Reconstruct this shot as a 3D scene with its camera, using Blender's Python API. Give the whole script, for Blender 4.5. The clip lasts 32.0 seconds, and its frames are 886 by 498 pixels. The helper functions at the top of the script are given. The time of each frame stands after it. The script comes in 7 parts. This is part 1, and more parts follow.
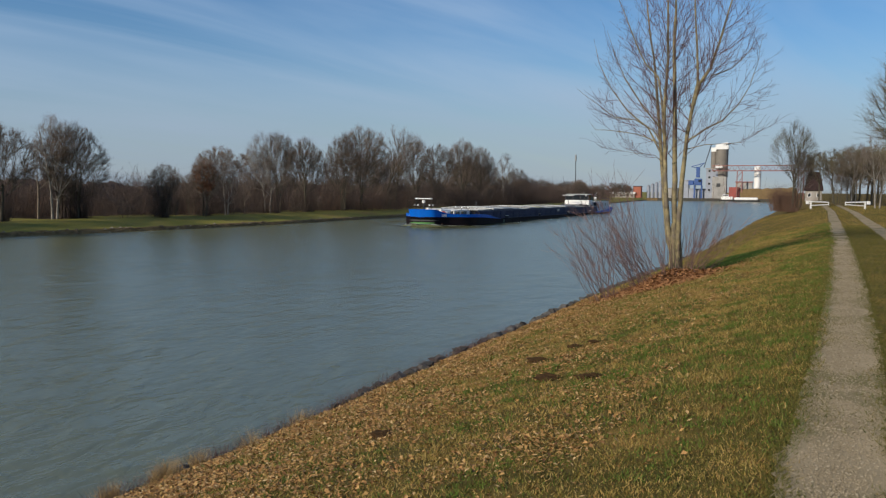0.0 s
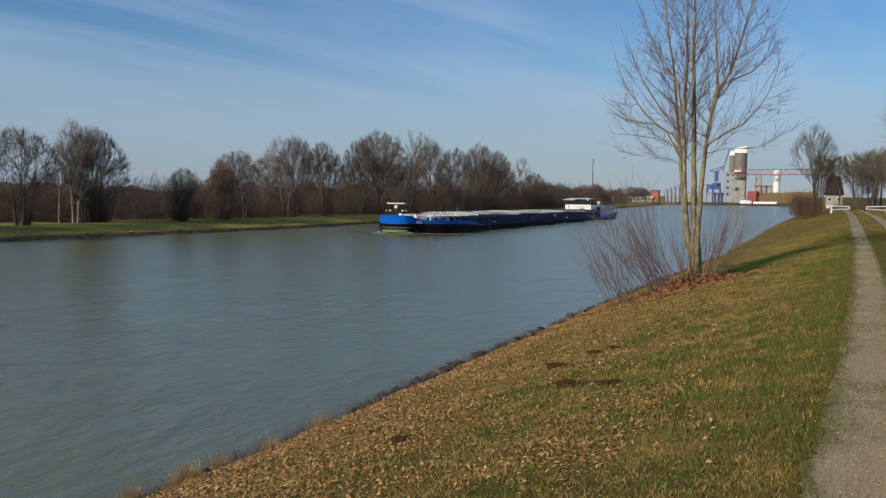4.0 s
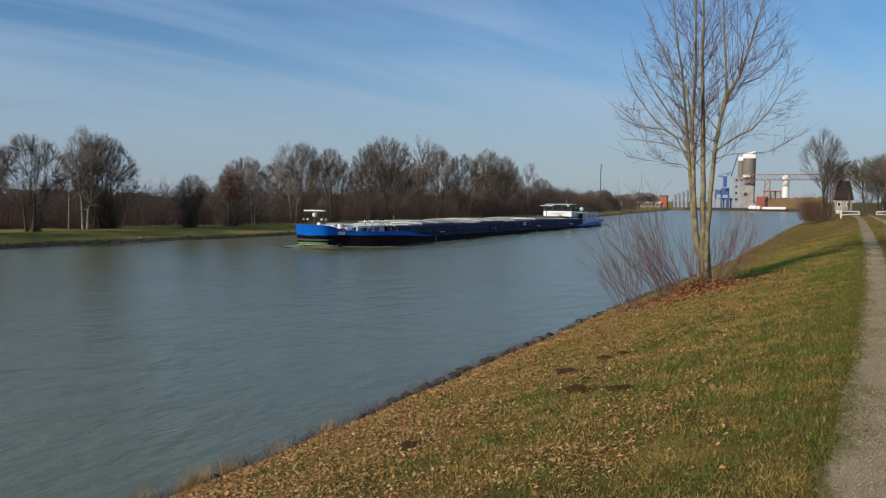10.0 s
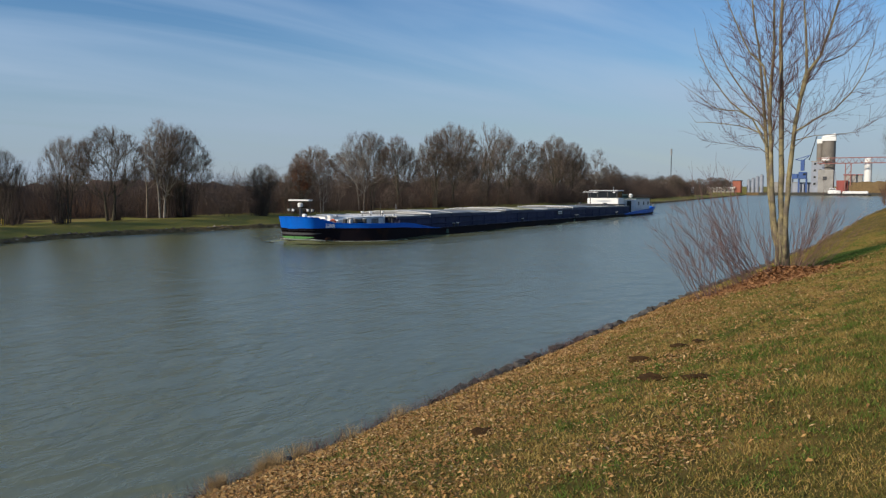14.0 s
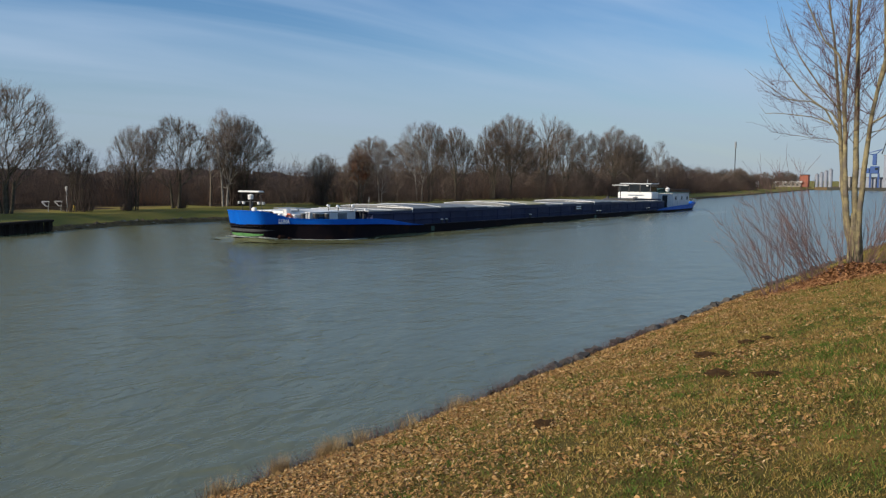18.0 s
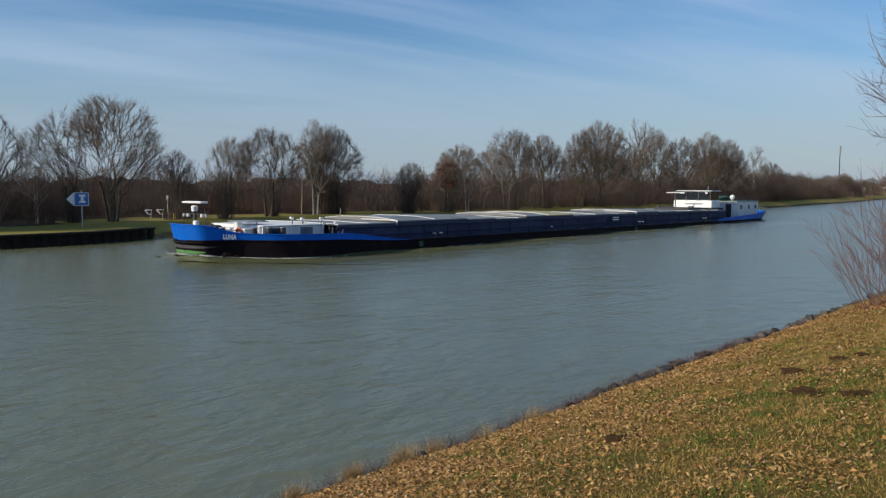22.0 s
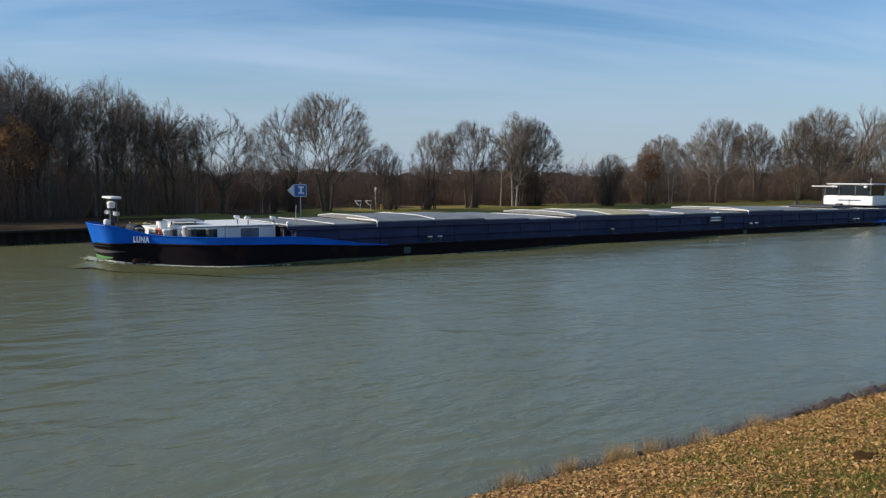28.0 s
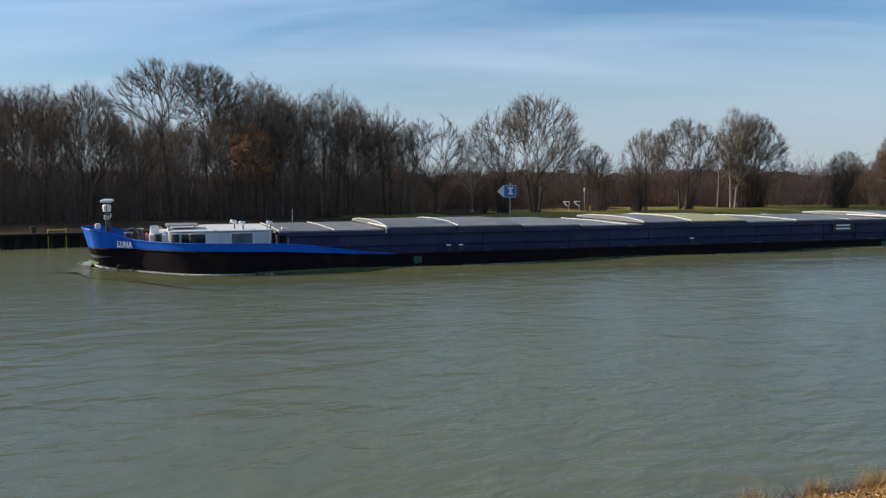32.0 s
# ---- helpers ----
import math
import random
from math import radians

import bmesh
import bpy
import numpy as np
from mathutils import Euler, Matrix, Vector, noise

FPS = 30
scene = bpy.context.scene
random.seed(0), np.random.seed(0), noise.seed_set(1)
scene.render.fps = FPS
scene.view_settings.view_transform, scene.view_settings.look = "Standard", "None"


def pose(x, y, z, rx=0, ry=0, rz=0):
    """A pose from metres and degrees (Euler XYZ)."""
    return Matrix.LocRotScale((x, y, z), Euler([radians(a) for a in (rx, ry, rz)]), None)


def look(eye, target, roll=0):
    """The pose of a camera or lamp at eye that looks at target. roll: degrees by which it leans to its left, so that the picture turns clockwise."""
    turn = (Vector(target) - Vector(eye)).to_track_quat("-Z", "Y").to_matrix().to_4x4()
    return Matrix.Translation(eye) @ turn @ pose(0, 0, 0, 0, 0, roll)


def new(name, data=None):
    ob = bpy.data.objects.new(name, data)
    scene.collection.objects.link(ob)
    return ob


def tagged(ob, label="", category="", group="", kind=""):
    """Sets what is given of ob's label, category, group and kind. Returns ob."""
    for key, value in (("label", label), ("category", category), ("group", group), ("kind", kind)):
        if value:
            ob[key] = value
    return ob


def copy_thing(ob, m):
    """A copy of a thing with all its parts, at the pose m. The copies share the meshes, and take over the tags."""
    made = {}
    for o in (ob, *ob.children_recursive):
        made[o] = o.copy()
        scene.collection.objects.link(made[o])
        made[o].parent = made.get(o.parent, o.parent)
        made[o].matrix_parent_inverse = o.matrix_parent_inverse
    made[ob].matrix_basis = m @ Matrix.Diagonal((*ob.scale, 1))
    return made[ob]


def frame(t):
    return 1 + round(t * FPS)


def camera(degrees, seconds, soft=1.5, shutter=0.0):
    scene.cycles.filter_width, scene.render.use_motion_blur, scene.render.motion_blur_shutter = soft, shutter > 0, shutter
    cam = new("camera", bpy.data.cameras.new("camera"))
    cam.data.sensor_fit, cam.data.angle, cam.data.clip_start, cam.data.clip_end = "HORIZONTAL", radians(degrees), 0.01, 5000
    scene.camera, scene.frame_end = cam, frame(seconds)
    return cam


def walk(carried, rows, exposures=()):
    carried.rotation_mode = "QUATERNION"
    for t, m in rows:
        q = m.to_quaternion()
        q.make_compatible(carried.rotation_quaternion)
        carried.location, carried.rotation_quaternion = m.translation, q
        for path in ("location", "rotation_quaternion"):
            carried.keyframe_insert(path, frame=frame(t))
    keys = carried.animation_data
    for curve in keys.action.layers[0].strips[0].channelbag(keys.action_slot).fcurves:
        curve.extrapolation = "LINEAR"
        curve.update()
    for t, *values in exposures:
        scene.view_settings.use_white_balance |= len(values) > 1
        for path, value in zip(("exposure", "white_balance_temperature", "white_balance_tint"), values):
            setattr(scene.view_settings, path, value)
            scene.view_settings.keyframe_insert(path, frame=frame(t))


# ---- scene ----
cam = camera(58.17, 32.0, soft=1.3)
PATH = [
    (0.0, pose(0.002, 0.001, 4.182, 85.750, -0.499, 23.037)),
    (0.5, pose(0.002, -0.009, 4.194, 85.765, -0.366, 23.082)),
    (1.0, pose(-0.017, -0.014, 4.197, 85.737, -0.415, 23.494)),
    (1.5, pose(-0.036, -0.009, 4.194, 85.881, -0.600, 24.007)),
    (2.0, pose(-0.049, -0.010, 4.192, 85.794, -0.883, 24.591)),
    (2.5, pose(-0.044, -0.007, 4.192, 85.628, -0.629, 24.936)),
    (3.0, pose(-0.040, -0.006, 4.196, 85.733, -0.747, 24.676)),
    (3.5, pose(-0.038, -0.010, 4.198, 85.989, -0.525, 24.387)),
    (5.5, pose(-0.036, -0.013, 4.197, 85.986, -0.786, 23.825)),
    (6.0, pose(-0.038, -0.021, 4.194, 86.241, -0.634, 24.020)),
    (6.5, pose(-0.044, -0.020, 4.197, 86.418, -0.561, 24.171)),
    (7.0, pose(-0.049, -0.019, 4.196, 86.619, -0.635, 24.136)),
    (7.5, pose(-0.058, -0.021, 4.194, 86.794, -0.699, 24.155)),
    (8.0, pose(-0.059, -0.021, 4.190, 86.813, -0.879, 24.436)),
    (8.5, pose(-0.063, -0.020, 4.194, 86.698, -0.592, 24.733)),
    (9.0, pose(-0.063, -0.022, 4.192, 86.654, -0.545, 24.872)),
    (9.5, pose(-0.056, -0.022, 4.190, 86.561, -0.392, 24.716)),
    (10.0, pose(-0.061, -0.018, 4.190, 86.441, -0.402, 24.777)),
    (10.5, pose(-0.067, -0.011, 4.183, 86.248, -0.604, 24.993)),
    (11.0, pose(-0.084, 0.004, 4.178, 86.022, -0.454, 25.307)),
    (11.5, pose(-0.094, 0.017, 4.176, 85.904, 0.069, 25.938)),
    (12.0, pose(-0.098, 0.022, 4.170, 85.766, 0.123, 26.856)),
    (12.5, pose(-0.091, 0.030, 4.170, 85.656, 0.237, 27.494)),
    (13.0, pose(-0.091, 0.033, 4.170, 85.637, 0.456, 28.454)),
    (13.5, pose(-0.105, 0.034, 4.170, 85.674, 0.240, 28.969)),
    (14.0, pose(-0.128, 0.033, 4.164, 85.522, 0.095, 29.533)),
    (14.5, pose(-0.148, 0.035, 4.159, 85.596, 0.207, 30.196)),
    (16.5, pose(-0.165, 0.028, 4.146, 85.368, -0.271, 31.662)),
    (17.0, pose(-0.184, 0.029, 4.142, 85.116, -0.195, 32.191)),
    (17.5, pose(-0.212, 0.033, 4.134, 84.975, -0.426, 32.784)),
    (18.0, pose(-0.237, 0.038, 4.131, 84.898, -0.416, 33.635)),
    (18.5, pose(-0.247, 0.043, 4.135, 84.940, -0.547, 34.178)),
    (19.0, pose(-0.225, 0.047, 4.138, 85.032, 0.354, 35.027)),
    (19.5, pose(-0.181, 0.067, 4.146, 84.974, 0.088, 35.353)),
    (20.0, pose(-0.141, 0.098, 4.155, 84.939, -0.240, 36.212)),
    (20.5, pose(-0.118, 0.131, 4.164, 85.110, -0.292, 37.597)),
    (21.0, pose(-0.100, 0.153, 4.165, 85.297, -0.122, 38.523)),
    (21.5, pose(-0.080, 0.172, 4.163, 85.178, -0.091, 39.342)),
    (22.0, pose(-0.087, 0.175, 4.161, 85.411, -0.146, 39.979)),
    (22.5, pose(-0.113, 0.173, 4.156, 85.464, 0.273, 40.879)),
    (23.0, pose(-0.127, 0.187, 4.153, 85.342, 0.102, 41.790)),
    (23.5, pose(-0.150, 0.200, 4.148, 85.179, -0.031, 42.675)),
    (24.0, pose(-0.163, 0.211, 4.147, 84.977, 0.102, 43.641)),
    (24.5, pose(-0.152, 0.202, 4.149, 84.893, 0.215, 44.175)),
    (26.5, pose(-0.186, 0.115, 4.176, 84.520, 0.074, 49.570)),
    (27.0, pose(-0.235, 0.065, 4.184, 84.735, -0.178, 51.910)),
    (27.5, pose(-0.281, 0.005, 4.181, 84.650, -0.184, 52.960)),
    (28.0, pose(-0.324, -0.056, 4.177, 84.805, -0.106, 53.953)),
    (28.5, pose(-0.357, -0.110, 4.171, 84.908, -0.225, 54.862)),
    (29.0, pose(-0.385, -0.152, 4.174, 85.075, -0.544, 55.555)),
    (29.5, pose(-0.429, -0.207, 4.174, 85.174, -0.590, 57.070)),
    (30.0, pose(-0.478, -0.266, 4.174, 84.971, -0.699, 60.462)),
    (30.5, pose(-0.507, -0.312, 4.169, 84.520, -0.832, 63.922)),
    (31.0, pose(-0.512, -0.343, 4.158, 84.417, -0.418, 65.902)),
    (31.5, pose(-0.508, -0.358, 4.153, 84.618, -0.044, 67.300)),
    (32.0, pose(-0.505, -0.364, 4.152, 84.894, 0.244, 68.562)),
]
walk(cam, PATH, exposures=((0.0, 0.09, 6500, 10), (10.0, 0.09, 6500, 10), (14.0, 0.16, 6500, 10), (18.0, 0.23, 6520, 10), (24.0, 0.27, 6540, 10), (28.0, 0.40, 6580, 10), (30.0, 0.43, 6680, 10), (32.0, 0.49, 6820, 10)))

# ---------------------------------------------------------------- light
SUN_ELEV = radians(26)
SUN_TO = Vector((0.45, 0.89, 0)).normalized()      # the way the light travels over the ground


def make_world():
    world = bpy.data.worlds.new("sky_world")
    scene.world = world
    world.use_nodes = True
    nt = world.node_tree
    nt.nodes.clear()
    out = nt.nodes.new("ShaderNodeOutputWorld")
    bg = nt.nodes.new("ShaderNodeBackground")
    sky = nt.nodes.new("ShaderNodeTexSky")
    sky.sky_type = "NISHITA"
    sky.sun_disc = False
    sky.sun_elevation = SUN_ELEV
    sky.sun_rotation = math.atan2(-SUN_TO.x, -SUN_TO.y)
    sky.air_density, sky.dust_density, sky.ozone_density = 1.0, 0.2, 3.5
    co = nt.nodes.new("ShaderNodeTexCoord")
    sep = nt.nodes.new("ShaderNodeSeparateXYZ")
    nt.links.new(co.outputs["Generated"], sep.inputs[0])
    add = nt.nodes.new("ShaderNodeMath")
    add.operation = "ADD"
    add.inputs[1].default_value = 0.16
    nt.links.new(sep.outputs[2], add.inputs[0])
    mx = nt.nodes.new("ShaderNodeMath")
    mx.operation = "MAXIMUM"
    mx.inputs[1].default_value = 0.05
    nt.links.new(add.outputs[0], mx.inputs[0])
    flat = nt.nodes.new("ShaderNodeVectorMath")
    flat.operation = "DIVIDE"
    comb = nt.nodes.new("ShaderNodeCombineXYZ")
    for i in range(3):
        nt.links.new(mx.outputs[0], comb.inputs[i])
    nt.links.new(co.outputs["Generated"], flat.inputs[0])
    nt.links.new(comb.outputs[0], flat.inputs[1])
    mapn = nt.nodes.new("ShaderNodeMapping")
    mapn.vector_type = "TEXTURE"
    mapn.inputs["Rotation"].default_value = (0, 0, radians(66))
    mapn.inputs["Scale"].default_value = (4.6, 1.1, 3.0)
    nt.links.new(flat.outputs[0], mapn.inputs[0])
    noi = nt.nodes.new("ShaderNodeTexNoise")
    noi.inputs["Scale"].default_value = 1.6
    noi.inputs["Detail"].default_value = 5
    noi.inputs["Roughness"].default_value = 0.52
    noi.inputs["Distortion"].default_value = 0.5
    nt.links.new(mapn.outputs[0], noi.inputs["Vector"])
    ramp = nt.nodes.new("ShaderNodeValToRGB")
    ramp.color_ramp.elements[0].position = 0.37
    ramp.color_ramp.elements[0].color = (0.02, 0.02, 0.02, 1)
    ramp.color_ramp.elements[1].position = 0.69
    ramp.color_ramp.elements[1].color = (0.60, 0.60, 0.60, 1)
    nt.links.new(noi.outputs[0], ramp.inputs[0])
    deep = nt.nodes.new("ShaderNodeHueSaturation")
    deep.inputs["Saturation"].default_value = 1.24
    deep.inputs["Hue"].default_value = 0.504
    nt.links.new(sky.outputs[0], deep.inputs["Color"])
    mix = nt.nodes.new("ShaderNodeMix")
    mix.data_type = "RGBA"
    nt.links.new(ramp.outputs[0], mix.inputs[0])
    nt.links.new(deep.outputs[0], mix.inputs[6])
    mix.inputs[7].default_value = (4.4, 5.7, 7.5, 1)     # thin high cloud
    hz = nt.nodes.new("ShaderNodeMapRange")             # pale haze low over the land
    hz.interpolation_type = "SMOOTHERSTEP"
    hz.inputs[1].default_value, hz.inputs[2].default_value = -0.02, 0.24
    hz.inputs[3].default_value, hz.inputs[4].default_value = 0.80, 0.0
    nt.links.new(sep.outputs[2], hz.inputs[0])
    low = nt.nodes.new("ShaderNodeMix")
    low.data_type = "RGBA"
    nt.links.new(hz.outputs[0], low.inputs[0])
    nt.links.new(mix.outputs[2], low.inputs[6])
    low.inputs[7].default_value = (2.85, 3.65, 4.65, 1)
    nt.links.new(low.outputs[2], bg.inputs[0])
    bg.inputs[1].default_value = 0.092
    nt.links.new(bg.outputs[0], out.inputs[0])


make_world()
sun_data = bpy.data.lights.new("sun", "SUN")
sun_data.energy, sun_data.angle, sun_data.color = 4.0, radians(0.6), (1.0, 0.90, 0.75)
sun = new("sun", sun_data)
sun.matrix_world = look((0, 0, 50), Vector((0, 0, 50)) + SUN_TO * math.cos(SUN_ELEV) - Vector((0, 0, math.sin(SUN_ELEV))))


# ---------------------------------------------------------------- materials
def node_mat(name):
    m = bpy.data.materials.new(name)
    m.use_nodes = True
    nt = m.node_tree
    return m, nt, nt.nodes["Principled BSDF"]


def mat(name, c1, c2=None, scale=4.0, rough=0.7, bump=0.15, metal=0.0, fine=40.0, island=0.0, rand=0.0, c3=None, c3_scale=0.6, c3_at=0.55, spec=0.5, stretch=None):
    """Two colours mixed by coarse and fine noise, a third in patches, relief, and a random tone by object or island."""
    m, nt, bs = node_mat(name)
    c2 = c2 or tuple(c * 0.75 for c in c1)
    co = nt.nodes.new("ShaderNodeTexCoord")
    src = co.outputs["Object"]
    if stretch:
        mp = nt.nodes.new("ShaderNodeMapping")
        mp.inputs["Scale"].default_value = stretch
        nt.links.new(src, mp.inputs[0])
        src = mp.outputs[0]

    def noise_node(sc, detail=4):
        n = nt.nodes.new("ShaderNodeTexNoise")
        n.inputs["Scale"].default_value = sc
        n.inputs["Detail"].default_value = detail
        nt.links.new(src, n.inputs["Vector"])
        return n

    def mix_rgb(fac, a, b):
        x = nt.nodes.new("ShaderNodeMix")
        x.data_type = "RGBA"
        nt.links.new(fac, x.inputs[0])
        for sock, v in ((x.inputs[6], a), (x.inputs[7], b)):
            if isinstance(v, tuple):
                sock.default_value = (*v, 1)
            else:
                nt.links.new(v, sock)
        return x.outputs[2]

    def ramp_of(sock, lo, hi):
        r = nt.nodes.new("ShaderNodeMapRange")
        r.inputs[1].default_value, r.inputs[2].default_value = lo, hi
        nt.links.new(sock, r.inputs[0])
        return r.outputs[0]

    n1, n2 = noise_node(scale), noise_node(fine, 3)
    s = nt.nodes.new("ShaderNodeMath")
    s.operation = "MULTIPLY_ADD"
    nt.links.new(n2.outputs[0], s.inputs[0])
    s.inputs[1].default_value = 0.45
    nt.links.new(n1.outputs[0], s.inputs[2])
    col = mix_rgb(ramp_of(s.outputs[0], 0.50, 0.95), c1, c2)
    if c3:
        n3 = noise_node(c3_scale, 5)
        col = mix_rgb(ramp_of(n3.outputs[0], c3_at, c3_at + 0.14), col, c3)
    if island or rand:
        tone = nt.nodes.new("ShaderNodeNewGeometry" if island else "ShaderNodeObjectInfo")
        k = nt.nodes.new("ShaderNodeMapRange")
        amount = island or rand
        k.inputs[3].default_value, k.inputs[4].default_value = 1 - amount, 1 + amount
        nt.links.new(tone.outputs["Random Per Island" if island else "Random"], k.inputs[0])
        v = nt.nodes.new("ShaderNodeVectorMath")
        v.operation = "SCALE"
        nt.links.new(col, v.inputs[0])
        nt.links.new(k.outputs[0], v.inputs[3])
        col = v.outputs[0]
    nt.links.new(col, bs.inputs["Base Color"])
    bs.inputs["Metallic"].default_value = metal
    bs.inputs["Specular IOR Level"].default_value = spec
    rr = nt.nodes.new("ShaderNodeMapRange")
    rr.inputs[3].default_value, rr.inputs[4].default_value = max(0.03, rough - 0.12), min(1, rough + 0.12)
    nt.links.new(n1.outputs[0], rr.inputs[0])
    nt.links.new(rr.outputs[0], bs.inputs["Roughness"])
    if bump:
        b = nt.nodes.new("ShaderNodeBump")
        b.inputs["Strength"].default_value = bump
        b.inputs["Distance"].default_value = 0.03
        nt.links.new(s.outputs[0], b.inputs["Height"])
        nt.links.new(b.outputs[0], bs.inputs["Normal"])
    return m


def island_mat(name, colours, rough=0.8, trans=0.0):
    """Each loose piece takes one of the colours at random."""
    m, nt, bs = node_mat(name)
    g = nt.nodes.new("ShaderNodeNewGeometry")
    r = nt.nodes.new("ShaderNodeValToRGB")
    el = r.color_ramp.elements
    while len(el) < len(colours):
        el.new(0.5)
    for i, c in enumerate(colours):
        el[i].position = i / (len(colours) - 1)
        el[i].color = (*c, 1)
    nt.links.new(g.outputs["Random Per Island"], r.inputs[0])
    nt.links.new(r.outputs[0], bs.inputs["Base Color"])
    bs.inputs["Roughness"].default_value = rough
    bs.inputs["Specular IOR Level"].default_value = 0.25
    return m


def water_mat(name="canal_water", ruffle=1.0, rough=0.25):
    m, nt, bs = node_mat(name)
    co = nt.nodes.new("ShaderNodeTexCoord")

    def waves(scale, sx, sy, rot, detail=3):
        mp = nt.nodes.new("ShaderNodeMapping")
        mp.inputs["Scale"].default_value = (sx, sy, 1)
        mp.inputs["Rotation"].default_value = (0, 0, radians(rot))
        nt.links.new(co.outputs["Object"], mp.inputs[0])
        n = nt.nodes.new("ShaderNodeTexNoise")
        n.inputs["Scale"].default_value = scale
        n.inputs["Detail"].default_value = detail
        n.inputs["Distortion"].default_value = 0.6
        nt.links.new(mp.outputs[0], n.inputs["Vector"])
        return n.outputs[0]

    w1, w2, w3 = waves(0.8, 0.9, 0.5, 20, 2), waves(2.3, 1.0, 0.5, 15, 3), waves(0.05, 1, 1, 0, 2)
    b1 = nt.nodes.new("ShaderNodeBump")
    b1.inputs["Strength"].default_value, b1.inputs["Distance"].default_value = 0.58 * ruffle, 0.18
    nt.links.new(w1, b1.inputs["Height"])
    b2 = nt.nodes.new("ShaderNodeBump")
    b2.inputs["Strength"].default_value, b2.inputs["Distance"].default_value = 0.62, 0.075
    nt.links.new(w2, b2.inputs["Height"])
    gust = nt.nodes.new("ShaderNodeMapRange")          # calm and ruffled stretches
    gust.inputs["From Min"].default_value, gust.inputs["From Max"].default_value = 0.36, 0.64
    gust.inputs["To Min"].default_value, gust.inputs["To Max"].default_value = 0.32 * ruffle, 0.85 * ruffle
    nt.links.new(waves(0.16, 0.45, 1.0, 30, 3), gust.inputs["Value"])
    nt.links.new(gust.outputs[0], b2.inputs["Strength"])
    nt.links.new(b1.outputs[0], b2.inputs["Normal"])
    nt.links.new(b2.outputs[0], bs.inputs["Normal"])
    mix = nt.nodes.new("ShaderNodeMix")
    mix.data_type = "RGBA"
    nt.links.new(w3, mix.inputs[0])
    mix.inputs[6].default_value = (0.096, 0.104, 0.050, 1)
    mix.inputs[7].default_value = (0.128, 0.129, 0.056, 1)
    nt.links.new(mix.outputs[2], bs.inputs["Base Color"])
    bs.inputs["Roughness"].default_value = rough
    bs.inputs["IOR"].default_value = 1.62
    return m


M_WATER = water_mat()
M_SLICK = water_mat("smoothed_water", 0.75, 0.2)
# first tone darkened to stand for shadow between leaves and blades
M_GRASS = mat("bank_turf", (0.060, 0.052, 0.011), (0.13, 0.088, 0.024), scale=1.3, fine=26, rough=0.95, bump=0.6, c3=(0.20, 0.125, 0.035), c3_scale=0.9, c3_at=0.50, spec=0.1)
M_FARGRASS = mat("far_turf", (0.17, 0.165, 0.032), (0.235, 0.19, 0.052), scale=0.5, fine=9, rough=0.95, bump=0.5, c3=(0.20, 0.145, 0.05), c3_scale=0.12, c3_at=0.55, spec=0.1)
# brown leaf litter, its tone also darkened for the shade of the wood
M_LITTER = mat("shade_dark_litter", (0.070, 0.048, 0.030), (0.042, 0.031, 0.021), scale=1.2, fine=12, rough=0.98, bump=0.6, c3=(0.085, 0.072, 0.025), c3_scale=0.25, c3_at=0.60, spec=0.05)
M_BED = mat("canal_bed", (0.06, 0.055, 0.04), (0.04, 0.038, 0.03), rough=0.9, bump=0.4)
M_SAND = mat("bank_earth", (0.23, 0.155, 0.075), (0.10, 0.07, 0.036), scale=2.5, fine=22, rough=0.95, bump=0.6, spec=0.05)
M_PATH = mat("gravel_track", (0.37, 0.285, 0.17), (0.25, 0.195, 0.115), scale=2.2, fine=70, rough=0.95, bump=0.45, c3=(0.17, 0.145, 0.065), c3_scale=1.1, c3_at=0.52, spec=0.15)
M_PEBBLE = island_mat("gravel_bits", ((0.19, 0.145, 0.085), (0.33, 0.26, 0.16), (0.25, 0.195, 0.115), (0.42, 0.34, 0.22)))
M_STONE = mat("revetment_stone", (0.10, 0.092, 0.083), (0.05, 0.046, 0.042), scale=5, fine=40, rough=0.85, bump=0.6, rand=0.45, spec=0.15)
# glass colour lightened to stand for a reflection in the pane
M_CABINPANE = mat("reflection_grey_cabin_glass", (0.16, 0.175, 0.19), (0.10, 0.115, 0.13), scale=1.5, fine=8, rough=0.12, bump=0.0)
M_BLADE = island_mat("grass_blades", ((0.14, 0.125, 0.018), (0.23, 0.17, 0.040), (0.34, 0.225, 0.075), (0.18, 0.14, 0.024), (0.42, 0.30, 0.115), (0.25, 0.175, 0.040), (0.30, 0.185, 0.055), (0.21, 0.115, 0.04)))
M_VERGE = island_mat("verge_grass", ((0.055, 0.064, 0.010), (0.078, 0.080, 0.013), (0.120, 0.102, 0.020), (0.062, 0.070, 0.011), (0.20, 0.145, 0.040), (0.092, 0.088, 0.016)))
M_BRAMBLE = island_mat("bramble_stems", ((0.075, 0.045, 0.05), (0.11, 0.065, 0.06), (0.055, 0.035, 0.035)))
M_GREEN = island_mat("fresh_grass", ((0.062, 0.110, 0.013), (0.082, 0.128, 0.017), (0.115, 0.138, 0.024)))
# lush green taken darker, with the young tree's shadow in the colour
M_SHADOWGRASS = island_mat("shadow_dark_grass", ((0.030, 0.070, 0.010), (0.045, 0.085, 0.013), (0.060, 0.095, 0.018)))
M_REED = island_mat("dry_grass", ((0.33, 0.215, 0.09), (0.42, 0.29, 0.13), (0.25, 0.16, 0.07), (0.36, 0.25, 0.12)))
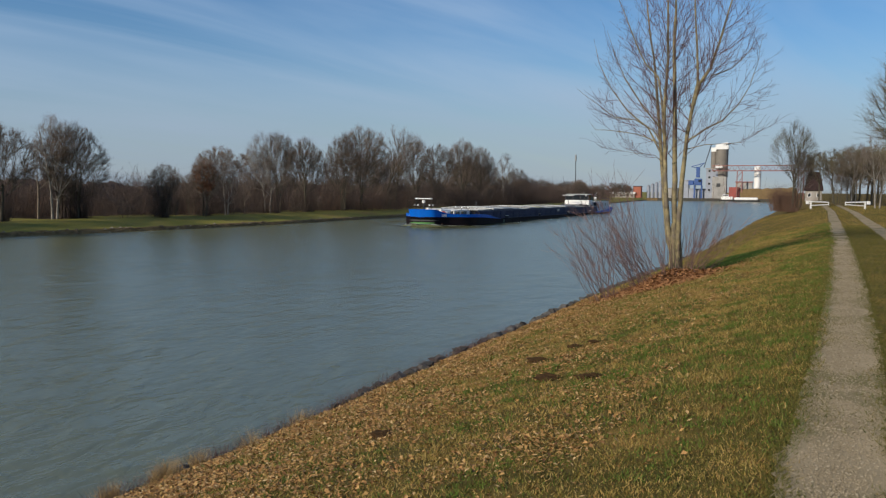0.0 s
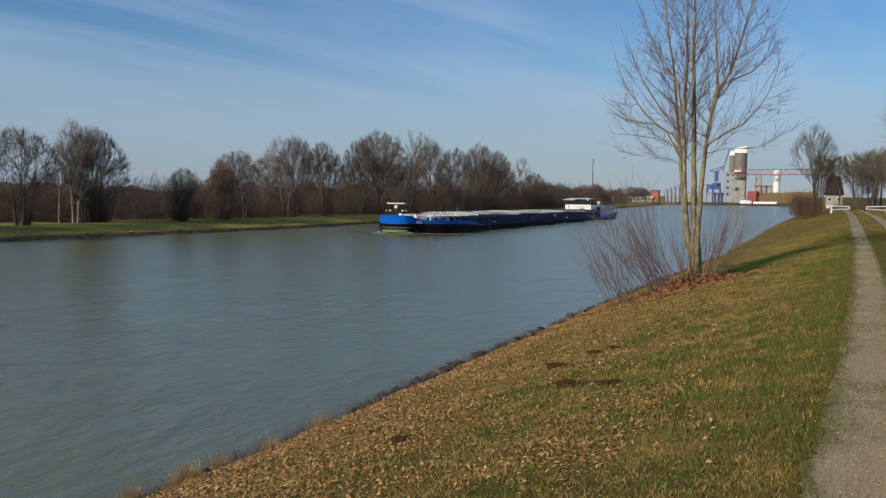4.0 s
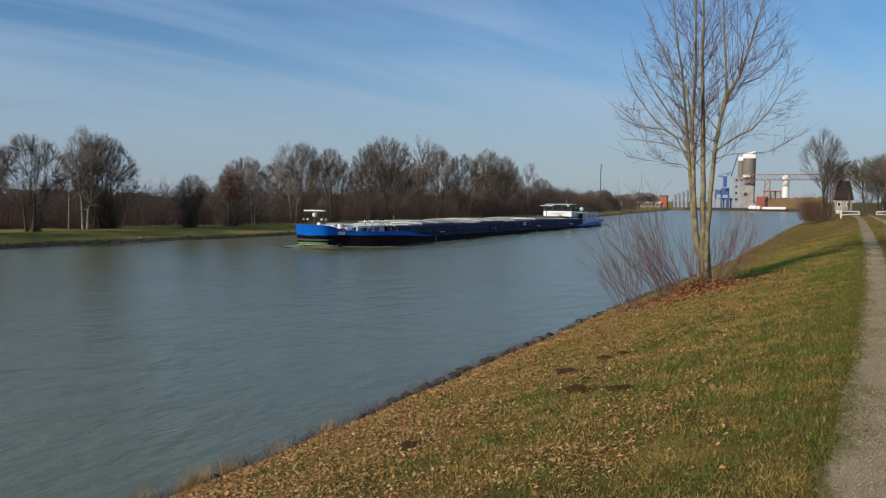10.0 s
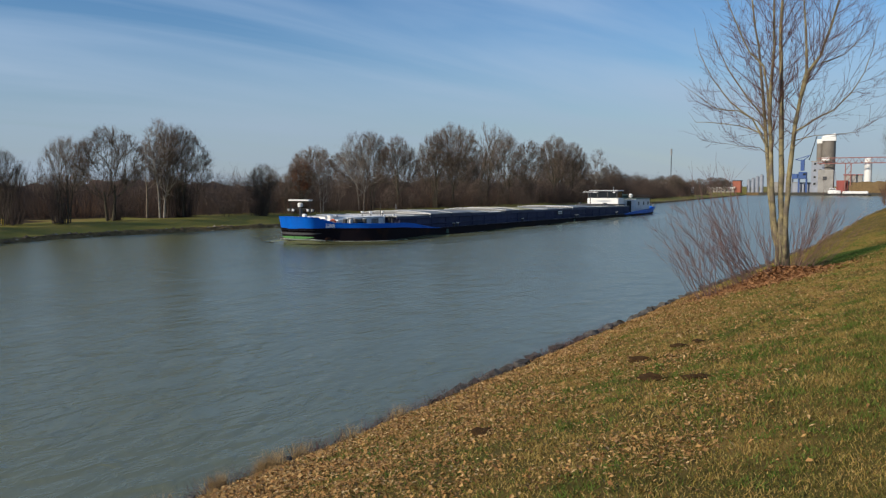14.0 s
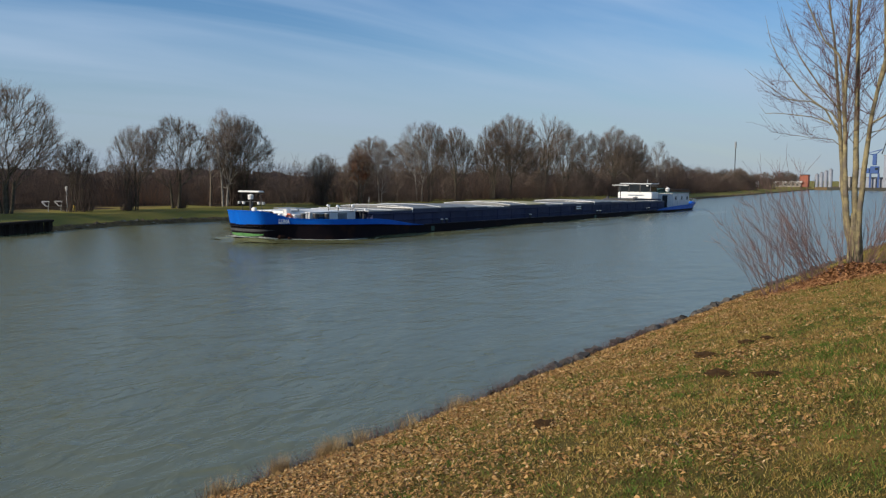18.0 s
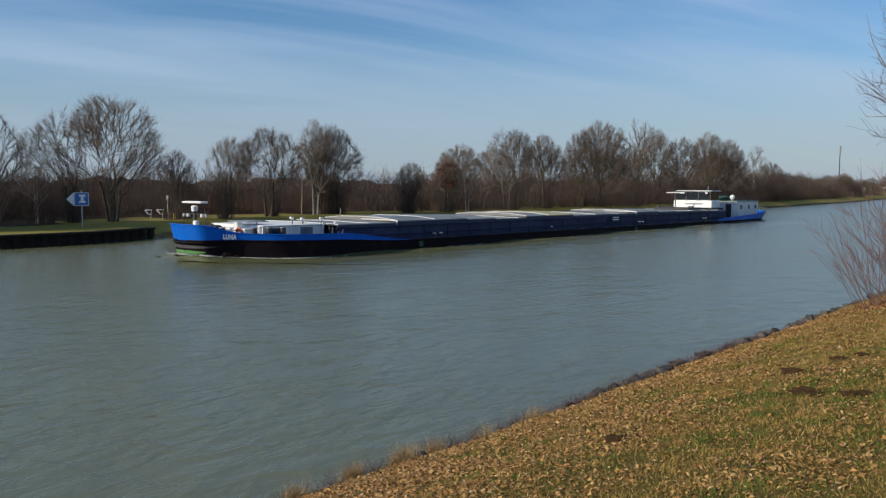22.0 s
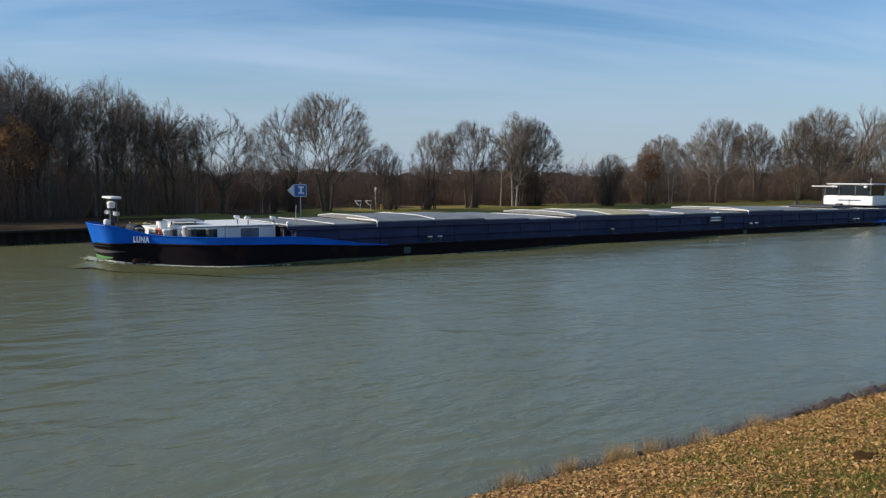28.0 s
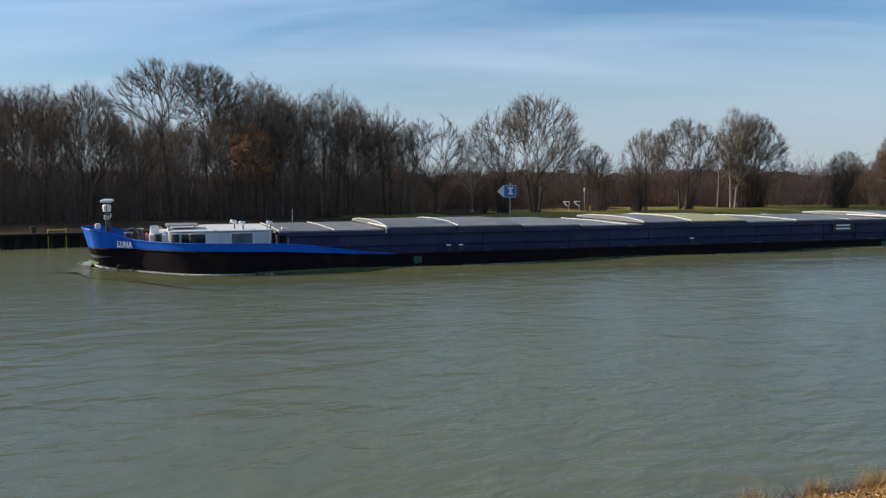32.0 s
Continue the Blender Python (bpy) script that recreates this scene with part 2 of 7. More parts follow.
M_LEAF = island_mat("fallen_leaves", ((0.255, 0.123, 0.039), (0.456, 0.249, 0.089), (0.119, 0.054, 0.020), (0.524, 0.320, 0.120), (0.187, 0.088, 0.030), (0.570, 0.402, 0.201), (0.376, 0.202, 0.065), (0.221, 0.106, 0.036), (0.479, 0.284, 0.098), (0.153, 0.071, 0.026)), rough=0.75)
M_LEAF_RED = island_mat("russet_leaves", ((0.22, 0.095, 0.038), (0.31, 0.145, 0.058), (0.15, 0.066, 0.03), (0.37, 0.19, 0.08), (0.27, 0.13, 0.05)), rough=0.8)
M_SOIL = mat("molehill_soil", (0.070, 0.040, 0.018), (0.042, 0.024, 0.011), scale=9, fine=60, rough=1.0, bump=0.9, spec=0.03)
M_BARK = mat("grey_bark", (0.185, 0.152, 0.115), (0.10, 0.082, 0.062), scale=3, fine=25, rough=0.9, bump=0.4, rand=0.25, spec=0.2)
M_DARKBARK = mat("dark_bark", (0.100, 0.088, 0.060), (0.046, 0.040, 0.030), scale=3, fine=25, rough=0.9, bump=0.4, rand=0.25, spec=0.2)
M_YOUNG = mat("olive_bark", (0.33, 0.275, 0.145), (0.105, 0.088, 0.060), scale=5, fine=18, rough=0.9, bump=0.7, spec=0.1, c3=(0.15, 0.125, 0.095), c3_scale=2.4, c3_at=0.50)
M_YOUNGTWIG = mat("young_twigs", (0.150, 0.078, 0.066), (0.095, 0.054, 0.048), scale=4, fine=30, rough=0.8, bump=0.1, spec=0.2)
M_BIRCH = mat("birch_bark", (0.30, 0.275, 0.235), (0.115, 0.10, 0.082), scale=2.4, fine=14, rough=0.7, bump=0.2, spec=0.3)
M_TWIG = mat("bare_twigs", (0.190, 0.142, 0.112), (0.124, 0.093, 0.075), scale=1, fine=6, rough=0.9, bump=0, rand=0.28, spec=0.15)
M_OLIVETWIG = mat("olive_twigs", (0.185, 0.155, 0.095), (0.120, 0.102, 0.064), scale=1, fine=6, rough=0.9, bump=0, rand=0.2, spec=0.15)
M_SCRUB = island_mat("scrub_twigs", ((0.066, 0.048, 0.040), (0.085, 0.060, 0.049), (0.048, 0.037, 0.032), (0.110, 0.080, 0.066), (0.072, 0.052, 0.043)), rough=0.95)
# scrub colours about doubled, to offset the deep shade in the quay wood
M_LIFTEDSCRUB = island_mat("lightened_scrub_twigs", ((0.14, 0.10, 0.078), (0.18, 0.128, 0.098), (0.10, 0.078, 0.064), (0.21, 0.155, 0.12), (0.15, 0.105, 0.08)), rough=0.95)
M_RUSTY = island_mat("rusty_twigs", ((0.115, 0.066, 0.044), (0.145, 0.086, 0.058), (0.09, 0.056, 0.040)), rough=0.95)
M_SHRUB = island_mat("shrub_stems", ((0.15, 0.080, 0.070), (0.20, 0.115, 0.095), (0.11, 0.066, 0.062), (0.22, 0.14, 0.115)), rough=0.8)
M_WOODMASS = mat("wood_distance", (0.130, 0.100, 0.086), (0.080, 0.062, 0.054), scale=0.35, fine=3, rough=1.0, bump=0.5, c3=(0.150, 0.110, 0.090), c3_scale=0.07, spec=0.0)
# barge
M_BLUE = mat("blue_hull_paint", (0.001, 0.125, 0.58), (0.002, 0.095, 0.47), scale=1.2, fine=9, rough=0.42, bump=0.05, c3=(0.004, 0.16, 0.60), c3_scale=0.8, c3_at=0.62, spec=0.16)
M_BLACK = mat("black_hull_paint", (0.007, 0.005, 0.008), (0.012, 0.008, 0.010), scale=1.4, fine=12, rough=0.65, bump=0.12, c3=(0.026, 0.012, 0.009), c3_scale=0.9, c3_at=0.56, spec=0.08)
M_STEMGREY = mat("worn_stem_grey", (0.075, 0.075, 0.08), (0.04, 0.04, 0.044), scale=2.5, fine=14, rough=0.7, bump=0.1)
M_BOOT = mat("green_boot_paint", (0.11, 0.28, 0.085), (0.07, 0.20, 0.065), scale=2.0, fine=14, rough=0.5, bump=0.1)
M_COAM = mat("slate_coaming_paint", (0.036, 0.044, 0.098), (0.026, 0.033, 0.076), scale=0.9, fine=9, rough=0.6, bump=0.08, c3=(0.052, 0.058, 0.104), c3_scale=0.5, c3_at=0.58, rand=0.16, spec=0.2)
M_HATCH = mat("hatch_cover_grey", (0.225, 0.228, 0.222), (0.165, 0.168, 0.166), scale=1.1, fine=12, rough=0.5, bump=0.08, c3=(0.135, 0.138, 0.138), c3_scale=0.5, c3_at=0.58, rand=0.14, metal=0.1)
M_HATCHSIDE = mat("hatch_edge_blue", (0.034, 0.041, 0.086), (0.025, 0.031, 0.066), scale=1.1, fine=12, rough=0.5, bump=0.08, rand=0.12, spec=0.3)
M_YELLOW = mat("yellowed_hatch_sheet", (0.44, 0.38, 0.17), (0.32, 0.285, 0.16), scale=1.1, fine=12, rough=0.55, bump=0.08, stretch=(0.3, 3, 1))
M_WHITE = mat("white_paint", (0.80, 0.79, 0.76), (0.72, 0.71, 0.68), scale=1.5, fine=16, rough=0.4, bump=0.04, c3=(0.60, 0.57, 0.52), c3_scale=0.9, c3_at=0.66)
# greyer copy of the white paint, for house sides that lie in shade
M_CABIN = mat("shade_greyed_cabin_paint", (0.66, 0.67, 0.67), (0.58, 0.59, 0.59), scale=1.5, fine=16, rough=0.4, bump=0.04, c3=(0.50, 0.50, 0.49), c3_scale=0.9, c3_at=0.62)
M_LETTER = mat("white_lettering", (0.86, 0.87, 0.88), (0.80, 0.81, 0.82), rough=0.45, bump=0.0)
M_STEEL = mat("dark_steel", (0.055, 0.055, 0.058), (0.035, 0.034, 0.034), scale=4, fine=30, rough=0.5, bump=0.1, metal=0.3)
M_GALV = mat("galvanised_steel", (0.42, 0.42, 0.41), (0.32, 0.32, 0.31), scale=4, fine=30, rough=0.45, bump=0.05, metal=0.6)
M_ORANGE = mat("lifebuoy_orange", (0.80, 0.15, 0.04), (0.68, 0.12, 0.04), rough=0.55, bump=0.02)
M_ANCHOR = mat("rusty_anchor", (0.05, 0.022, 0.013), (0.018, 0.012, 0.010), scale=5, fine=30, rough=0.9, bump=0.4, spec=0.1)
M_TARP = mat("green_tarpaulin", (0.03, 0.085, 0.065), (0.02, 0.06, 0.045), scale=3, fine=14, rough=0.65, bump=0.2)
M_FOAM = island_mat("bow_foam", ((0.62, 0.64, 0.60), (0.45, 0.48, 0.43), (0.74, 0.76, 0.72)), rough=0.6)
# harbour and bank; distance haze is mixed into the dull harbour paints
M_CONC = mat("weathered_concrete", (0.36, 0.33, 0.29), (0.25, 0.225, 0.195), scale=0.35, fine=4, rough=0.85, bump=0.2, c3=(0.20, 0.17, 0.14), c3_scale=0.12, c3_at=0.58)
M_SILO = mat("brown_silo_sheet", (0.20, 0.175, 0.145), (0.155, 0.137, 0.115), scale=0.4, fine=3, rough=0.7, bump=0.15, c3=(0.125, 0.11, 0.095), c3_scale=0.15, c3_at=0.58)
M_PALE = mat("hazed_pale_render", (0.33, 0.315, 0.29), (0.26, 0.25, 0.23), scale=0.4, fine=4, rough=0.8, bump=0.1, c3=(0.22, 0.21, 0.195), c3_scale=0.3, c3_at=0.55)
M_LAV = mat("hazed_pale_blue_sheet", (0.30, 0.325, 0.375), (0.235, 0.255, 0.30), scale=0.4, fine=4, rough=0.6, bump=0.1, c3=(0.20, 0.215, 0.25), c3_scale=0.3, c3_at=0.55)
M_RED = mat("red_sheet", (0.30, 0.06, 0.045), (0.24, 0.05, 0.04), scale=0.5, fine=5, rough=0.6, bump=0.1)
M_BRICK = mat("red_brick", (0.36, 0.115, 0.07), (0.28, 0.09, 0.055), scale=0.6, fine=6, rough=0.85, bump=0.2)
M_CRANEBLUE = mat("crane_blue", (0.03, 0.085, 0.27), (0.025, 0.07, 0.21), scale=0.6, fine=6, rough=0.5, bump=0.05)
M_RUST = mat("crane_red", (0.26, 0.105, 0.085), (0.20, 0.08, 0.065), scale=0.6, fine=6, rough=0.6, bump=0.05)
M_ROOF = mat("dark_tile_roof", (0.042, 0.026, 0.024), (0.028, 0.019, 0.018), scale=1, fine=8, rough=0.9, bump=0.2, spec=0.1)
M_PILE = mat("sheet_pile_steel", (0.020, 0.017, 0.015), (0.034, 0.026, 0.021), scale=1.5, fine=12, rough=0.85, bump=0.3, stretch=(1, 1, 0.3), spec=0.1)
M_SIGNBLUE = mat("sign_blue", (0.03, 0.13, 0.42), (0.025, 0.11, 0.36), rough=0.4, bump=0.0)
M_SIGNWHITE = mat("sign_white", (0.72, 0.74, 0.76), (0.62, 0.64, 0.66), rough=0.45, bump=0.0)
M_SAFETY = mat("safety_yellow", (0.62, 0.45, 0.03), (0.5, 0.36, 0.03), rough=0.55, bump=0.05)


def glass_mat():
    m, nt, bs = node_mat("dark_window_glass")
    bs.inputs["Base Color"].default_value = (0.02, 0.025, 0.03, 1)
    bs.inputs["Roughness"].default_value = 0.05
    bs.inputs["Specular IOR Level"].default_value = 0.8
    return m


M_GLASS = glass_mat()


# ---------------------------------------------------------------- mesh builders
class Build:
    """Collects vertices and faces of one part."""

    def __init__(self):
        self.v, self.f = [], []

    def add(self, verts, faces):
        n = len(self.v)
        self.v += [tuple(p) for p in verts]
        self.f += [tuple(i + n for i in f) for f in faces]
        return self

    def box(self, c, s, rz=0.0, bevel=0.0):
        """A box round c with sizes s; its edges are cut by bevel."""
        hx, hy, hz = s[0] / 2, s[1] / 2, s[2] / 2
        b = min(bevel, hx * 0.9, hy * 0.9, hz * 0.9)
        ca, sa = math.cos(rz), math.sin(rz)

        def put(x, y, z):
            return (c[0] + x * ca - y * sa, c[1] + x * sa + y * ca, c[2] + z)
        if b <= 0:
            vs = [put(x, y, z) for z in (-hz, hz) for x, y in ((-hx, -hy), (hx, -hy), (hx, hy), (-hx, hy))]
            return self.add(vs, [(3, 2, 1, 0), (4, 5, 6, 7), (0, 1, 5, 4), (1, 2, 6, 5), (2, 3, 7, 6), (3, 0, 4, 7)])
        ring = [(-hx + b, -hy), (hx - b, -hy), (hx, -hy + b), (hx, hy - b), (hx - b, hy), (-hx + b, hy), (-hx, hy - b), (-hx, -hy + b)]
        levels = [(-hz, b), (-hz + b, 0), (hz - b, 0), (hz, b)]
        vs = []
        for z, inset in levels:
            for x, y in ring:
                kx, ky = (hx - inset) / hx, (hy - inset) / hy
                vs.append(put(x * kx, y * ky, z))
        fs = [tuple(reversed(range(8))), tuple(range(24, 32))]
        for l in range(3):
            for i in range(8):
                j = (i + 1) % 8
                fs.append((l * 8 + i, l * 8 + j, l * 8 + 8 + j, l * 8 + 8 + i))
        return self.add(vs, fs)

    def tube(self, pts, radii, sides=6, caps=True):
        pts = [Vector(p) for p in pts]
        if not hasattr(radii, "__len__"):
            radii = [radii] * len(pts)
        vs, fs = [], []
        for k, p in enumerate(pts):
            d = (pts[min(k + 1, len(pts) - 1)] - pts[max(k - 1, 0)])
            d = d.normalized() if d.length > 1e-9 else Vector((0, 0, 1))
            a = d.cross(Vector((0, 0, 1)) if abs(d.z) < 0.95 else Vector((1, 0, 0))).normalized()
            b = d.cross(a)
            for i in range(sides):
                th = 2 * math.pi * i / sides
                vs.append(p + (a * math.cos(th) + b * math.sin(th)) * radii[k])
        for k in range(len(pts) - 1):
            for i in range(sides):
                j = (i + 1) % sides
                fs.append((k * sides + i, k * sides + sides + i, k * sides + sides + j, k * sides + j))
        if caps:
            fs.append(tuple(range(sides)))
            fs.append(tuple(reversed(range((len(pts) - 1) * sides, len(pts) * sides))))
        return self.add(vs, fs)

    def cyl(self, c, r, h, sides=12, r2=None):
        return self.tube([c, (c[0], c[1], c[2] + h)], [r, r if r2 is None else r2], sides)

    def ball(self, c, r, rings=6, sides=10, squash=1.0):
        pts, rad = [], []
        for k in range(rings + 1):
            a = -math.pi / 2 + math.pi * k / rings
            pts.append((c[0], c[1], c[2] + r * squash * math.sin(a)))
            rad.append(max(0.002, r * math.cos(a)))
        return self.tube(pts, rad, sides)

    def loft(self, rings, closed=True, caps=False):
        n = len(rings[0])
        vs = [p for r in rings for p in r]
        fs = []
        for k in range(len(rings) - 1):
            for i in range(n if closed else n - 1):
                j = (i + 1) % n
                fs.append((k * n + i, k * n + j, k * n + n + j, k * n + n + i))
        if caps:
            fs.append(tuple(reversed(range(n))))
            fs.append(tuple(range((len(rings) - 1) * n, len(rings) * n)))
        return self.add(vs, fs)

    def mesh(self, name, material, smooth=False):
        me = bpy.data.meshes.new(name)
        me.from_pydata(self.v, [], self.f)
        me.materials.append(material)
        if smooth:
            me.polygons.foreach_set("use_smooth", [True] * len(me.polygons))
        me.update()
        return me


def part(name, b, material, parent=None, label="", smooth=False):
    ob = new(name, b.mesh(name, material, smooth) if isinstance(b, Build) else b)
    if parent:
        ob.parent = parent
    return tagged(ob, label)


def thing(name, label, category, group="", at=None, kind=""):
    ob = new(name)
    ob.empty_display_size = 0.3
    if at is not None:
        ob.matrix_basis = at
    return tagged(ob, label, category, group, kind)


def np_mesh(name, verts, faces, material, smooth=False):
    """A mesh from arrays; all faces have the same number of corners."""
    verts, faces = np.asarray(verts, np.float32), np.asarray(faces, np.int32)
    me = bpy.data.meshes.new(name)
    me.vertices.add(len(verts))
    me.vertices.foreach_set("co", verts.ravel())
    k = faces.shape[1]
    me.loops.add(faces.size)
    me.loops.foreach_set("vertex_index", faces.ravel())
    me.polygons.add(len(faces))
    me.polygons.foreach_set("loop_start", np.arange(len(faces), dtype=np.int32) * k)
    if smooth:
        me.polygons.foreach_set("use_smooth", np.ones(len(faces), bool))
    me.materials.append(material)
    me.update(calc_edges=True)
    return me


# ---------------------------------------------------------------- the lie of the land
EDGE_Y = (-400, -40, 0, 6, 10, 14, 18, 22, 29, 40, 57, 80, 120, 180, 390, 2000)
EDGE_X = (-12, -8.9, -8.0, -7.6, -7.25, -7.08, -6.88, -6.6, -6.3, -5.5, -4.6, -3.9, -3.0, -1.0, 6.0, 6.0)
TRACK_Y = (-400, -40, 0, 4.4, 8.9, 15.8, 31.6, 78, 130, 400)
TRACK_X = (-20, -3.0, -0.30, 0.0, 0.36, 0.81, 1.65, 3.72, 5.2, 12)
FAR_Y = (-400, 27.2, 32.6, 34.5, 40, 46, 51, 58.5, 69, 78, 107, 154, 216, 392, 2000)
FAR_X = (-55, -54.6, -56.5, -57.2, -58.6, -58.8, -57.9, -56.3, -54.6, -53.6, -53.4, -49.5, -51, -60, -60)
QUAY_END = 32.6
TOP = 2.55


def edge_x(y):
    return np.interp(y, EDGE_Y, EDGE_X)


def track_x(y):
    return np.interp(y, TRACK_Y, TRACK_X)


def far_x(y):
    return np.interp(y, FAR_Y, FAR_X)


def near_z(x, y):
    """Height of the near bank."""
    e, p = edge_x(y), track_x(y) - 0.15
    u = np.clip((x - e) / (p - e), 0, 1)
    z = 0.3 + (TOP - 0.3) * (u + 0.05 * np.sin(math.pi * u))
    z = np.where(x < e, 0.3 - (e - x) * 0.62, z)
    return z + 0.025 * np.sin(x * 1.7 + y * 0.9) * np.sin(y * 1.3 - x * 0.6) * (u > 0) * (u < 1)


def far_z(x, y):
    """Height of the far bank; d is the way back from its waterline."""
    d = far_x(y) - x
    quay = np.clip((QUAY_END - y) / 1.0, 0, 1)
    slope = np.interp(d, (-6, 0, 0.30, 2.5, 6, 30, 80, 400), (-3, -0.05, 0.34, 0.66, 0.95, 1.2, 1.5, 2.0))
    flat = np.interp(d, (-6, 0, 0.31, 0.6, 6, 30, 80, 400), (-3, -3, -3, 0.83, 0.92, 1.2, 1.5, 2.0))
    return slope * (1 - quay) + flat * quay


def make_ground():
    ys = np.concatenate([np.array([-3000, -1200, -500, -250, -120, -60, -40, -25, -15, -10]), np.arange(-6, 28.8, 0.2), np.arange(28.8, 42, 0.4),
                         np.arange(42, 70, 1.0), np.arange(70, 140, 3.0), np.arange(140, 391, 10.0), np.array([391.0, 392.0, 393.0, 400, 450, 600, 1000, 2000, 4000])])
    near_off = np.concatenate([np.array([-5.0, -2.5, -1.6, -1.2, -0.9, -0.6, -0.3]), np.arange(0, 13, 0.12), np.array([13.5, 15, 18, 24, 35, 60, 110, 220, 500, 1200, 3000])])
    far_off = np.array([5.0, 2.5, 0.6, 0.0, -0.15, -0.3, -0.6, -0.9, -1.5, -2.5, -4, -6, -9, -13, -20, -30, -50, -80, -140, -260, -500, -1200, -3000])[::-1]
    rows = []
    for y in ys:
        fx, ex = far_x(y) + far_off, edge_x(y) + near_off
        x = np.concatenate([fx, ex])
        z = np.concatenate([far_z(fx, y), near_z(ex, y)])
        if y > 391.5:
            z = np.maximum(z, 1.2)
        rows.append(np.stack([x, np.full(len(x), y), z], 1))
    v = np.concatenate(rows)
    nc, nr = len(near_off) + len(far_off), len(ys)
    q = np.array([[r * nc + c, r * nc + c + 1, (r + 1) * nc + c + 1, (r + 1) * nc + c] for r in range(nr - 1) for c in range(nc - 1)])
    me = np_mesh("ground", v, q, M_GRASS, True)
    for m in (M_FARGRASS, M_SAND, M_BED, M_LITTER):
        me.materials.append(m)
    cen = v[q].mean(1)
    idx = np.zeros(len(q), np.int32)
    idx[cen[:, 0] < -30] = 1
    e_off = cen[:, 0] - edge_x(cen[:, 1])
    idx[(e_off < 0.12) & (cen[:, 0] > -30)] = 2
    f_off = far_x(cen[:, 1]) - cen[:, 0]
    idx[(f_off < 0.45) & (cen[:, 0] <= -30)] = 2
    # litter under the woods, with their shade in its colour
    idx[(cen[:, 0] < -30) & (f_off >= 0.3) & (cen[:, 1] < 18.5 + 3 * np.sin(cen[:, 0] * 0.7))] = 4
    idx[(cen[:, 0] < -30) & (f_off >= 12 + 2 * np.sin(cen[:, 1] * 0.4)) & (cen[:, 1] < 250)] = 4
    idx[cen[:, 2] < -0.6] = 3
    me.polygons.foreach_set("material_index", idx)
    tagged(new("ground", me), "grassy canal banks with worn turf sloping to the water", "ground", kind="structure")


make_ground()


def make_water():
    xs = np.linspace(-70, 12, 42)
    ys = np.concatenate([np.linspace(-420, -40, 20), np.linspace(-36, 120, 80), np.linspace(126, 392, 40)])
    v = np.array([(x, y, 0.0) for y in ys for x in xs])
    n = len(xs)
    q = np.array([[r * n + c, r * n + c + 1, (r + 1) * n + c + 1, (r + 1) * n + c] for r in range(len(ys) - 1) for c in range(n - 1)])
    tagged(new("water", np_mesh("water", v, q, M_WATER, True)), "rippled grey-green canal water reflecting the sky", "water", kind="structure")


make_water()


def make_tracks():
    rnd = np.random.default_rng(5)
    for name, shift, width in (("path", 0.0, 0.60), ("path", 1.72, 0.62)):
        ys = np.concatenate([np.arange(-30, 3, 0.5), np.arange(3, 26, 0.07), np.arange(26, 45, 0.3), np.arange(45, 125, 1.0)])
        v, cols = [], 7
        for y in ys:
            l = track_x(y) + shift + 0.05 * noise.noise((y * 0.9, shift, 0)) + 0.05 * noise.noise((y * 5.7, shift, 4)) + 0.02 * rnd.normal()
            r = track_x(y) + shift + width + 0.05 * noise.noise((y * 0.9, shift, 7)) + 0.05 * noise.noise((y * 5.7, shift, 9)) + 0.02 * rnd.normal()
            for c in range(cols):
                u = c / (cols - 1)
                v.append((l + (r - l) * u, y, TOP + 0.012 - 0.02 * math.sin(math.pi * u) * 0.3 + 0.0015 * rnd.random()))
        q = np.array([[k * cols + c, k * cols + c + 1, (k + 1) * cols + c + 1, (k + 1) * cols + c] for k in range(len(ys) - 1) for c in range(cols - 1)])
        tagged(new(name, np_mesh(name, v, q, M_PATH, True)), "pale gravel wheel track worn into the grass", "path", "wheel tracks", kind="structure")


make_tracks()


# ---------------------------------------------------------------- trees
def tubes_np(segs, sides):
    """Tapered prisms from rows of x0 y0 z0 x1 y1 z1 r0 r1."""
    s = np.asarray(segs, float)
    a, b = s[:, :3], s[:, 3:6]
    d = b - a
    d /= np.linalg.norm(d, axis=1, keepdims=True) + 1e-9
    ref = np.where(np.abs(d[:, 2:3]) < 0.9, np.array([[0, 0, 1.0]]), np.array([[1.0, 0, 0]]))
    u = np.cross(d, ref)
    u /= np.linalg.norm(u, axis=1, keepdims=True) + 1e-9
    w = np.cross(d, u)
    th = np.arange(sides) * 2 * math.pi / sides
    ring = u[:, None] * np.cos(th)[None, :, None] + w[:, None] * np.sin(th)[None, :, None]
    v = np.concatenate([a[:, None] + ring * s[:, 6, None, None], b[:, None] + ring * s[:, 7, None, None]], 1)
    n = len(s)
    base = np.arange(n)[:, None, None] * sides * 2
    i = np.arange(sides)
    j = (i + 1) % sides
    f = base + np.stack([i, i + sides, j + sides, j], 1)[None]
    return v.reshape(-1, 3), f.reshape(-1, 4)


def grow(rnd, p, d, length, r, n, wander, lift, out, r_end=None):
    """One limb: n segments from p along d; returns its joints with their ways and radii."""
    r_end = r * 0.35 if r_end is None else r_end
    joints = []
    p, d = np.array(p, float), np.array(d, float)
    for k in range(n):
        r0, r1 = r + (r_end - r) * k / n, r + (r_end - r) * (k + 1) / n
        d = d + rnd.normal(0, wander, 3) + np.array([0, 0, lift])
        d /= np.linalg.norm(d)
        q = p + d * length / n
        out.append((*p, *q, r0, r1))
        joints.append((q.copy(), d.copy(), r1))
        p = q
    return joints


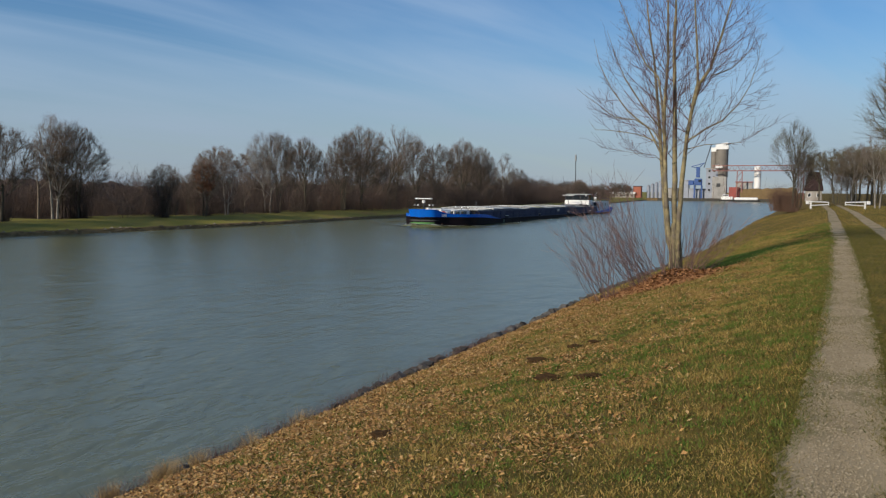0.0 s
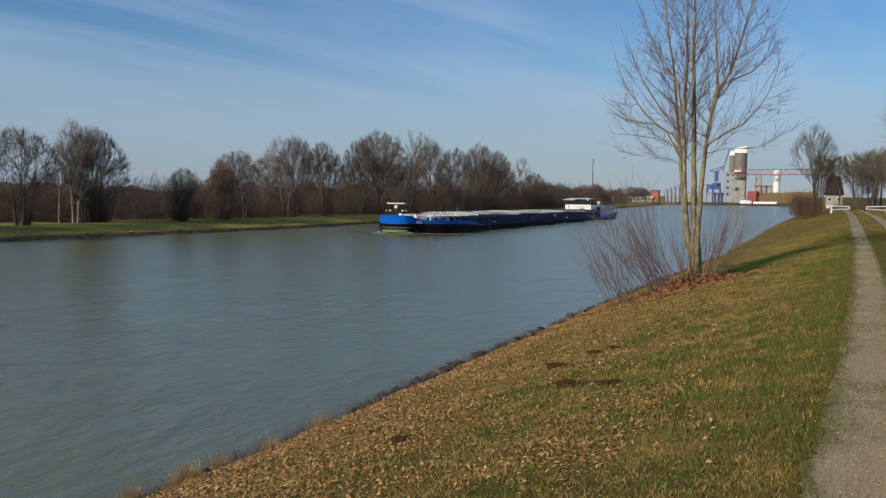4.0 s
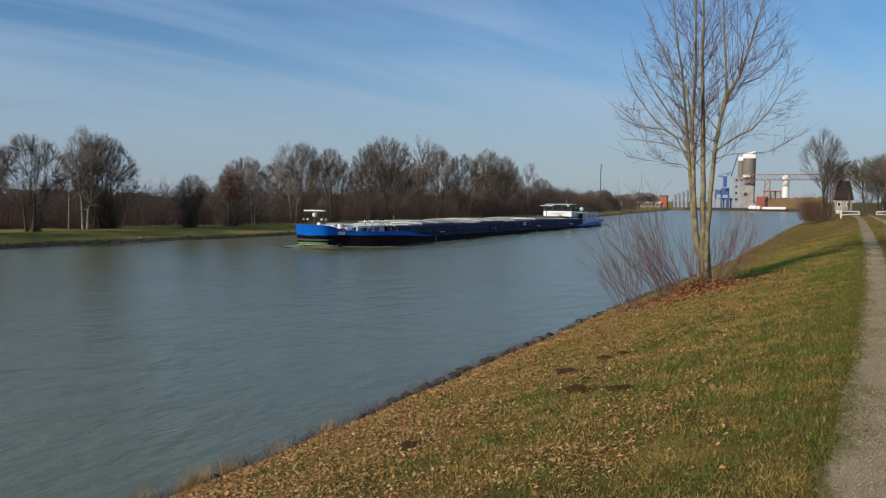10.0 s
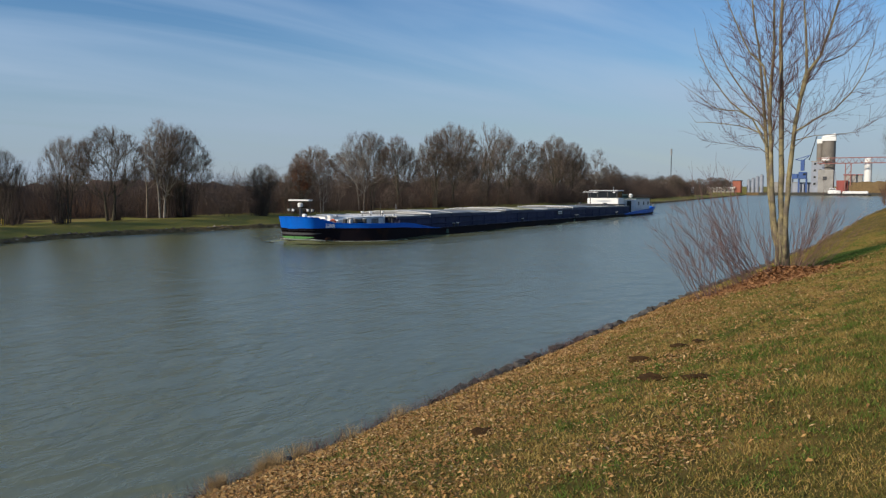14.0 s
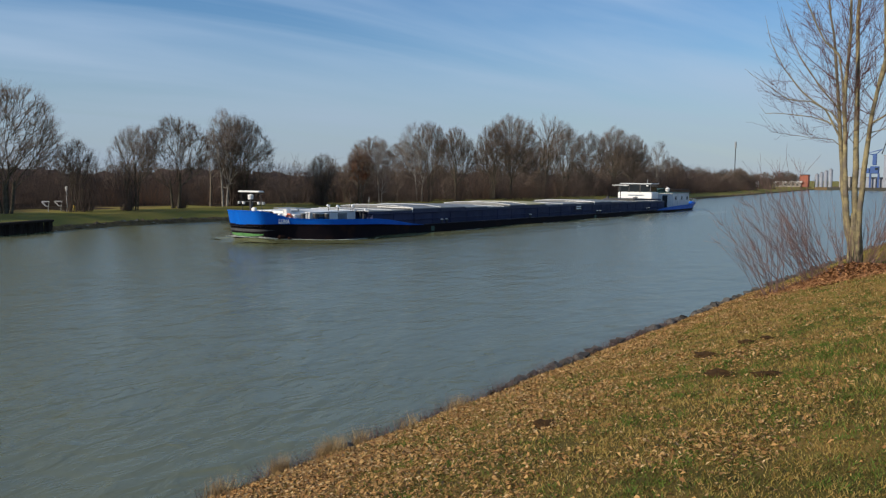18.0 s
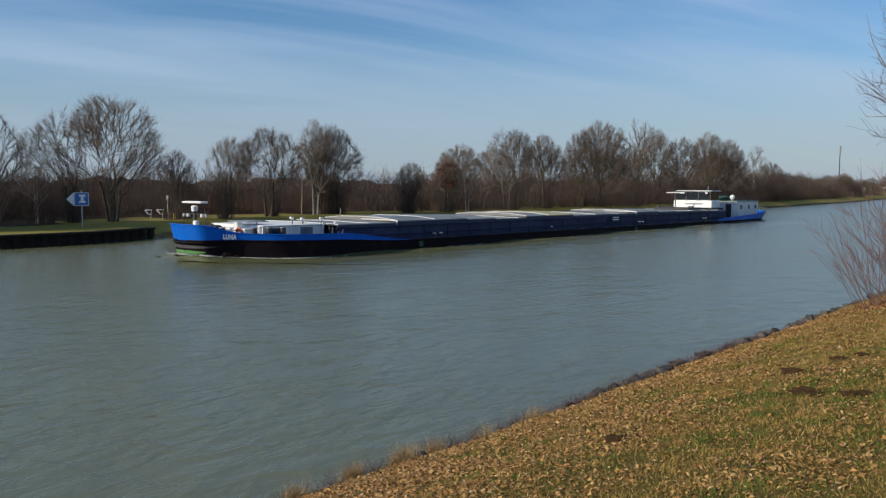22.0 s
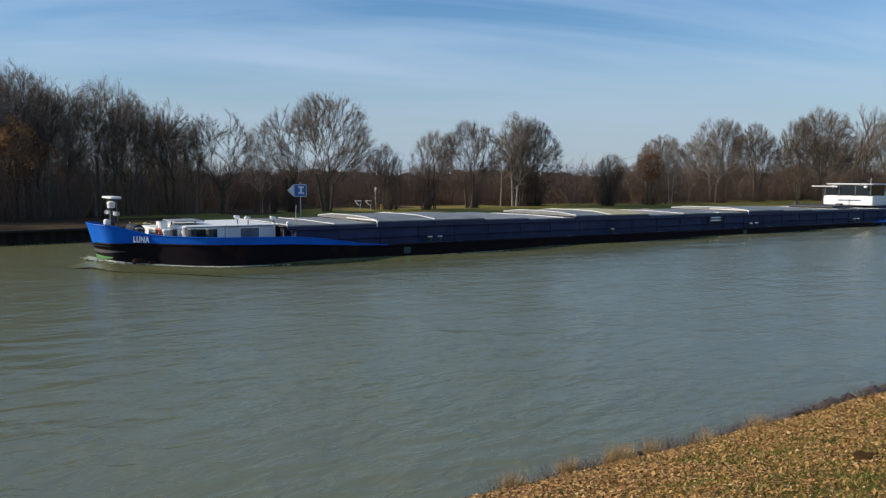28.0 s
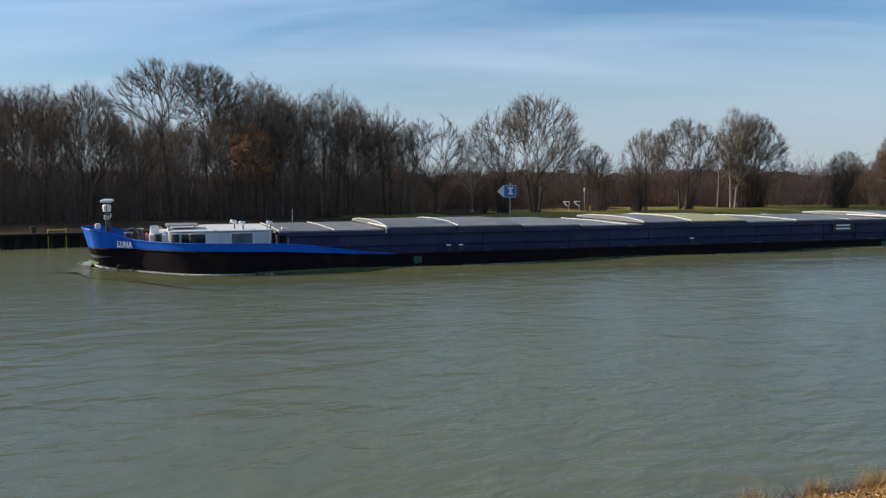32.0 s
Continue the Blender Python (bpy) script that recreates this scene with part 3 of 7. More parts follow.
def side_way(rnd, d, spread):
    """A way that leaves d by about spread radians, turned round it at random."""
    ref = np.array([0, 0, 1.0]) if abs(d[2]) < 0.9 else np.array([1.0, 0, 0])
    u = np.cross(d, ref)
    u /= np.linalg.norm(u)
    w = np.cross(d, u)
    t = rnd.uniform(0, 2 * math.pi)
    return d * math.cos(spread) + (u * math.cos(t) + w * math.sin(t)) * math.sin(spread)


# crown habits: stems, spread of the stems' feet, their lean, fork height, crown foot, half width, widest point, ease of forking, wander, lift, twig length, droop
HABITS = {
    "fan": (4, 0.022, 0.11, 0.14, 0.10, 0.290, 0.50, 0.68, 0.020, 0.034, 0.060, 0.0),
    "twin": (2, 0.022, 0.08, 0.18, 0.13, 0.280, 0.54, 0.70, 0.020, 0.038, 0.060, 0.0),
    "round": (1, 0.0, 0.03, 0.17, 0.12, 0.345, 0.52, 0.72, 0.032, 0.032, 0.058, 0.0),
    "oak": (1, 0.0, 0.02, 0.40, 0.30, 0.310, 0.60, 0.80, 0.065, 0.016, 0.050, 0.0),
    "multi": (6, 0.045, 0.13, 0.22, 0.06, 0.290, 0.52, 0.56, 0.045, 0.050, 0.068, 0.0),
    "birch": (2, 0.025, 0.07, 0.16, 0.10, 0.195, 0.48, 0.58, 0.045, 0.045, 0.075, 0.08),
    "thin": (1, 0.0, 0.03, 0.30, 0.22, 0.170, 0.58, 0.64, 0.050, 0.050, 0.062, 0.0),
    "verge": (1, 0.0, 0.03, 0.10, 0.06, 0.300, 0.44, 0.72, 0.055, 0.035, 0.070, 0.0),
    "row": (1, 0.0, 0.03, 0.30, 0.26, 0.300, 0.58, 0.70, 0.050, 0.030, 0.070, 0.0),
    "bush": (6, 0.10, 0.28, 0.08, 0.02, 0.480, 0.50, 0.54, 0.060, 0.040, 0.110, 0.0),
}


def side_ways(rnd, d, low, high):
    """For each way in d another that leaves it by low to high radians, turned round it at random."""
    ref = np.where(np.abs(d[:, 2:3]) < 0.9, np.array([[0, 0, 1.0]]), np.array([[1.0, 0, 0]]))
    u = np.cross(d, ref)
    u /= np.linalg.norm(u, axis=1, keepdims=True)
    w = np.cross(d, u)
    t, a = rnd.uniform(0, 2 * math.pi, (len(d), 1)), rnd.uniform(low, high, (len(d), 1))
    return d * np.cos(a) + (u * np.cos(t) + w * np.sin(t)) * np.sin(a)


def twig_rows(rnd, p, d, length, r, droop):
    """Two-part bent twigs from the points p, each with two short shoots."""
    out = []
    n = len(p)
    l1 = length * rnd.uniform(0.5, 1.25, (n, 1))
    w = side_ways(rnd, d, 0.16, 0.52)
    q = p + w * l1 * 0.5
    w2 = w + rnd.normal(0, 0.12, (n, 3)) + np.array([0, 0, 0.30 - droop * 5])
    w2 /= np.linalg.norm(w2, axis=1, keepdims=True)
    e = q + w2 * l1 * 0.5
    col = np.full((n, 1), r)
    out += [np.hstack([p, q, col, col * 0.8]), np.hstack([q, e, col * 0.8, col * 0.45])]
    for k in range(2):
        f = rnd.uniform(0.1, 0.9, (n, 1))
        s = q + (e - q) * f if k else p + (q - p) * f
        w3 = side_ways(rnd, w2, 0.22, 0.62) + np.array([0, 0, 0.15 - droop * 8])
        out.append(np.hstack([s, s + w3 * l1 * rnd.uniform(0.28, 0.6, (n, 1)), col * 0.6, col * 0.4]))
    return np.concatenate(out)


def bare_tree(seed, h, kind):
    """Segments of trunk with limbs, and of fine twigs, for a bare tree of height h: limbs fork again and again until they reach the crown's outline."""
    rnd = np.random.default_rng(seed)
    stems, foot, lean, fork_at, low, half, widest, ease, wander, lift, twig, droop = HABITS[kind]
    wood, tips, busy = [], [], {}
    step = 0.038 * h
    bulge = rnd.uniform(0, 2 * math.pi, 3)

    def outline(p):
        """Half width of the crown at p's height, uneven round the tree."""
        u = (p[2] / h - low) / (1.0 - low)
        if u <= 0 or u >= 1:
            return 0.0
        v = u ** (math.log(0.5) / math.log(widest))
        a = math.atan2(p[1], p[0])
        return h * half * math.sin(math.pi * v) ** 0.62 * (1 + 0.10 * math.sin(2 * a + bulge[0]) + 0.07 * math.sin(3 * a + 4 * u + bulge[1]))

    stack = []
    for k in range(stems):
        az = k * 2 * math.pi / max(stems, 1) + bulge[2]
        p = np.array([math.cos(az) * foot * h, math.sin(az) * foot * h, -0.15])
        ln = lean * rnd.uniform(0.4, 1.1)
        d = np.array([math.cos(az) * ln, math.sin(az) * ln, 1.0])
        r0 = h * 0.021 / stems ** 0.42 * (0.62 if kind in ("thin", "birch", "bush", "oak") else 0.85)
        stack.append((p, d / np.linalg.norm(d), r0 * rnd.uniform(0.85, 1.1), 0, True, k))
    while stack:
        p, d, r, lev, leader, stem = stack.pop(0)
        rad = np.array([p[0], p[1], 0.0])
        rn = np.linalg.norm(rad)
        pull = lift * (0.4 if leader and lev < 4 else 1.0)
        d = d + rnd.normal(0, wander * (0.4 if leader else 1.0), 3) + np.array([0, 0, pull])
        if rn > 0.02 * h and not leader:
            d = d + rad / rn * 0.035
        d /= np.linalg.norm(d)
        q = p + d * step
        free = q[2] < h * max(fork_at, low + 0.03)
        reach = outline(q)
        if not free and math.hypot(q[0], q[1]) > reach:
            tips.append((p, d, 1.0))
            continue
        shrink = 0.972 if leader else 0.962
        r1 = max(h * 0.0012, r * shrink)
        wood.append((*p, *q, r, r1, stem))
        if not free and r1 < h * 0.0055:
            tips.append((q, d, 0.0))
        if free:
            stack.append((q, d, r1, lev + 1, leader, stem))
            continue
        cell = tuple(np.floor(q / ((0.115 if kind == "bush" else 0.068) * h)).astype(int))
        busy[cell] = busy.get(cell, 0) + 1
        room = busy[cell] <= 3
        if room and rnd.random() < ease:
            spread = rnd.uniform(0.35, 0.75) if leader else rnd.uniform(0.28, 0.62)
            if kind in ("thin", "birch"):
                spread *= 1.25
            w = side_way(rnd, d, spread)
            if w[2] < 0.05:
                w[2] = 0.05 + 0.1 * rnd.random()
            stack.append((q, w / np.linalg.norm(w), max(h * 0.0012, r1 * (0.50 if leader else 0.68)), lev + 1, False, stem))
            back = d - 0.25 * (w - d * (w @ d)) * (0.5 if leader else 1.0)
            stack.append((q, back / np.linalg.norm(back), max(h * 0.0012, r1 * 0.88), lev + 1, leader, stem))
        elif busy[cell] <= 5:
            stack.append((q, d, r1, lev + 1, leader, stem))
        else:
            tips.append((q, d, 1.0))
    p, d = np.array([t[0] for t in tips]), np.array([t[1] for t in tips])
    end = np.array([t[2] for t in tips]) > 0.5
    per = np.where(end, 4, 2)
    idx = np.repeat(np.arange(len(p)), per)
    fine = twig_rows(rnd, p[idx], d[idx], h * twig, h * 0.00050, droop)
    wood = np.array(wood)
    k = h / max(np.percentile(fine[:, 5], 99.7), 1)
    wood[:, :6] *= k
    fine[:, :6] *= k
    return [wood[wood[:, 8] == k][:, :8] for k in range(stems)], fine


def tree_template(seed, kind, bark, label, twigs=None, thin=1.0):
    wood, fine = bare_tree(seed, 10.0, kind)
    t = thing("tree", label, "tree")
    for stem in wood:
        part("trunk", np_mesh("trunk", *tubes_np(stem, 6), bark, True), bark, t)
    f = np.array(fine)
    f[:, 6:] *= thin
    part("crown", np_mesh("crown", *tubes_np(f, 3), twigs or M_TWIG), M_TWIG, t)
    return t


TREES = {
    "fan": [tree_template(s, "fan", M_DARKBARK, "leafless tree with several dark stems under one tall domed crown") for s in (11, 12, 15)],
    "twin": [tree_template(s, "twin", M_DARKBARK, "leafless twin-stemmed tree with a tall domed crown") for s in (13, 14)],
    "round": [tree_template(s, "round", M_DARKBARK, "leafless broad-crowned deciduous tree with dark bark on the far bank") for s in (16, 17, 18)],
    "oak": [tree_template(s, "oak", M_DARKBARK, "tall leafless oak with a long bare trunk and gnarled limbs") for s in (51, 53)],
    "multi": [tree_template(s, "multi", M_DARKBARK, "leafless many-stemmed tree on the far bank") for s in (21, 22)],
    "birch": [tree_template(s, "birch", M_BIRCH, "leafless birch with white bark and drooping fine twigs") for s in (31, 32)],
    "thin": [tree_template(s, "thin", M_BARK, "slender leafless tree at the edge of the wood") for s in (41, 42, 43, 44)],
    "verge": [tree_template(s, "verge", M_DARKBARK, "leafless verge tree with olive twigs and a low crown", M_OLIVETWIG, 0.62) for s in (71, 72)],
    "row": [tree_template(s, "row", M_DARKBARK, "leafless row tree with olive twigs over a clear trunk", M_OLIVETWIG, 0.9) for s in (81, 82)],
    "bush": [tree_template(s, "bush", M_DARKBARK, "low rounded leafless bush among the trees") for s in (61, 62)],
}
USED = {}


def plant(kind, x, y, top_z, z0, rnd, wide=1.0, which=None):
    k = rnd.integers(0, len(TREES[kind])) if which is None else which
    base = TREES[kind][k]
    s = (top_z - z0) / 9.9
    m = pose(x, y, z0 - 0.1, 0, 0, float(rnd.uniform(0, 360))) @ Matrix.Diagonal((s * wide, s * wide, s, 1))
    ob = copy_thing(base, m) if base.name in USED else base
    USED[base.name] = True
    ob.matrix_basis = m
    return ob


def far_trees():
    rnd = np.random.default_rng(77)
    bank = [
        (-65.6, 34.3, 11.7, 'fan', 1.35, 0), (-66.2, 31.0, 10.5, 'twin', 0.90, 1), (-65.9, 24.6, 9.7, 'twin', 1.15, 1), (-66.4, 28.3, 8.7, 'birch', 1.00, 0),
        (-66.4, 40.9, 7.4, 'multi', 0.95, 0), (-65.2, 45.8, 8.8, 'multi', 1.0, 1), (-65.1, 50.4, 9.9, 'twin', 1.35, 0), (-66.9, 56.2, 8.7, 'thin', 1.10, 0),
        (-65.6, 57.0, 11.2, 'birch', 1.10, 1), (-65.6, 59.6, 10.5, 'fan', 1.15, 1), (-66.2, 58.4, 10.7, 'fan', 0.90, 2), (-61.7, 74.9, 8.4, 'birch', 0.95, 0), (-60.4, 76.7, 8.4, 'birch', 0.90, 1),
        (-61.3, 86.2, 11.4, 'birch', 1.25, 0), (-60.4, 87.4, 11.5, 'fan', 0.85, 0), (-60.8, 94.3, 11.2, 'round', 0.85, 0), (-60.4, 104.0, 12.4, 'fan', 0.80, 1), (-59.6, 108.1, 13.8, 'round', 1.00, 1),
        (-60.8, 121.2, 14.8, 'twin', 1.20, 1), (-61.4, 131.5, 13.5, 'fan', 1.00, 2), (-60.5, 139.7, 12.9, 'twin', 1.00, 0), (-61.1, 154.2, 14.6, 'round', 0.85, 2),
        (-60.9, 163.8, 13.6, 'round', 0.85, 0), (-59.4, 176.6, 12.8, 'birch', 1.00, 1), (-61.1, 67.3, 6.8, 'multi', 1.15, 0), (-62.5, 70.2, 5.8, 'bush', 0.80, 0),
    ]
    for x, y, top, kind, wide, which in bank:
        plant(kind, x, y, top, float(far_z(x, y)), rnd, wide, which)
    wood = [(-72.3, 2.9, 14.2, 'oak', 1.15, 0), (-71.4, 5.9, 13.8, 'oak', 1.0, 1), (-67.0, 20.3, 9.3, 'oak', 0.85, 0), (-66.8, 17.2, 10.2, 'twin', 0.7, 0), (-67.2, 13.0, 11.2, 'thin', 1.3, 1),
            (-67.0, 10.4, 11.0, 'twin', 0.75, 1), (-66.5, 22.6, 9.2, 'thin', 1.1, 0), (-67.4, 15.0, 10.8, 'birch', 1.1, 0)]
    for x, y, top, kind, wide, which in wood:
        plant(kind, x, y, top, float(far_z(x, y)), rnd, wide, which)
    for k in range(100):                       # the wood behind the quay
        y = -36 + 60 * (k + rnd.random()) / 100
        x = -66 - rnd.uniform(0, 1) ** 1.2 * 26
        top = float(np.interp(y, (-40, -6, -2, 0, 7, 9, 17, 21, 25), (12.5, 12.3, 11.4, 9.7, 9.9, 12.6, 12.3, 10.2, 8.8)))
        kind = ("thin", "thin", "twin", "birch")[rnd.integers(0, 4)]
        ob = plant(kind, x, y, top - 0.5 + rnd.normal(0, 0.4) + 0.02 * (-66 - x), float(far_z(x, y)), rnd, rnd.uniform(0.75, 1.1))
        tagged(ob, "slender leafless tree standing in the wood behind the quay", "tree", "wood trees")
    for k in range(34):                        # bushes and saplings between the bank trees
        y = 62 + 118 * (k + rnd.random()) / 34
        x = far_x(y) - 6 - rnd.uniform(0, 6)
        ob = plant(("bush", "multi", "thin", "bush")[rnd.integers(0, 4)], x, y, rnd.uniform(3.2, 6.2), float(far_z(x, y)), rnd, rnd.uniform(0.9, 1.3))
        tagged(ob, "leafless bush or sapling among the bank trees", "bush", "bank bushes")
    for k in range(46):                        # the wood at the end of the reach
        y = 185 + 200 * (k + rnd.random()) / 46
        x = far_x(y) - 5 - rnd.uniform(0, 22)
        ob = plant(("round", "bush", "fan", "round")[rnd.integers(0, 4)], x, y, rnd.uniform(5.2, 8.2), float(far_z(x, y)), rnd, rnd.uniform(1.0, 1.5))
        tagged(ob, "leafless tree in the copse where the canal bends away", "tree", "copse trees")
    for _ in range(15):                        # a second row of large crowns
        y = rnd.uniform(98, 215)
        x = far_x(y) - 13 - rnd.uniform(0, 14)
        ob = plant(("round", "fan", "twin")[rnd.integers(0, 3)], x, y, rnd.uniform(7.5, 10.0) + 0.012 * y, float(far_z(x, y)), rnd, 1.15)
        tagged(ob, "leafless broad-crowned tree in the wooded strip beyond the bank", "tree", "strip trees")
    for k in range(110):                       # lower growth behind the bank trees
        y = 24 + 226 * ((k + rnd.random()) / 110) ** 1.15
        x = far_x(y) - 15 - rnd.uniform(0, 34)
        ob = plant(("bush", "bush", "multi", "thin")[rnd.integers(0, 4)], x, y, (rnd.uniform(4.0, 5.6) + 0.016 * y) * (0.85 if 62 < y < 90 else 1.0), float(far_z(x, y)), rnd, rnd.uniform(1.0, 1.35))
        tagged(ob, "low leafless tree in the wooded strip beyond the bank", "tree", "strip trees")


far_trees()


def scrub(name, spots, rnd, low, high, stems, spread, material, label, category, lean=0.5, thick=0.012):
    """Clumps of bent rods, one mesh."""
    segs = []
    for x, y, z, k in spots:
        n = stems
        h = rnd.uniform(low, high, n) * k
        a = rnd.uniform(0, 2 * math.pi, n)
        rad = rnd.uniform(0, spread, n) * k
        out = rnd.uniform(0.1, lean, n)
        p0 = np.stack([x + np.cos(a) * rad * 0.6, y + np.sin(a) * rad * 0.6, np.full(n, z - 0.1)], 1)
        dirn = np.stack([np.cos(a) * out, np.sin(a) * out, np.ones(n)], 1)
        p1 = p0 + dirn * h[:, None] * 0.5 + rnd.normal(0, 0.06, (n, 3)) * h[:, None]
        p2 = p1 + (dirn * (1, 1, 0) * 1.3 + (0, 0, 1)) * h[:, None] * 0.5 + rnd.normal(0, 0.09, (n, 3)) * h[:, None]
        r = thick * h ** 0.5
        segs.append(np.concatenate([p0, p1, r[:, None], r[:, None] * 0.7], 1))
        segs.append(np.concatenate([p1, p2, r[:, None] * 0.7, r[:, None] * 0.25], 1))
        for _ in range(2):                     # side shoots
            u = rnd.uniform(0.2, 0.9, n)[:, None]
            q0 = p1 + (p2 - p1) * u
            q1 = q0 + (rnd.normal(0, 0.16, (n, 3)) + (0, 0, 0.16)) * h[:, None]
            segs.append(np.concatenate([q0, q1, r[:, None] * 0.5, r[:, None] * 0.2], 1))
    s = np.concatenate(segs)
    ob = new(name, np_mesh(name, *tubes_np(s, 3), material))
    return tagged(ob, label, category, kind="stuff")


def far_scrub():
    rnd = np.random.default_rng(9)

    def back_of(y):
        return np.interp(y, (24, 60, 80, 110, 250), (15, 12, 7.5, 4.5, 5))

    for material, count, low, high, label in ((M_SCRUB, 560, 1.2, 3.6, "tangled brown leafless undergrowth below the far trees"), (M_RUSTY, 120, 1.0, 3.0, "rust-brown leafless bushes among the undergrowth")):
        spots = []
        for _ in range(count):
            y = rnd.uniform(24, 260)
            x = far_x(y) - back_of(y) - abs(rnd.normal(0, 8))
            spots.append((x, y, float(far_z(x, y)), rnd.uniform(0.6, 1.3)))
        scrub("undergrowth", spots, rnd, low, high, 27, 2.4, material, label, "undergrowth", 0.7, 0.011)
    spots = []
    for _ in range(300):
        y = rnd.uniform(-40, 26)
        x = -65.5 - abs(rnd.normal(0, 9))
        spots.append((x, y, float(far_z(x, y)), rnd.uniform(0.6, 1.3)))
    scrub("undergrowth", spots, rnd, 1.5, 4.6, 27, 2.2, M_LIFTEDSCRUB, "dense brown leafless thicket behind the quay", "undergrowth", 0.55, 0.012)
    spots = []
    for _ in range(230):                       # a close dark belt behind the open bank
        y = rnd.uniform(22, 112)
        x = far_x(y) - np.interp(y, (24, 60, 80, 112), (20, 17, 12, 9)) - rnd.uniform(0, 14)
        spots.append((x, y, float(far_z(x, y)), rnd.uniform(0.7, 1.25)))
    scrub("undergrowth", spots, rnd, 1.5, 3.5, 30, 2.6, M_SCRUB, "dark leafless thicket closing the back of the bank", "undergrowth", 0.5, 0.013)
    spots = []
    for x, y, k in ((-66.2, 31.0, 1.2), (-66.4, 28.3, 1.0), (-66.4, 40.9, 1.3), (-65.2, 45.8, 1.2), (-65.5, 51.0, 0.8), (-66.2, 58.4, 1.3), (-65.9, 60.8, 1.4), (-65.2, 59.4, 1.1), (-61.3, 67.3, 1.2), (-61.0, 86.6, 1.0), (-60.9, 94.8, 1.0), (-61.4, 74.0, 0.9)):
        for _ in range(3):
            spots.append((x + rnd.normal(0, 0.5), y + rnd.normal(0, 0.5), float(far_z(x, y)), k * rnd.uniform(0.8, 1.2)))
    scrub("undergrowth", spots, rnd, 1.4, 3.3, 34, 0.9, M_SCRUB, "dark suckers and bushes round the feet of the bank trees", "undergrowth", 0.3, 0.013)
    spots = []
    for _ in range(80):                        # tall growth behind the quay wood
        y = rnd.uniform(-42, 24)
        x = -78 - rnd.uniform(0, 20)
        spots.append((x, y, float(far_z(x, y)), rnd.uniform(0.7, 1.15)))
    scrub("far_woods", spots, rnd, 3.5, 6.5, 34, 3.0, M_LIFTEDSCRUB, "close-grown young leafless trees deep in the wood", "woods", 0.25, 0.014)
    spots = []
    for _ in range(360):                       # taller growth far back closes the gaps
        y = rnd.uniform(-60, 430)
        x = far_x(y) - rnd.uniform(36, 72)
        spots.append((x, y, float(far_z(x, y)), rnd.uniform(0.6, 1.2)))
    scrub("far_woods", spots, rnd, 2.6, 5.6, 34, 5.0, M_SCRUB, "grey-brown leafless woodland in the distance", "woods", 0.5, 0.02)
    spots = []
    for _ in range(170):                       # the far end of the wooded strip by the water
        y = rnd.uniform(170, 330)
        x = far_x(y) - 5 - rnd.uniform(0, 26)
        spots.append((x, y, float(far_z(x, y)), rnd.uniform(0.6, 1.2)))
    scrub("far_woods", spots, rnd, 2.6, 5.0, 32, 4.0, M_SCRUB, "brown leafless copse where the canal bends away", "woods", 0.5, 0.02)


far_scrub()


def wood_mass():
    """The closed mass of woods far behind the bank."""
    rnd = np.random.default_rng(4)
    vs, fs = [], []

    def ridge(line, height, rough, step):
        pts = []
        for (x0, y0), (x1, y1) in zip(line[:-1], line[1:]):
            n = max(2, int(math.hypot(x1 - x0, y1 - y0) / step))
            pts += [(x0 + (x1 - x0) * i / n, y0 + (y1 - y0) * i / n) for i in range(n)]
        rows = 7
        start = len(vs)
        for k, (x, y) in enumerate(pts):
            hh = height * (0.78 + 0.30 * noise.noise((k * 0.045 * step, height, 0)) + rough * rnd.normal() * 0.5 + 0.12 * noise.noise((k * 0.5 * step, height, 3)))
            for j in range(rows):
                u = j / (rows - 1)
                bulge = math.sin(u * math.pi * 0.5)
                vs.append((x - 6 * (1 - math.cos(u * math.pi / 2)) + rnd.normal(0, 0.7), y + rnd.normal(0, 0.5), 0.5 + hh * bulge))
        for k in range(len(pts) - 1):
            for j in range(rows - 1):
                a = start + k * rows + j
                fs.append((a, a + 1, a + rows + 1, a + rows))
    ridge([(-128, -160), (-126, 0), (-122, 120), (-118, 260), (-118, 420), (-110, 620)], 5.6, 0.10, 0.9)
    ridge([(-104, -90), (-101, -20), (-101, 14), (-108, 26)], 5.6, 0.12, 0.8)
    me = np_mesh("far_woods", vs, fs, M_WOODMASS)
    tagged(new("far_woods", me), "brown leafless wood massed on the skyline", "woods", kind="stuff")


wood_mass()


def leafy_oak(seed, x, y, h, rx, count, label, material):
    """An oak that kept its brown leaves."""
    rnd = np.random.default_rng(seed)
    t = thing("oak_tree", label, "tree", at=pose(x, y, float(far_z(x, y))))
    wood, fine = bare_tree(52 + seed % 2, h, "twin")
    for stem in wood:
        part("trunk", np_mesh("trunk", *tubes_np(stem, 6), M_DARKBARK, True), M_DARKBARK, t)
    tagged(part("twig_spray", np_mesh("twig_spray", *tubes_np(fine, 3), M_TWIG), M_TWIG, t), kind="stuff")
    c = rnd.normal(0, 1, (count, 3))
    c /= np.linalg.norm(c, axis=1, keepdims=True)
    rad = rnd.uniform(0.35, 1, count) ** 0.6 * (1 + 0.25 * np.sin(c[:, 0] * 5) * np.cos(c[:, 2] * 6))
    c = c * rad[:, None] * (rx, rx, 0.28 * h) + (0, 0, 0.66 * h)
    c = c[[noise.noise(Vector(q) * 1.3) + rnd.normal(0, 0.12) > -0.06 for q in c]]
    part("foliage", leaf_cards(rnd, c, 0.10, material), material, t, "russet dry leaves")


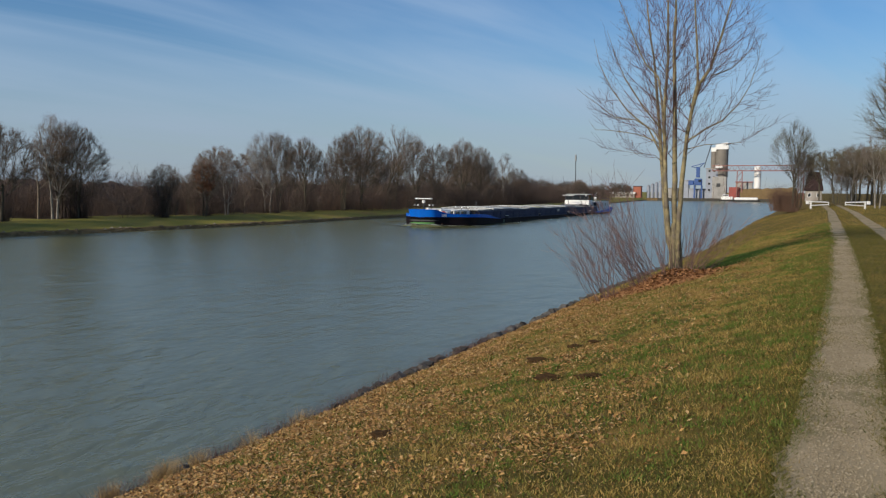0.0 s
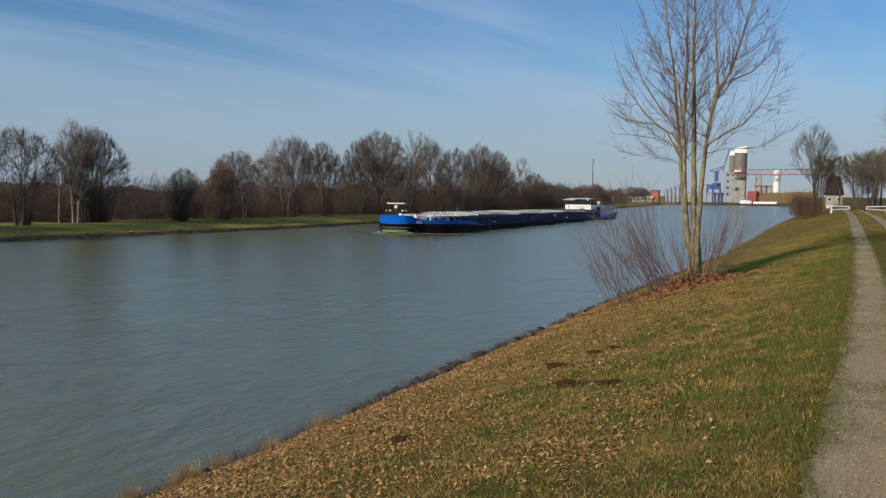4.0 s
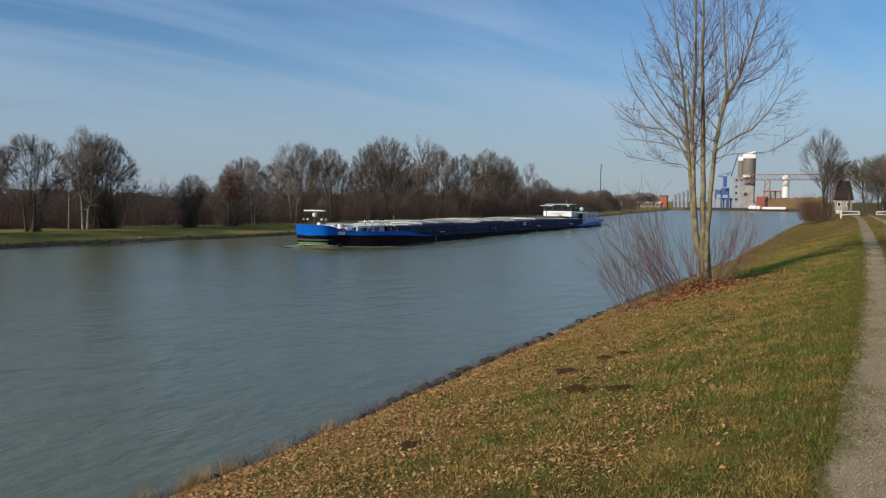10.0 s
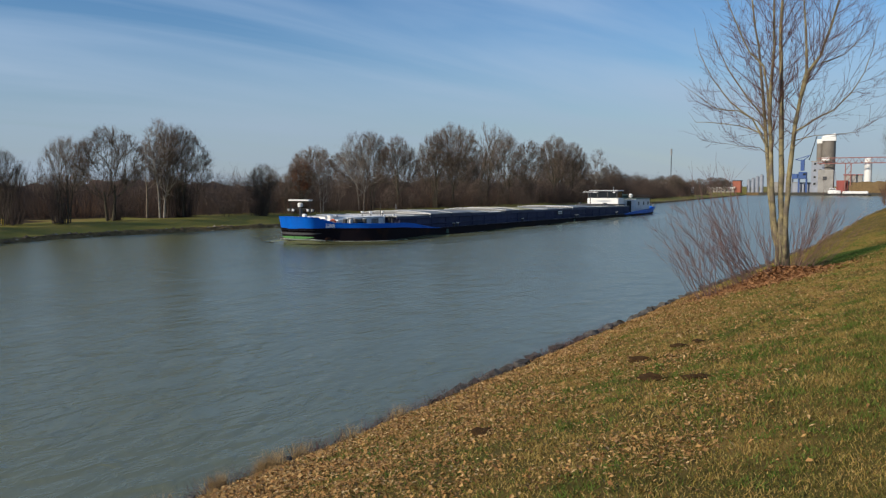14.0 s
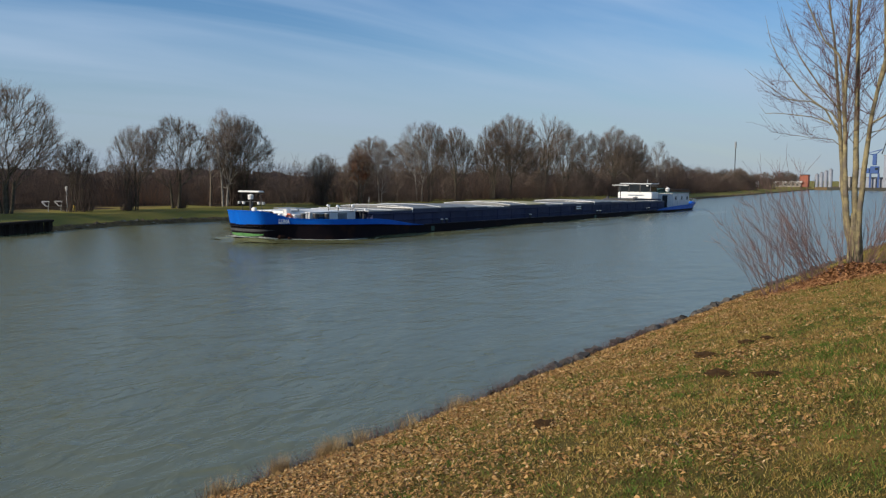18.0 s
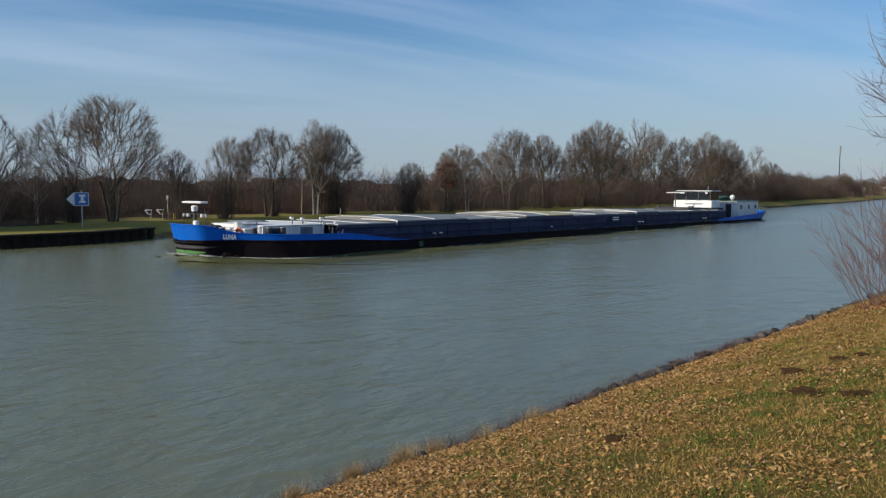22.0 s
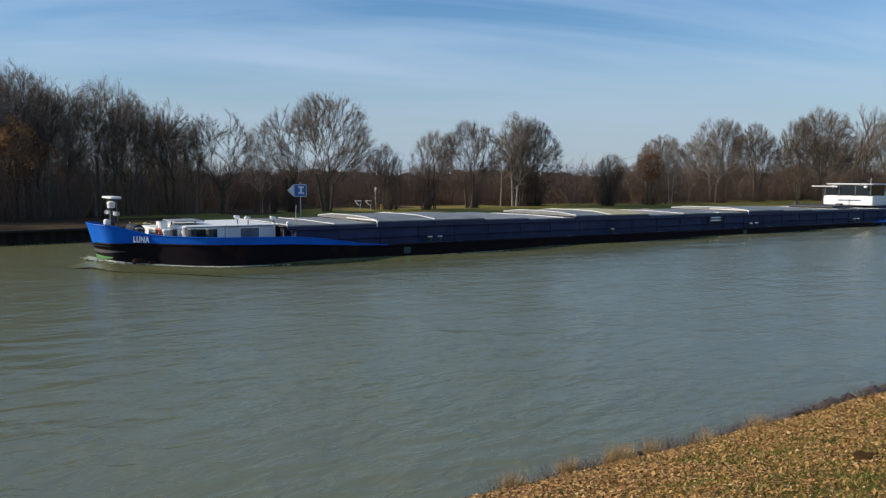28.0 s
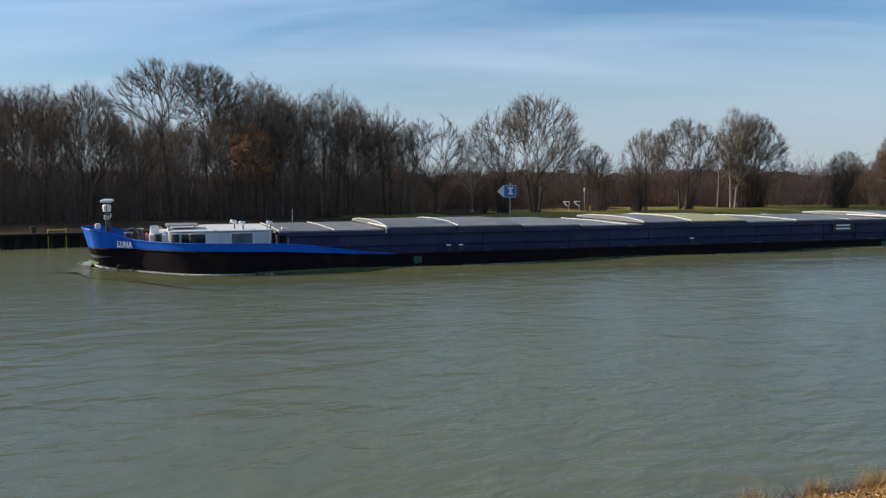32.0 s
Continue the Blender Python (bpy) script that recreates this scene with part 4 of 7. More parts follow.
def leaf_cards(rnd, centres, size, material):
    """Small folded leaves, two faces each, turned at random."""
    n = len(centres)
    a = rnd.normal(0, 1, (n, 3))
    a /= np.linalg.norm(a, axis=1, keepdims=True)
    b = np.cross(a, rnd.normal(0, 1, (n, 3)))
    b /= np.linalg.norm(b, axis=1, keepdims=True)
    nrm = np.cross(a, b)
    s = size * rnd.uniform(0.6, 1.3, n)[:, None]
    fold = nrm * s * rnd.uniform(0.1, 0.35, n)[:, None]
    v = np.stack([centres - a * s, centres + b * s * 0.55 + fold, centres + a * s, centres - b * s * 0.55 + fold], 1).reshape(-1, 3)
    i = np.arange(n)[:, None] * 4
    f = np.concatenate([i + [0, 1, 2], i + [0, 2, 3]])
    return np_mesh("leaves", v, f, material)


M_OAKLEAF = island_mat("oak_leaves", ((0.40, 0.20, 0.080), (0.50, 0.27, 0.115), (0.30, 0.15, 0.068)))
M_RUSSET = island_mat("russet_oak_leaves", ((0.13, 0.052, 0.026), (0.18, 0.075, 0.036), (0.095, 0.04, 0.022)))
leafy_oak(31, -67.0, 9.4, 7.8, 2.1, 13000, "young oak still holding tan winter leaves", M_OAKLEAF)
leafy_oak(32, -60.2, 72.6, 6.6, 1.3, 2600, "slender oak still holding russet winter leaves", M_RUSSET)


# ---------------------------------------------------------------- near tree and shrub
def young_tree():
    rnd = np.random.default_rng(8)
    bx, by = -3.0, 26.0
    bz = float(near_z(bx, by))
    t = thing("young_tree", "young leafless multi-stemmed tree with olive bark beside the water", "tree", at=pose(bx, by, bz - 0.05))
    # stems: sideways and height in metres, foot radius, depth
    stems = [([(-0.08, 0), (-0.19, 0.94), (-0.36, 1.61), (-0.49, 2.55), (-0.60, 3.76), (-0.72, 4.9), (-0.86, 6.1), (-0.98, 7.1), (-1.20, 8.3), (-1.36, 9.5), (-1.45, 10.6)], 0.088, 0.30),
             ([(-0.04, 0), (-0.11, 0.94), (-0.29, 1.74), (-0.36, 2.55), (-0.42, 3.76), (-0.49, 4.9), (-0.45, 6.0), (-0.40, 6.9), (-0.43, 7.9), (-0.47, 9.4), (-0.50, 11.0), (-0.46, 11.9)], 0.092, -0.12),
             ([(-0.01, 0), (-0.05, 1.2), (-0.15, 2.55), (-0.17, 3.76), (-0.21, 5.2), (-0.25, 6.2), (-0.31, 7.5), (-0.28, 8.5), (-0.34, 9.6), (-0.30, 10.9), (-0.26, 12.1)], 0.100, 0.10),
             ([(0.05, 0), (0.03, 1.2), (0.05, 2.0), (0.10, 3.0), (0.18, 3.9), (0.24, 4.6), (0.36, 5.3), (0.58, 6.1), (0.87, 6.5), (1.09, 7.2), (1.30, 8.0), (1.52, 8.9), (1.70, 9.8)], 0.090, -0.22)]
    shapes = [(pts, r, dep, True) for pts, r, dep in stems]
    # boughs that leave the stems low and sweep upward
    shapes += [([(0.35, 5.3), (0.50, 6.1), (0.48, 6.8), (0.42, 7.7), (0.36, 8.7), (0.36, 9.7), (0.40, 11.2)], 0.046, -0.18, False),
               ([(-0.62, 4.0), (-1.06, 4.85), (-1.72, 5.4), (-2.29, 6.15), (-2.73, 7.0), (-2.95, 7.85)], 0.030, 0.25, False),
               ([(-0.55, 4.7), (-1.20, 5.5), (-1.78, 6.4), (-2.22, 7.4), (-2.42, 8.0)], 0.026, 0.10, False),
               ([(-0.47, 5.1), (-0.63, 6.3), (-1.01, 6.7), (-1.39, 7.55), (-1.65, 8.2), (-1.96, 8.9), (-2.37, 9.6)], 0.030, -0.30, False),
               ([(0.20, 4.35), (0.74, 4.70), (1.26, 4.95), (1.68, 5.4), (2.00, 5.95), (2.20, 6.6), (2.32, 7.4)], 0.028, -0.25, False),
               ([(-0.62, 4.40), (-0.82, 4.73), (-1.39, 5.07), (-2.03, 5.16), (-2.73, 5.70), (-3.30, 6.15)], 0.024, -0.10, False),
               ([(-0.60, 4.15), (-0.80, 4.40), (-1.46, 4.67), (-2.27, 4.80), (-2.80, 4.83), (-3.05, 5.17)], 0.022, 0.35, False),
               ([(-0.62, 3.80), (-0.80, 3.96), (-1.40, 4.02), (-2.07, 4.16)], 0.014, 0.15, False),
               ([(0.16, 4.10), (0.75, 4.25), (1.76, 4.30), (2.20, 4.60)], 0.016, -0.15, False),
               ([(0.87, 6.35), (1.47, 6.55), (1.96, 7.05), (2.25, 7.6)], 0.020, -0.05, False)]

    def reach(z):
        """Half width of the crown at height z."""
        return float(np.interp(z, (3.2, 4.3, 5.5, 7.0, 8.5, 10.0, 11.4, 12.6), (1.3, 2.6, 2.8, 2.45, 1.9, 1.45, 0.9, 0.2)))

    def spray(q, d, rr, size, fine, spread, lift):
        limb, p = [], np.array(q, float)
        w = side_way(rnd, d, spread)
        if w[2] < -0.05:
            w[2] = -0.05
        n = 9
        for k in range(n):
            w = w + rnd.normal(0, 0.045, 3) + np.array([0, 0, lift])
            w /= np.linalg.norm(w)
            e = p + w * size / n
            if math.hypot(e[0], e[1]) > reach(e[2]):
                break
            r0, r1 = rr * (1 - 0.8 * k / n), rr * (1 - 0.8 * (k + 1) / n)
            fine.append((*p, *e, r0, r1))
            limb.append((e.copy(), w.copy(), r1))
            p = e
        if len(limb) < 2:
            return
        for k in range(len(limb) + 2):
            q2, d2, r2 = limb[rnd.integers(0, len(limb))]
            sub = grow(rnd, q2, side_way(rnd, d2, rnd.uniform(0.35, 0.8)), size * rnd.uniform(0.14, 0.36), max(0.0040, r2 * 0.6), 4, 0.05, 0.05, fine, 0.0026)
            q3, d3, _r = sub[rnd.integers(0, 4)]
            grow(rnd, q3, side_way(rnd, d3, rnd.uniform(0.3, 0.7)), size * rnd.uniform(0.05, 0.13), 0.0034, 2, 0.08, 0.06, fine, 0.0020)

    for line, r, dep, main in shapes:
        wood, fine = [], []
        pts = [np.array((x, dep * min(1.0, z / 2.0) + dep * max(0.0, z - 3) * 0.35, z)) for x, z in line]
        n = len(pts)
        joints = []
        for k in range(n - 1):
            mid = (pts[k] + pts[k + 1]) / 2 + rnd.normal(0, 0.012, 3)
            r0, r1 = r * (1 - 0.88 * k / (n - 1)), r * (1 - 0.88 * (k + 1) / (n - 1))
            knot = (r0 + r1) / 2 * rnd.uniform(0.93, 1.12)     # stems swell where boughs leave
            wood.append((*pts[k], *mid, r0, knot))
            wood.append((*mid, *pts[k + 1], knot, r1))
            joints += [(mid, pts[k + 1] - pts[k], (r0 + r1) / 2), (pts[k + 1], pts[k + 1] - pts[k], r1)]
        for q, d, rr in joints:
            if q[2] < 3.6:
                continue
            d = d / np.linalg.norm(d)
            u = min(1.0, (q[2] - 3.6) / 8.0)
            for _ in range((2 if q[2] < 5.2 else 3) if main else 1):
                size = (3.3 - 2.3 * u) * rnd.uniform(0.6, 1.1) * (1.0 if main else 0.62)
                spray(q, d, min(0.0125, max(0.0065, rr * 0.30)), size, fine, (1.15 - 0.45 * u) * rnd.uniform(0.7, 1.1), 0.085)
        part("stem" if main else "bough", np_mesh("stem", *tubes_np(wood, 8), M_YOUNG, True), M_YOUNG, t)
        tagged(part("twig_spray", np_mesh("twig_spray", *tubes_np(fine, 3), M_YOUNGTWIG), M_YOUNGTWIG, t), kind="stuff")
    butt = []                                  # the stems are grown together at the foot
    for x, z, r0, r1 in ((0.0, -0.1, 0.27, 0.20), (0.0, 0.30, 0.20, 0.185), (-0.03, 0.85, 0.185, 0.19), (-0.08, 1.25, 0.19, 0.06)):
        butt.append((x, 0, z, x - (0.05 if z > 0.8 else 0.02), 0, z + 0.56, r0, r1))
    part("trunk", np_mesh("trunk", *tubes_np(butt, 12), M_YOUNG, True), M_YOUNG, t)
    for k in range(14):                        # shoots from the stool
        shoot = []
        a, out = rnd.uniform(0, 2 * math.pi), rnd.uniform(0.1, 0.5)
        grow(rnd, (math.cos(a) * 0.2, math.sin(a) * 0.2, -0.05), (math.cos(a) * out, math.sin(a) * out, 1.0), rnd.uniform(0.9, 2.0), rnd.uniform(0.009, 0.018), 6, 0.05, 0.03, shoot, 0.004)
        part("shoot", np_mesh("shoot", *tubes_np(shoot, 6), M_SHRUB, True), M_SHRUB, t)


young_tree()


def near_shrub():
    rnd = np.random.default_rng(18)
    t = thing("shrub", "leafless reddish shrub of thin arching stems round the young tree", "shrub", at=pose(-3.2, 25.6, 0))
    clumps = ((-0.5, 0.0, -0.70, 40, 3.2), (-1.0, -0.3, -0.62, 26, 3.0), (0.5, 0.3, 0.55, 36, 2.5), (-1.80, -1.0, -0.42, 24, 2.4), (-1.6, -0.8, -0.85, 14, 2.7), (-0.1, -0.3, -0.15, 14, 2.0), (0.9, 0.4, 0.75, 9, 1.6))
    for ox, oy, lean_x, count, h in clumps:
        fine = []
        for _ in range(count):
            x, y = ox + rnd.normal(0, 0.20), oy + rnd.normal(0, 0.30)
            z = float(near_z(-3.2 + x, 25.6 + y)) - 0.05
            d = np.array([lean_x + rnd.normal(0, 0.28), rnd.normal(0, 0.30), 1.0])
            size = h * rnd.uniform(0.55, 1.15)
            limb = grow(rnd, (x, y, z), d / np.linalg.norm(d), size, rnd.uniform(0.006, 0.0105), 7, 0.045, 0.03, fine, 0.003)
            for _ in range(5):
                q, dd, r = limb[rnd.integers(2, 7)]
                grow(rnd, q, side_way(rnd, dd, rnd.uniform(0.2, 0.6)), size * rnd.uniform(0.12, 0.32), 0.0050, 3, 0.07, 0.05, fine, 0.0024)
        tagged(part("stem_mass", np_mesh("stem_mass", *tubes_np(fine, 4), M_SHRUB), M_SHRUB, t), kind="stuff")


near_shrub()


# ---------------------------------------------------------------- right-hand side of the path
def right_side():
    rnd = np.random.default_rng(3)
    rows = [(1.2, 108, 13.2, "verge", 0.88), (1.9, 108.6, 9.6, "multi", 0.85), (9.0, 126, 10.6, "row", 1.25), (12.0, 132, 11.2, "row", 1.3), (15.5, 128, 11.0, "row", 1.3), (11.8, 118, 9.8, "row", 1.2), (18.5, 138, 11.8, "row", 1.3), (7.4, 130, 8.8, "multi", 1.1), (8.8, 120, 10.9, "birch", 1.1), (9.6, 99, 11.5, "birch", 1.0), (11.5, 86, 12.5, "verge", 0.9),
            (14.0, 140, 11.0, "row", 1.1), (10.5, 152, 9.5, "multi", 1.2), (18.0, 120, 12.0, "row", 1.0), (13.0, 108, 10.0, "multi", 1.1), (9.8, 60, 15.5, "verge", 1.25)]
    for k, (x, y, top, kind, wide) in enumerate(rows):
        ob = plant(kind, x, y, top, TOP, rnd, wide, k % 2)
        tagged(ob, "leafless tree on the grass verge beside the track", "tree", "verge trees")
    for k in range(14):                        # the close row beyond the barriers
        x, y = 6.5 + 1.3 * k + rnd.uniform(-0.5, 0.5), rnd.uniform(125, 185)
        tagged(plant("row", x, y, rnd.uniform(9.5, 11.8), TOP, rnd, rnd.uniform(1.0, 1.35)), "leafless tree in the close row beyond the barriers", "tree", "verge trees")
    spots = [(0.2 + rnd.normal(0, 0.7), 113 + rnd.normal(0, 3), 1.9, rnd.uniform(0.7, 1.1)) for _ in range(36)]
    scrub("bush", spots, rnd, 1.2, 2.9, 30, 1.2, M_RUSTY, "brown leafless bushes at the water's edge", "bush", 0.5, 0.012)
    spots = [(rnd.uniform(7, 28), rnd.uniform(150, 190), TOP, rnd.uniform(0.7, 1.2)) for _ in range(46)]
    scrub("hedge", spots, rnd, 0.9, 2.0, 30, 2.0, M_SHRUBGREEN, "olive-brown hedge beyond the barriers", "hedge", 0.4, 0.014)


M_SHRUBGREEN = island_mat("hedge_twigs", ((0.11, 0.09, 0.045), (0.14, 0.11, 0.055), (0.085, 0.07, 0.04), (0.12, 0.11, 0.05)), rough=0.95)
right_side()


def barrier(x0, y0, x1, y1, flip):
    ang = math.degrees(math.atan2(y1 - y0, x1 - x0))
    length = math.hypot(x1 - x0, y1 - y0)
    t = thing("barrier_gate", "white-painted tubular barrier gate across the track", "gate", "barrier gates", at=pose(x0, y0, TOP, 0, 0, ang))
    a, b = (0.0, length) if not flip else (length, 0.0)
    part("post", Build().box((a, 0, 0.40), (0.14, 0.14, 0.8), bevel=0.02), M_WHITE, t)
    part("beam", Build().tube([(a, 0, 0.74), (b, 0, 0.68)], 0.06, 8), M_WHITE, t)
    part("lower_bar", Build().tube([(a, 0, 0.34), (a + (b - a) * 0.95, 0, 0.44)], 0.05, 8), M_WHITE, t)
    part("end_bar", Build().tube([(b, 0, 0.36), (b, 0, 0.70)], 0.05, 8), M_WHITE, t)
    part("counterweight", Build().box((a + (0.35 if flip else -0.35), 0, 0.66), (0.35, 0.16, 0.34), bevel=0.02), M_WHITE, t)


barrier(2.75, 91.1, 4.45, 92.0, False)
barrier(6.1, 93.2, 8.0, 94.0, True)


# ---------------------------------------------------------------- the barge (local: y runs from the stem aft, +x is its near side)
SHIP_SIZE = 0.965                                # the hull is drawn at 83 m and floats at 80 m
DECK_S = (0.0, 0.05, 0.12, 0.25, 0.5, 1.0, 1.6, 2.3, 3.0, 4.0, 5.0, 6.5, 8.5, 72, 77, 80.2, 82.1, 83.0)
DECK_B = (0.0, 0.52, 0.86, 1.24, 1.62, 1.88, 2.04, 2.38, 2.95, 3.80, 4.35, 4.65, 4.75, 4.75, 4.55, 4.05, 3.0, 1.6)
RAIL_S = (0.0, 0.6, 1.2, 1.7, 2.3, 3.0, 4.6, 8.5, 10.2, 11.8, 13.4, 63.0, 66.0, 70, 78, 83.0)
RAIL_Z = (1.98, 1.93, 1.82, 1.66, 1.49, 1.42, 1.38, 1.32, 1.18, 0.92, 0.70, 0.66, 0.90, 1.05, 1.25, 1.47)


def half_beam(s, level):
    """Half the hull's width at s; level 1 at the rail, 0 at the waterline, below that the bilge."""
    full = float(np.interp(s, DECK_S, DECK_B))
    flare = 1 - 0.04 * (1 - level) * math.exp(-s / 4.0)
    aft = 2.2 * (1 - level) if s > 72 else 0.0
    low = float(np.interp(s + aft, DECK_S, DECK_B))
    return max(0.0, min(full * flare, low))


def hull_y(s, level):
    """The raked stem carries the lower plating aft."""
    return s + 0.55 * (1 - level) * math.exp(-s / 1.6)


def rail_z(s):
    return float(np.interp(s, RAIL_S, RAIL_Z))


STATIONS = [0.0, 0.05, 0.12, 0.25, 0.37, 0.5, 0.75, 1.0, 1.3, 1.6, 1.95, 2.3, 2.65, 3.0, 3.5, 4.0, 4.5, 5.0, 5.7, 6.5, 7.2, 8.5, 10, 11.2, 12.5, 14, 18, 24, 30, 36, 42, 48, 54, 60, 63, 66, 69, 72, 75, 77, 78.6, 80.2, 81.3, 82.1, 82.7, 83.0]


def strake(levels, out=0.0, first=0.0, last=99.0):
    """The hull's skin between given heights, both sides, as a function of s: levels(s) gives heights from low to high."""
    b = Build()
    for side in (1, -1):
        rings = []
        for s in [q for q in STATIONS if first <= q <= last]:
            row = []
            for z in levels(s):
                lv = max(-0.5, min(1.0, z / max(0.7, rail_z(s))))
                ss = hull_y(s, lv)
                hb = half_beam(s, lv)
                row.append((side * (hb + out), ss, z))
            rings.append(row if side == 1 else row[::-1])
        b.loft(rings, closed=False)
    return b


def blue_low(s):
    return min(rail_z(s) - 0.03, float(np.interp(s, (0, 4, 8.5, 12.5, 14, 63, 66, 83.0), (1.06, 1.02, 0.92, 0.70, 0.655, 0.60, 0.58, 0.58))))


def lettering(body, size, m, parent, material, name="ship_name"):
    cu = bpy.data.curves.new("letters", "FONT")
    cu.body, cu.size, cu.extrude, cu.offset = body, size, 0.008, 0.020
    cu.space_character = 1.12
    tmp = new("letters", cu)
    me = bpy.data.meshes.new_from_object(tmp.evaluated_get(bpy.context.evaluated_depsgraph_get()))
    bpy.data.objects.remove(tmp)
    me.materials.clear()
    me.materials.append(material)
    ob = part(name, me, material, parent, "white painted ship's name")
    ob.matrix_basis = m
    return ob


def make_barge():
    g = thing("cargo_barge", "long inland cargo barge with blue bow and slate-grey hold under way", "barge")
    # hull skin
    black = strake(lambda s: [-0.9, -0.35, 0.0, 0.25, 0.45, blue_low(s)])
    part("lower_hull", black, M_BLACK, g, "black-painted lower hull, scuffed", True)
    def band(s):
        return [blue_low(s), (blue_low(s) + rail_z(s)) / 2, rail_z(s)]

    part("bow_plating", strake(band, 0.0, 0, 14), M_BLUE, g, "blue-painted bow plating", True)
    part("side_plating", strake(band, 0.0, 14, 63), M_BLACK, g, "black side plating", True)
    part("stern_plating", strake(band, 0.0, 63), M_BLUE, g, "blue-painted stern plating", True)
    # rubbing strake and rail cap
    for side in (1, -1):
        part("rail_cap", Build().tube([(side * half_beam(s, 1), s, rail_z(s)) for s in STATIONS if s <= 14], 0.035, 6), M_BLUE, g)
        part("gunwale", Build().tube([(side * half_beam(s, 1), s, rail_z(s)) for s in STATIONS if 14 <= s <= 63], 0.04, 6), M_BLACK, g)
        part("rail_cap", Build().tube([(side * half_beam(s, 1), s, rail_z(s)) for s in STATIONS if s >= 63], 0.035, 6), M_BLUE, g)
        part("rubbing_strake", Build().tube([(side * (half_beam(s, 0.6) + 0.02), hull_y(s, 0.5), blue_low(s)) for s in STATIONS[1:]], 0.05, 6), M_BLACK, g)
    def taper(s, z0, z1, end, height):
        """A thin wedge of paint from z0 to z1 at the stem that closes at end."""
        u = max(0.0, 1 - s / end)
        return [height - (height - z0) * u, height - (height - (z0 + z1) / 2) * u, height - (height - z1) * u]

    part("boot_topping", strake(lambda s: taper(s, 0.26, 0.48, 0.62, 0.42), 0.02, 0, 0.62), M_BOOT, g, "bright green wedge at the bow waterline", True)
    part("stem_band", strake(lambda s: taper(s, 0.60, 0.78, 1.3, 0.70), 0.016, 0, 1.3), M_STEMGREY, g, "worn grey band round the stem", True)
    # decks
    deck = Build()
    fore = [s for s in STATIONS if s <= 14]
    deck.loft([[(-half_beam(s, 0.8) + 0.03, s + 0.05, min(0.95, rail_z(s) - 0.02)), (half_beam(s, 0.8) - 0.03, s + 0.05, min(0.95, rail_z(s) - 0.02))] for s in fore], closed=False)
    part("foredeck", deck, M_STEEL, g)
    after = [s for s in STATIONS if s >= 60]
    part("afterdeck", Build().loft([[(-half_beam(s, 0.8) + 0.03, s, 0.66), (half_beam(s, 0.8) - 0.03, s, 0.66)] for s in after], closed=False), M_STEEL, g)
    for side in (1, -1):
        part("side_deck", Build().box((side * 4.28, 38.5, 0.64), (0.92, 50, 0.06)), M_STEEL, g)
    # coaming: side plates between stanchions, with rails along them
    c0, c1, cx = 9.2, 68.2, 3.75
    bays = 24
    w = (c1 - c0) / bays
    for side in (1, -1):
        for i in range(bays):
            s = c0 + w * (i + 0.5)
            part("coaming_plate", Build().box((side * (cx - 0.03), s, 1.12), (0.06, w - 0.03, 0.98), bevel=0.01), M_COAM, g)
            part("stanchion", Build().box((side * (cx + 0.02), c0 + w * i, 1.12), (0.06, 0.07, 0.94), bevel=0.015), M_COAM, g)
        part("top_rail", Build().box((side * (cx + 0.05), (c0 + c1) / 2, 1.60), (0.20, c1 - c0, 0.07), bevel=0.02), M_COAM, g)
        part("mid_rail", Build().box((side * (cx + 0.05), (c0 + c1) / 2, 1.05), (0.14, c1 - c0, 0.06), bevel=0.02), M_COAM, g)
    part("coaming_end", Build().box((0, c0, 1.2), (2 * cx, 0.08, 1.1)), M_COAM, g)
    part("coaming_end", Build().box((0, c1, 1.2), (2 * cx, 0.08, 1.1)), M_COAM, g)
    # hatch covers: (from, to, eaves height, ridge height)
    covers = [(8.7, 11.3, 2.02, 2.10, 0), (11.3, 13.9, 2.02, 2.10, 0), (13.9, 17.6, 2.12, 2.34, 0), (17.6, 21.2, 2.12, 2.34, 0), (21.2, 24.6, 2.06, 2.26, 0), (24.6, 27.4, 2.00, 2.08, 0),
              (27.4, 28.5, 2.00, 2.08, 0), (28.5, 31.6, 2.12, 2.34, 0), (31.6, 35.4, 2.12, 2.36, 1), (35.4, 39.0, 2.02, 2.12, 0), (39.0, 43.0, 2.04, 2.16, 0), (43.0, 46.6, 2.02, 2.10, 0), (46.6, 51.2, 2.12, 2.32, 0),
              (51.2, 55.2, 2.06, 2.26, 0), (55.2, 59.0, 2.02, 2.10, 0), (59.0, 62.4, 2.02, 2.10, 0), (62.4, 65.6, 2.00, 2.06, 0), (65.6, 68.1, 1.98, 2.02, 0)]
    for a, b, eave, ridge, yellow in covers:
        eave, ridge = eave - 0.17, ridge - 0.23
        hw = cx + 0.02
        sec = [(-hw, eave - 0.02), (-hw * 0.55, ridge - 0.03), (0, ridge), (hw * 0.55, ridge - 0.03), (hw, eave - 0.02), (hw, eave - 0.08), (-hw, eave - 0.08)]
        cov = part("hatch_cover", Build().loft([[(x, s, z) for x, z in sec] for s in (a + 0.03, b - 0.03)], caps=True), M_YELLOW if yellow else M_HATCH, g, "yellowed hatch cover" if yellow else "")
        part("skirt", Build().box((hw - 0.02, (a + b) / 2, (1.63 + eave - 0.08) / 2), (0.06, b - a - 0.05, eave - 0.08 - 1.63), bevel=0.01), M_HATCHSIDE, cov)
        part("skirt", Build().box((-hw + 0.02, (a + b) / 2, (1.63 + eave - 0.08) / 2), (0.06, b - a - 0.05, eave - 0.08 - 1.63), bevel=0.01), M_HATCHSIDE, cov)
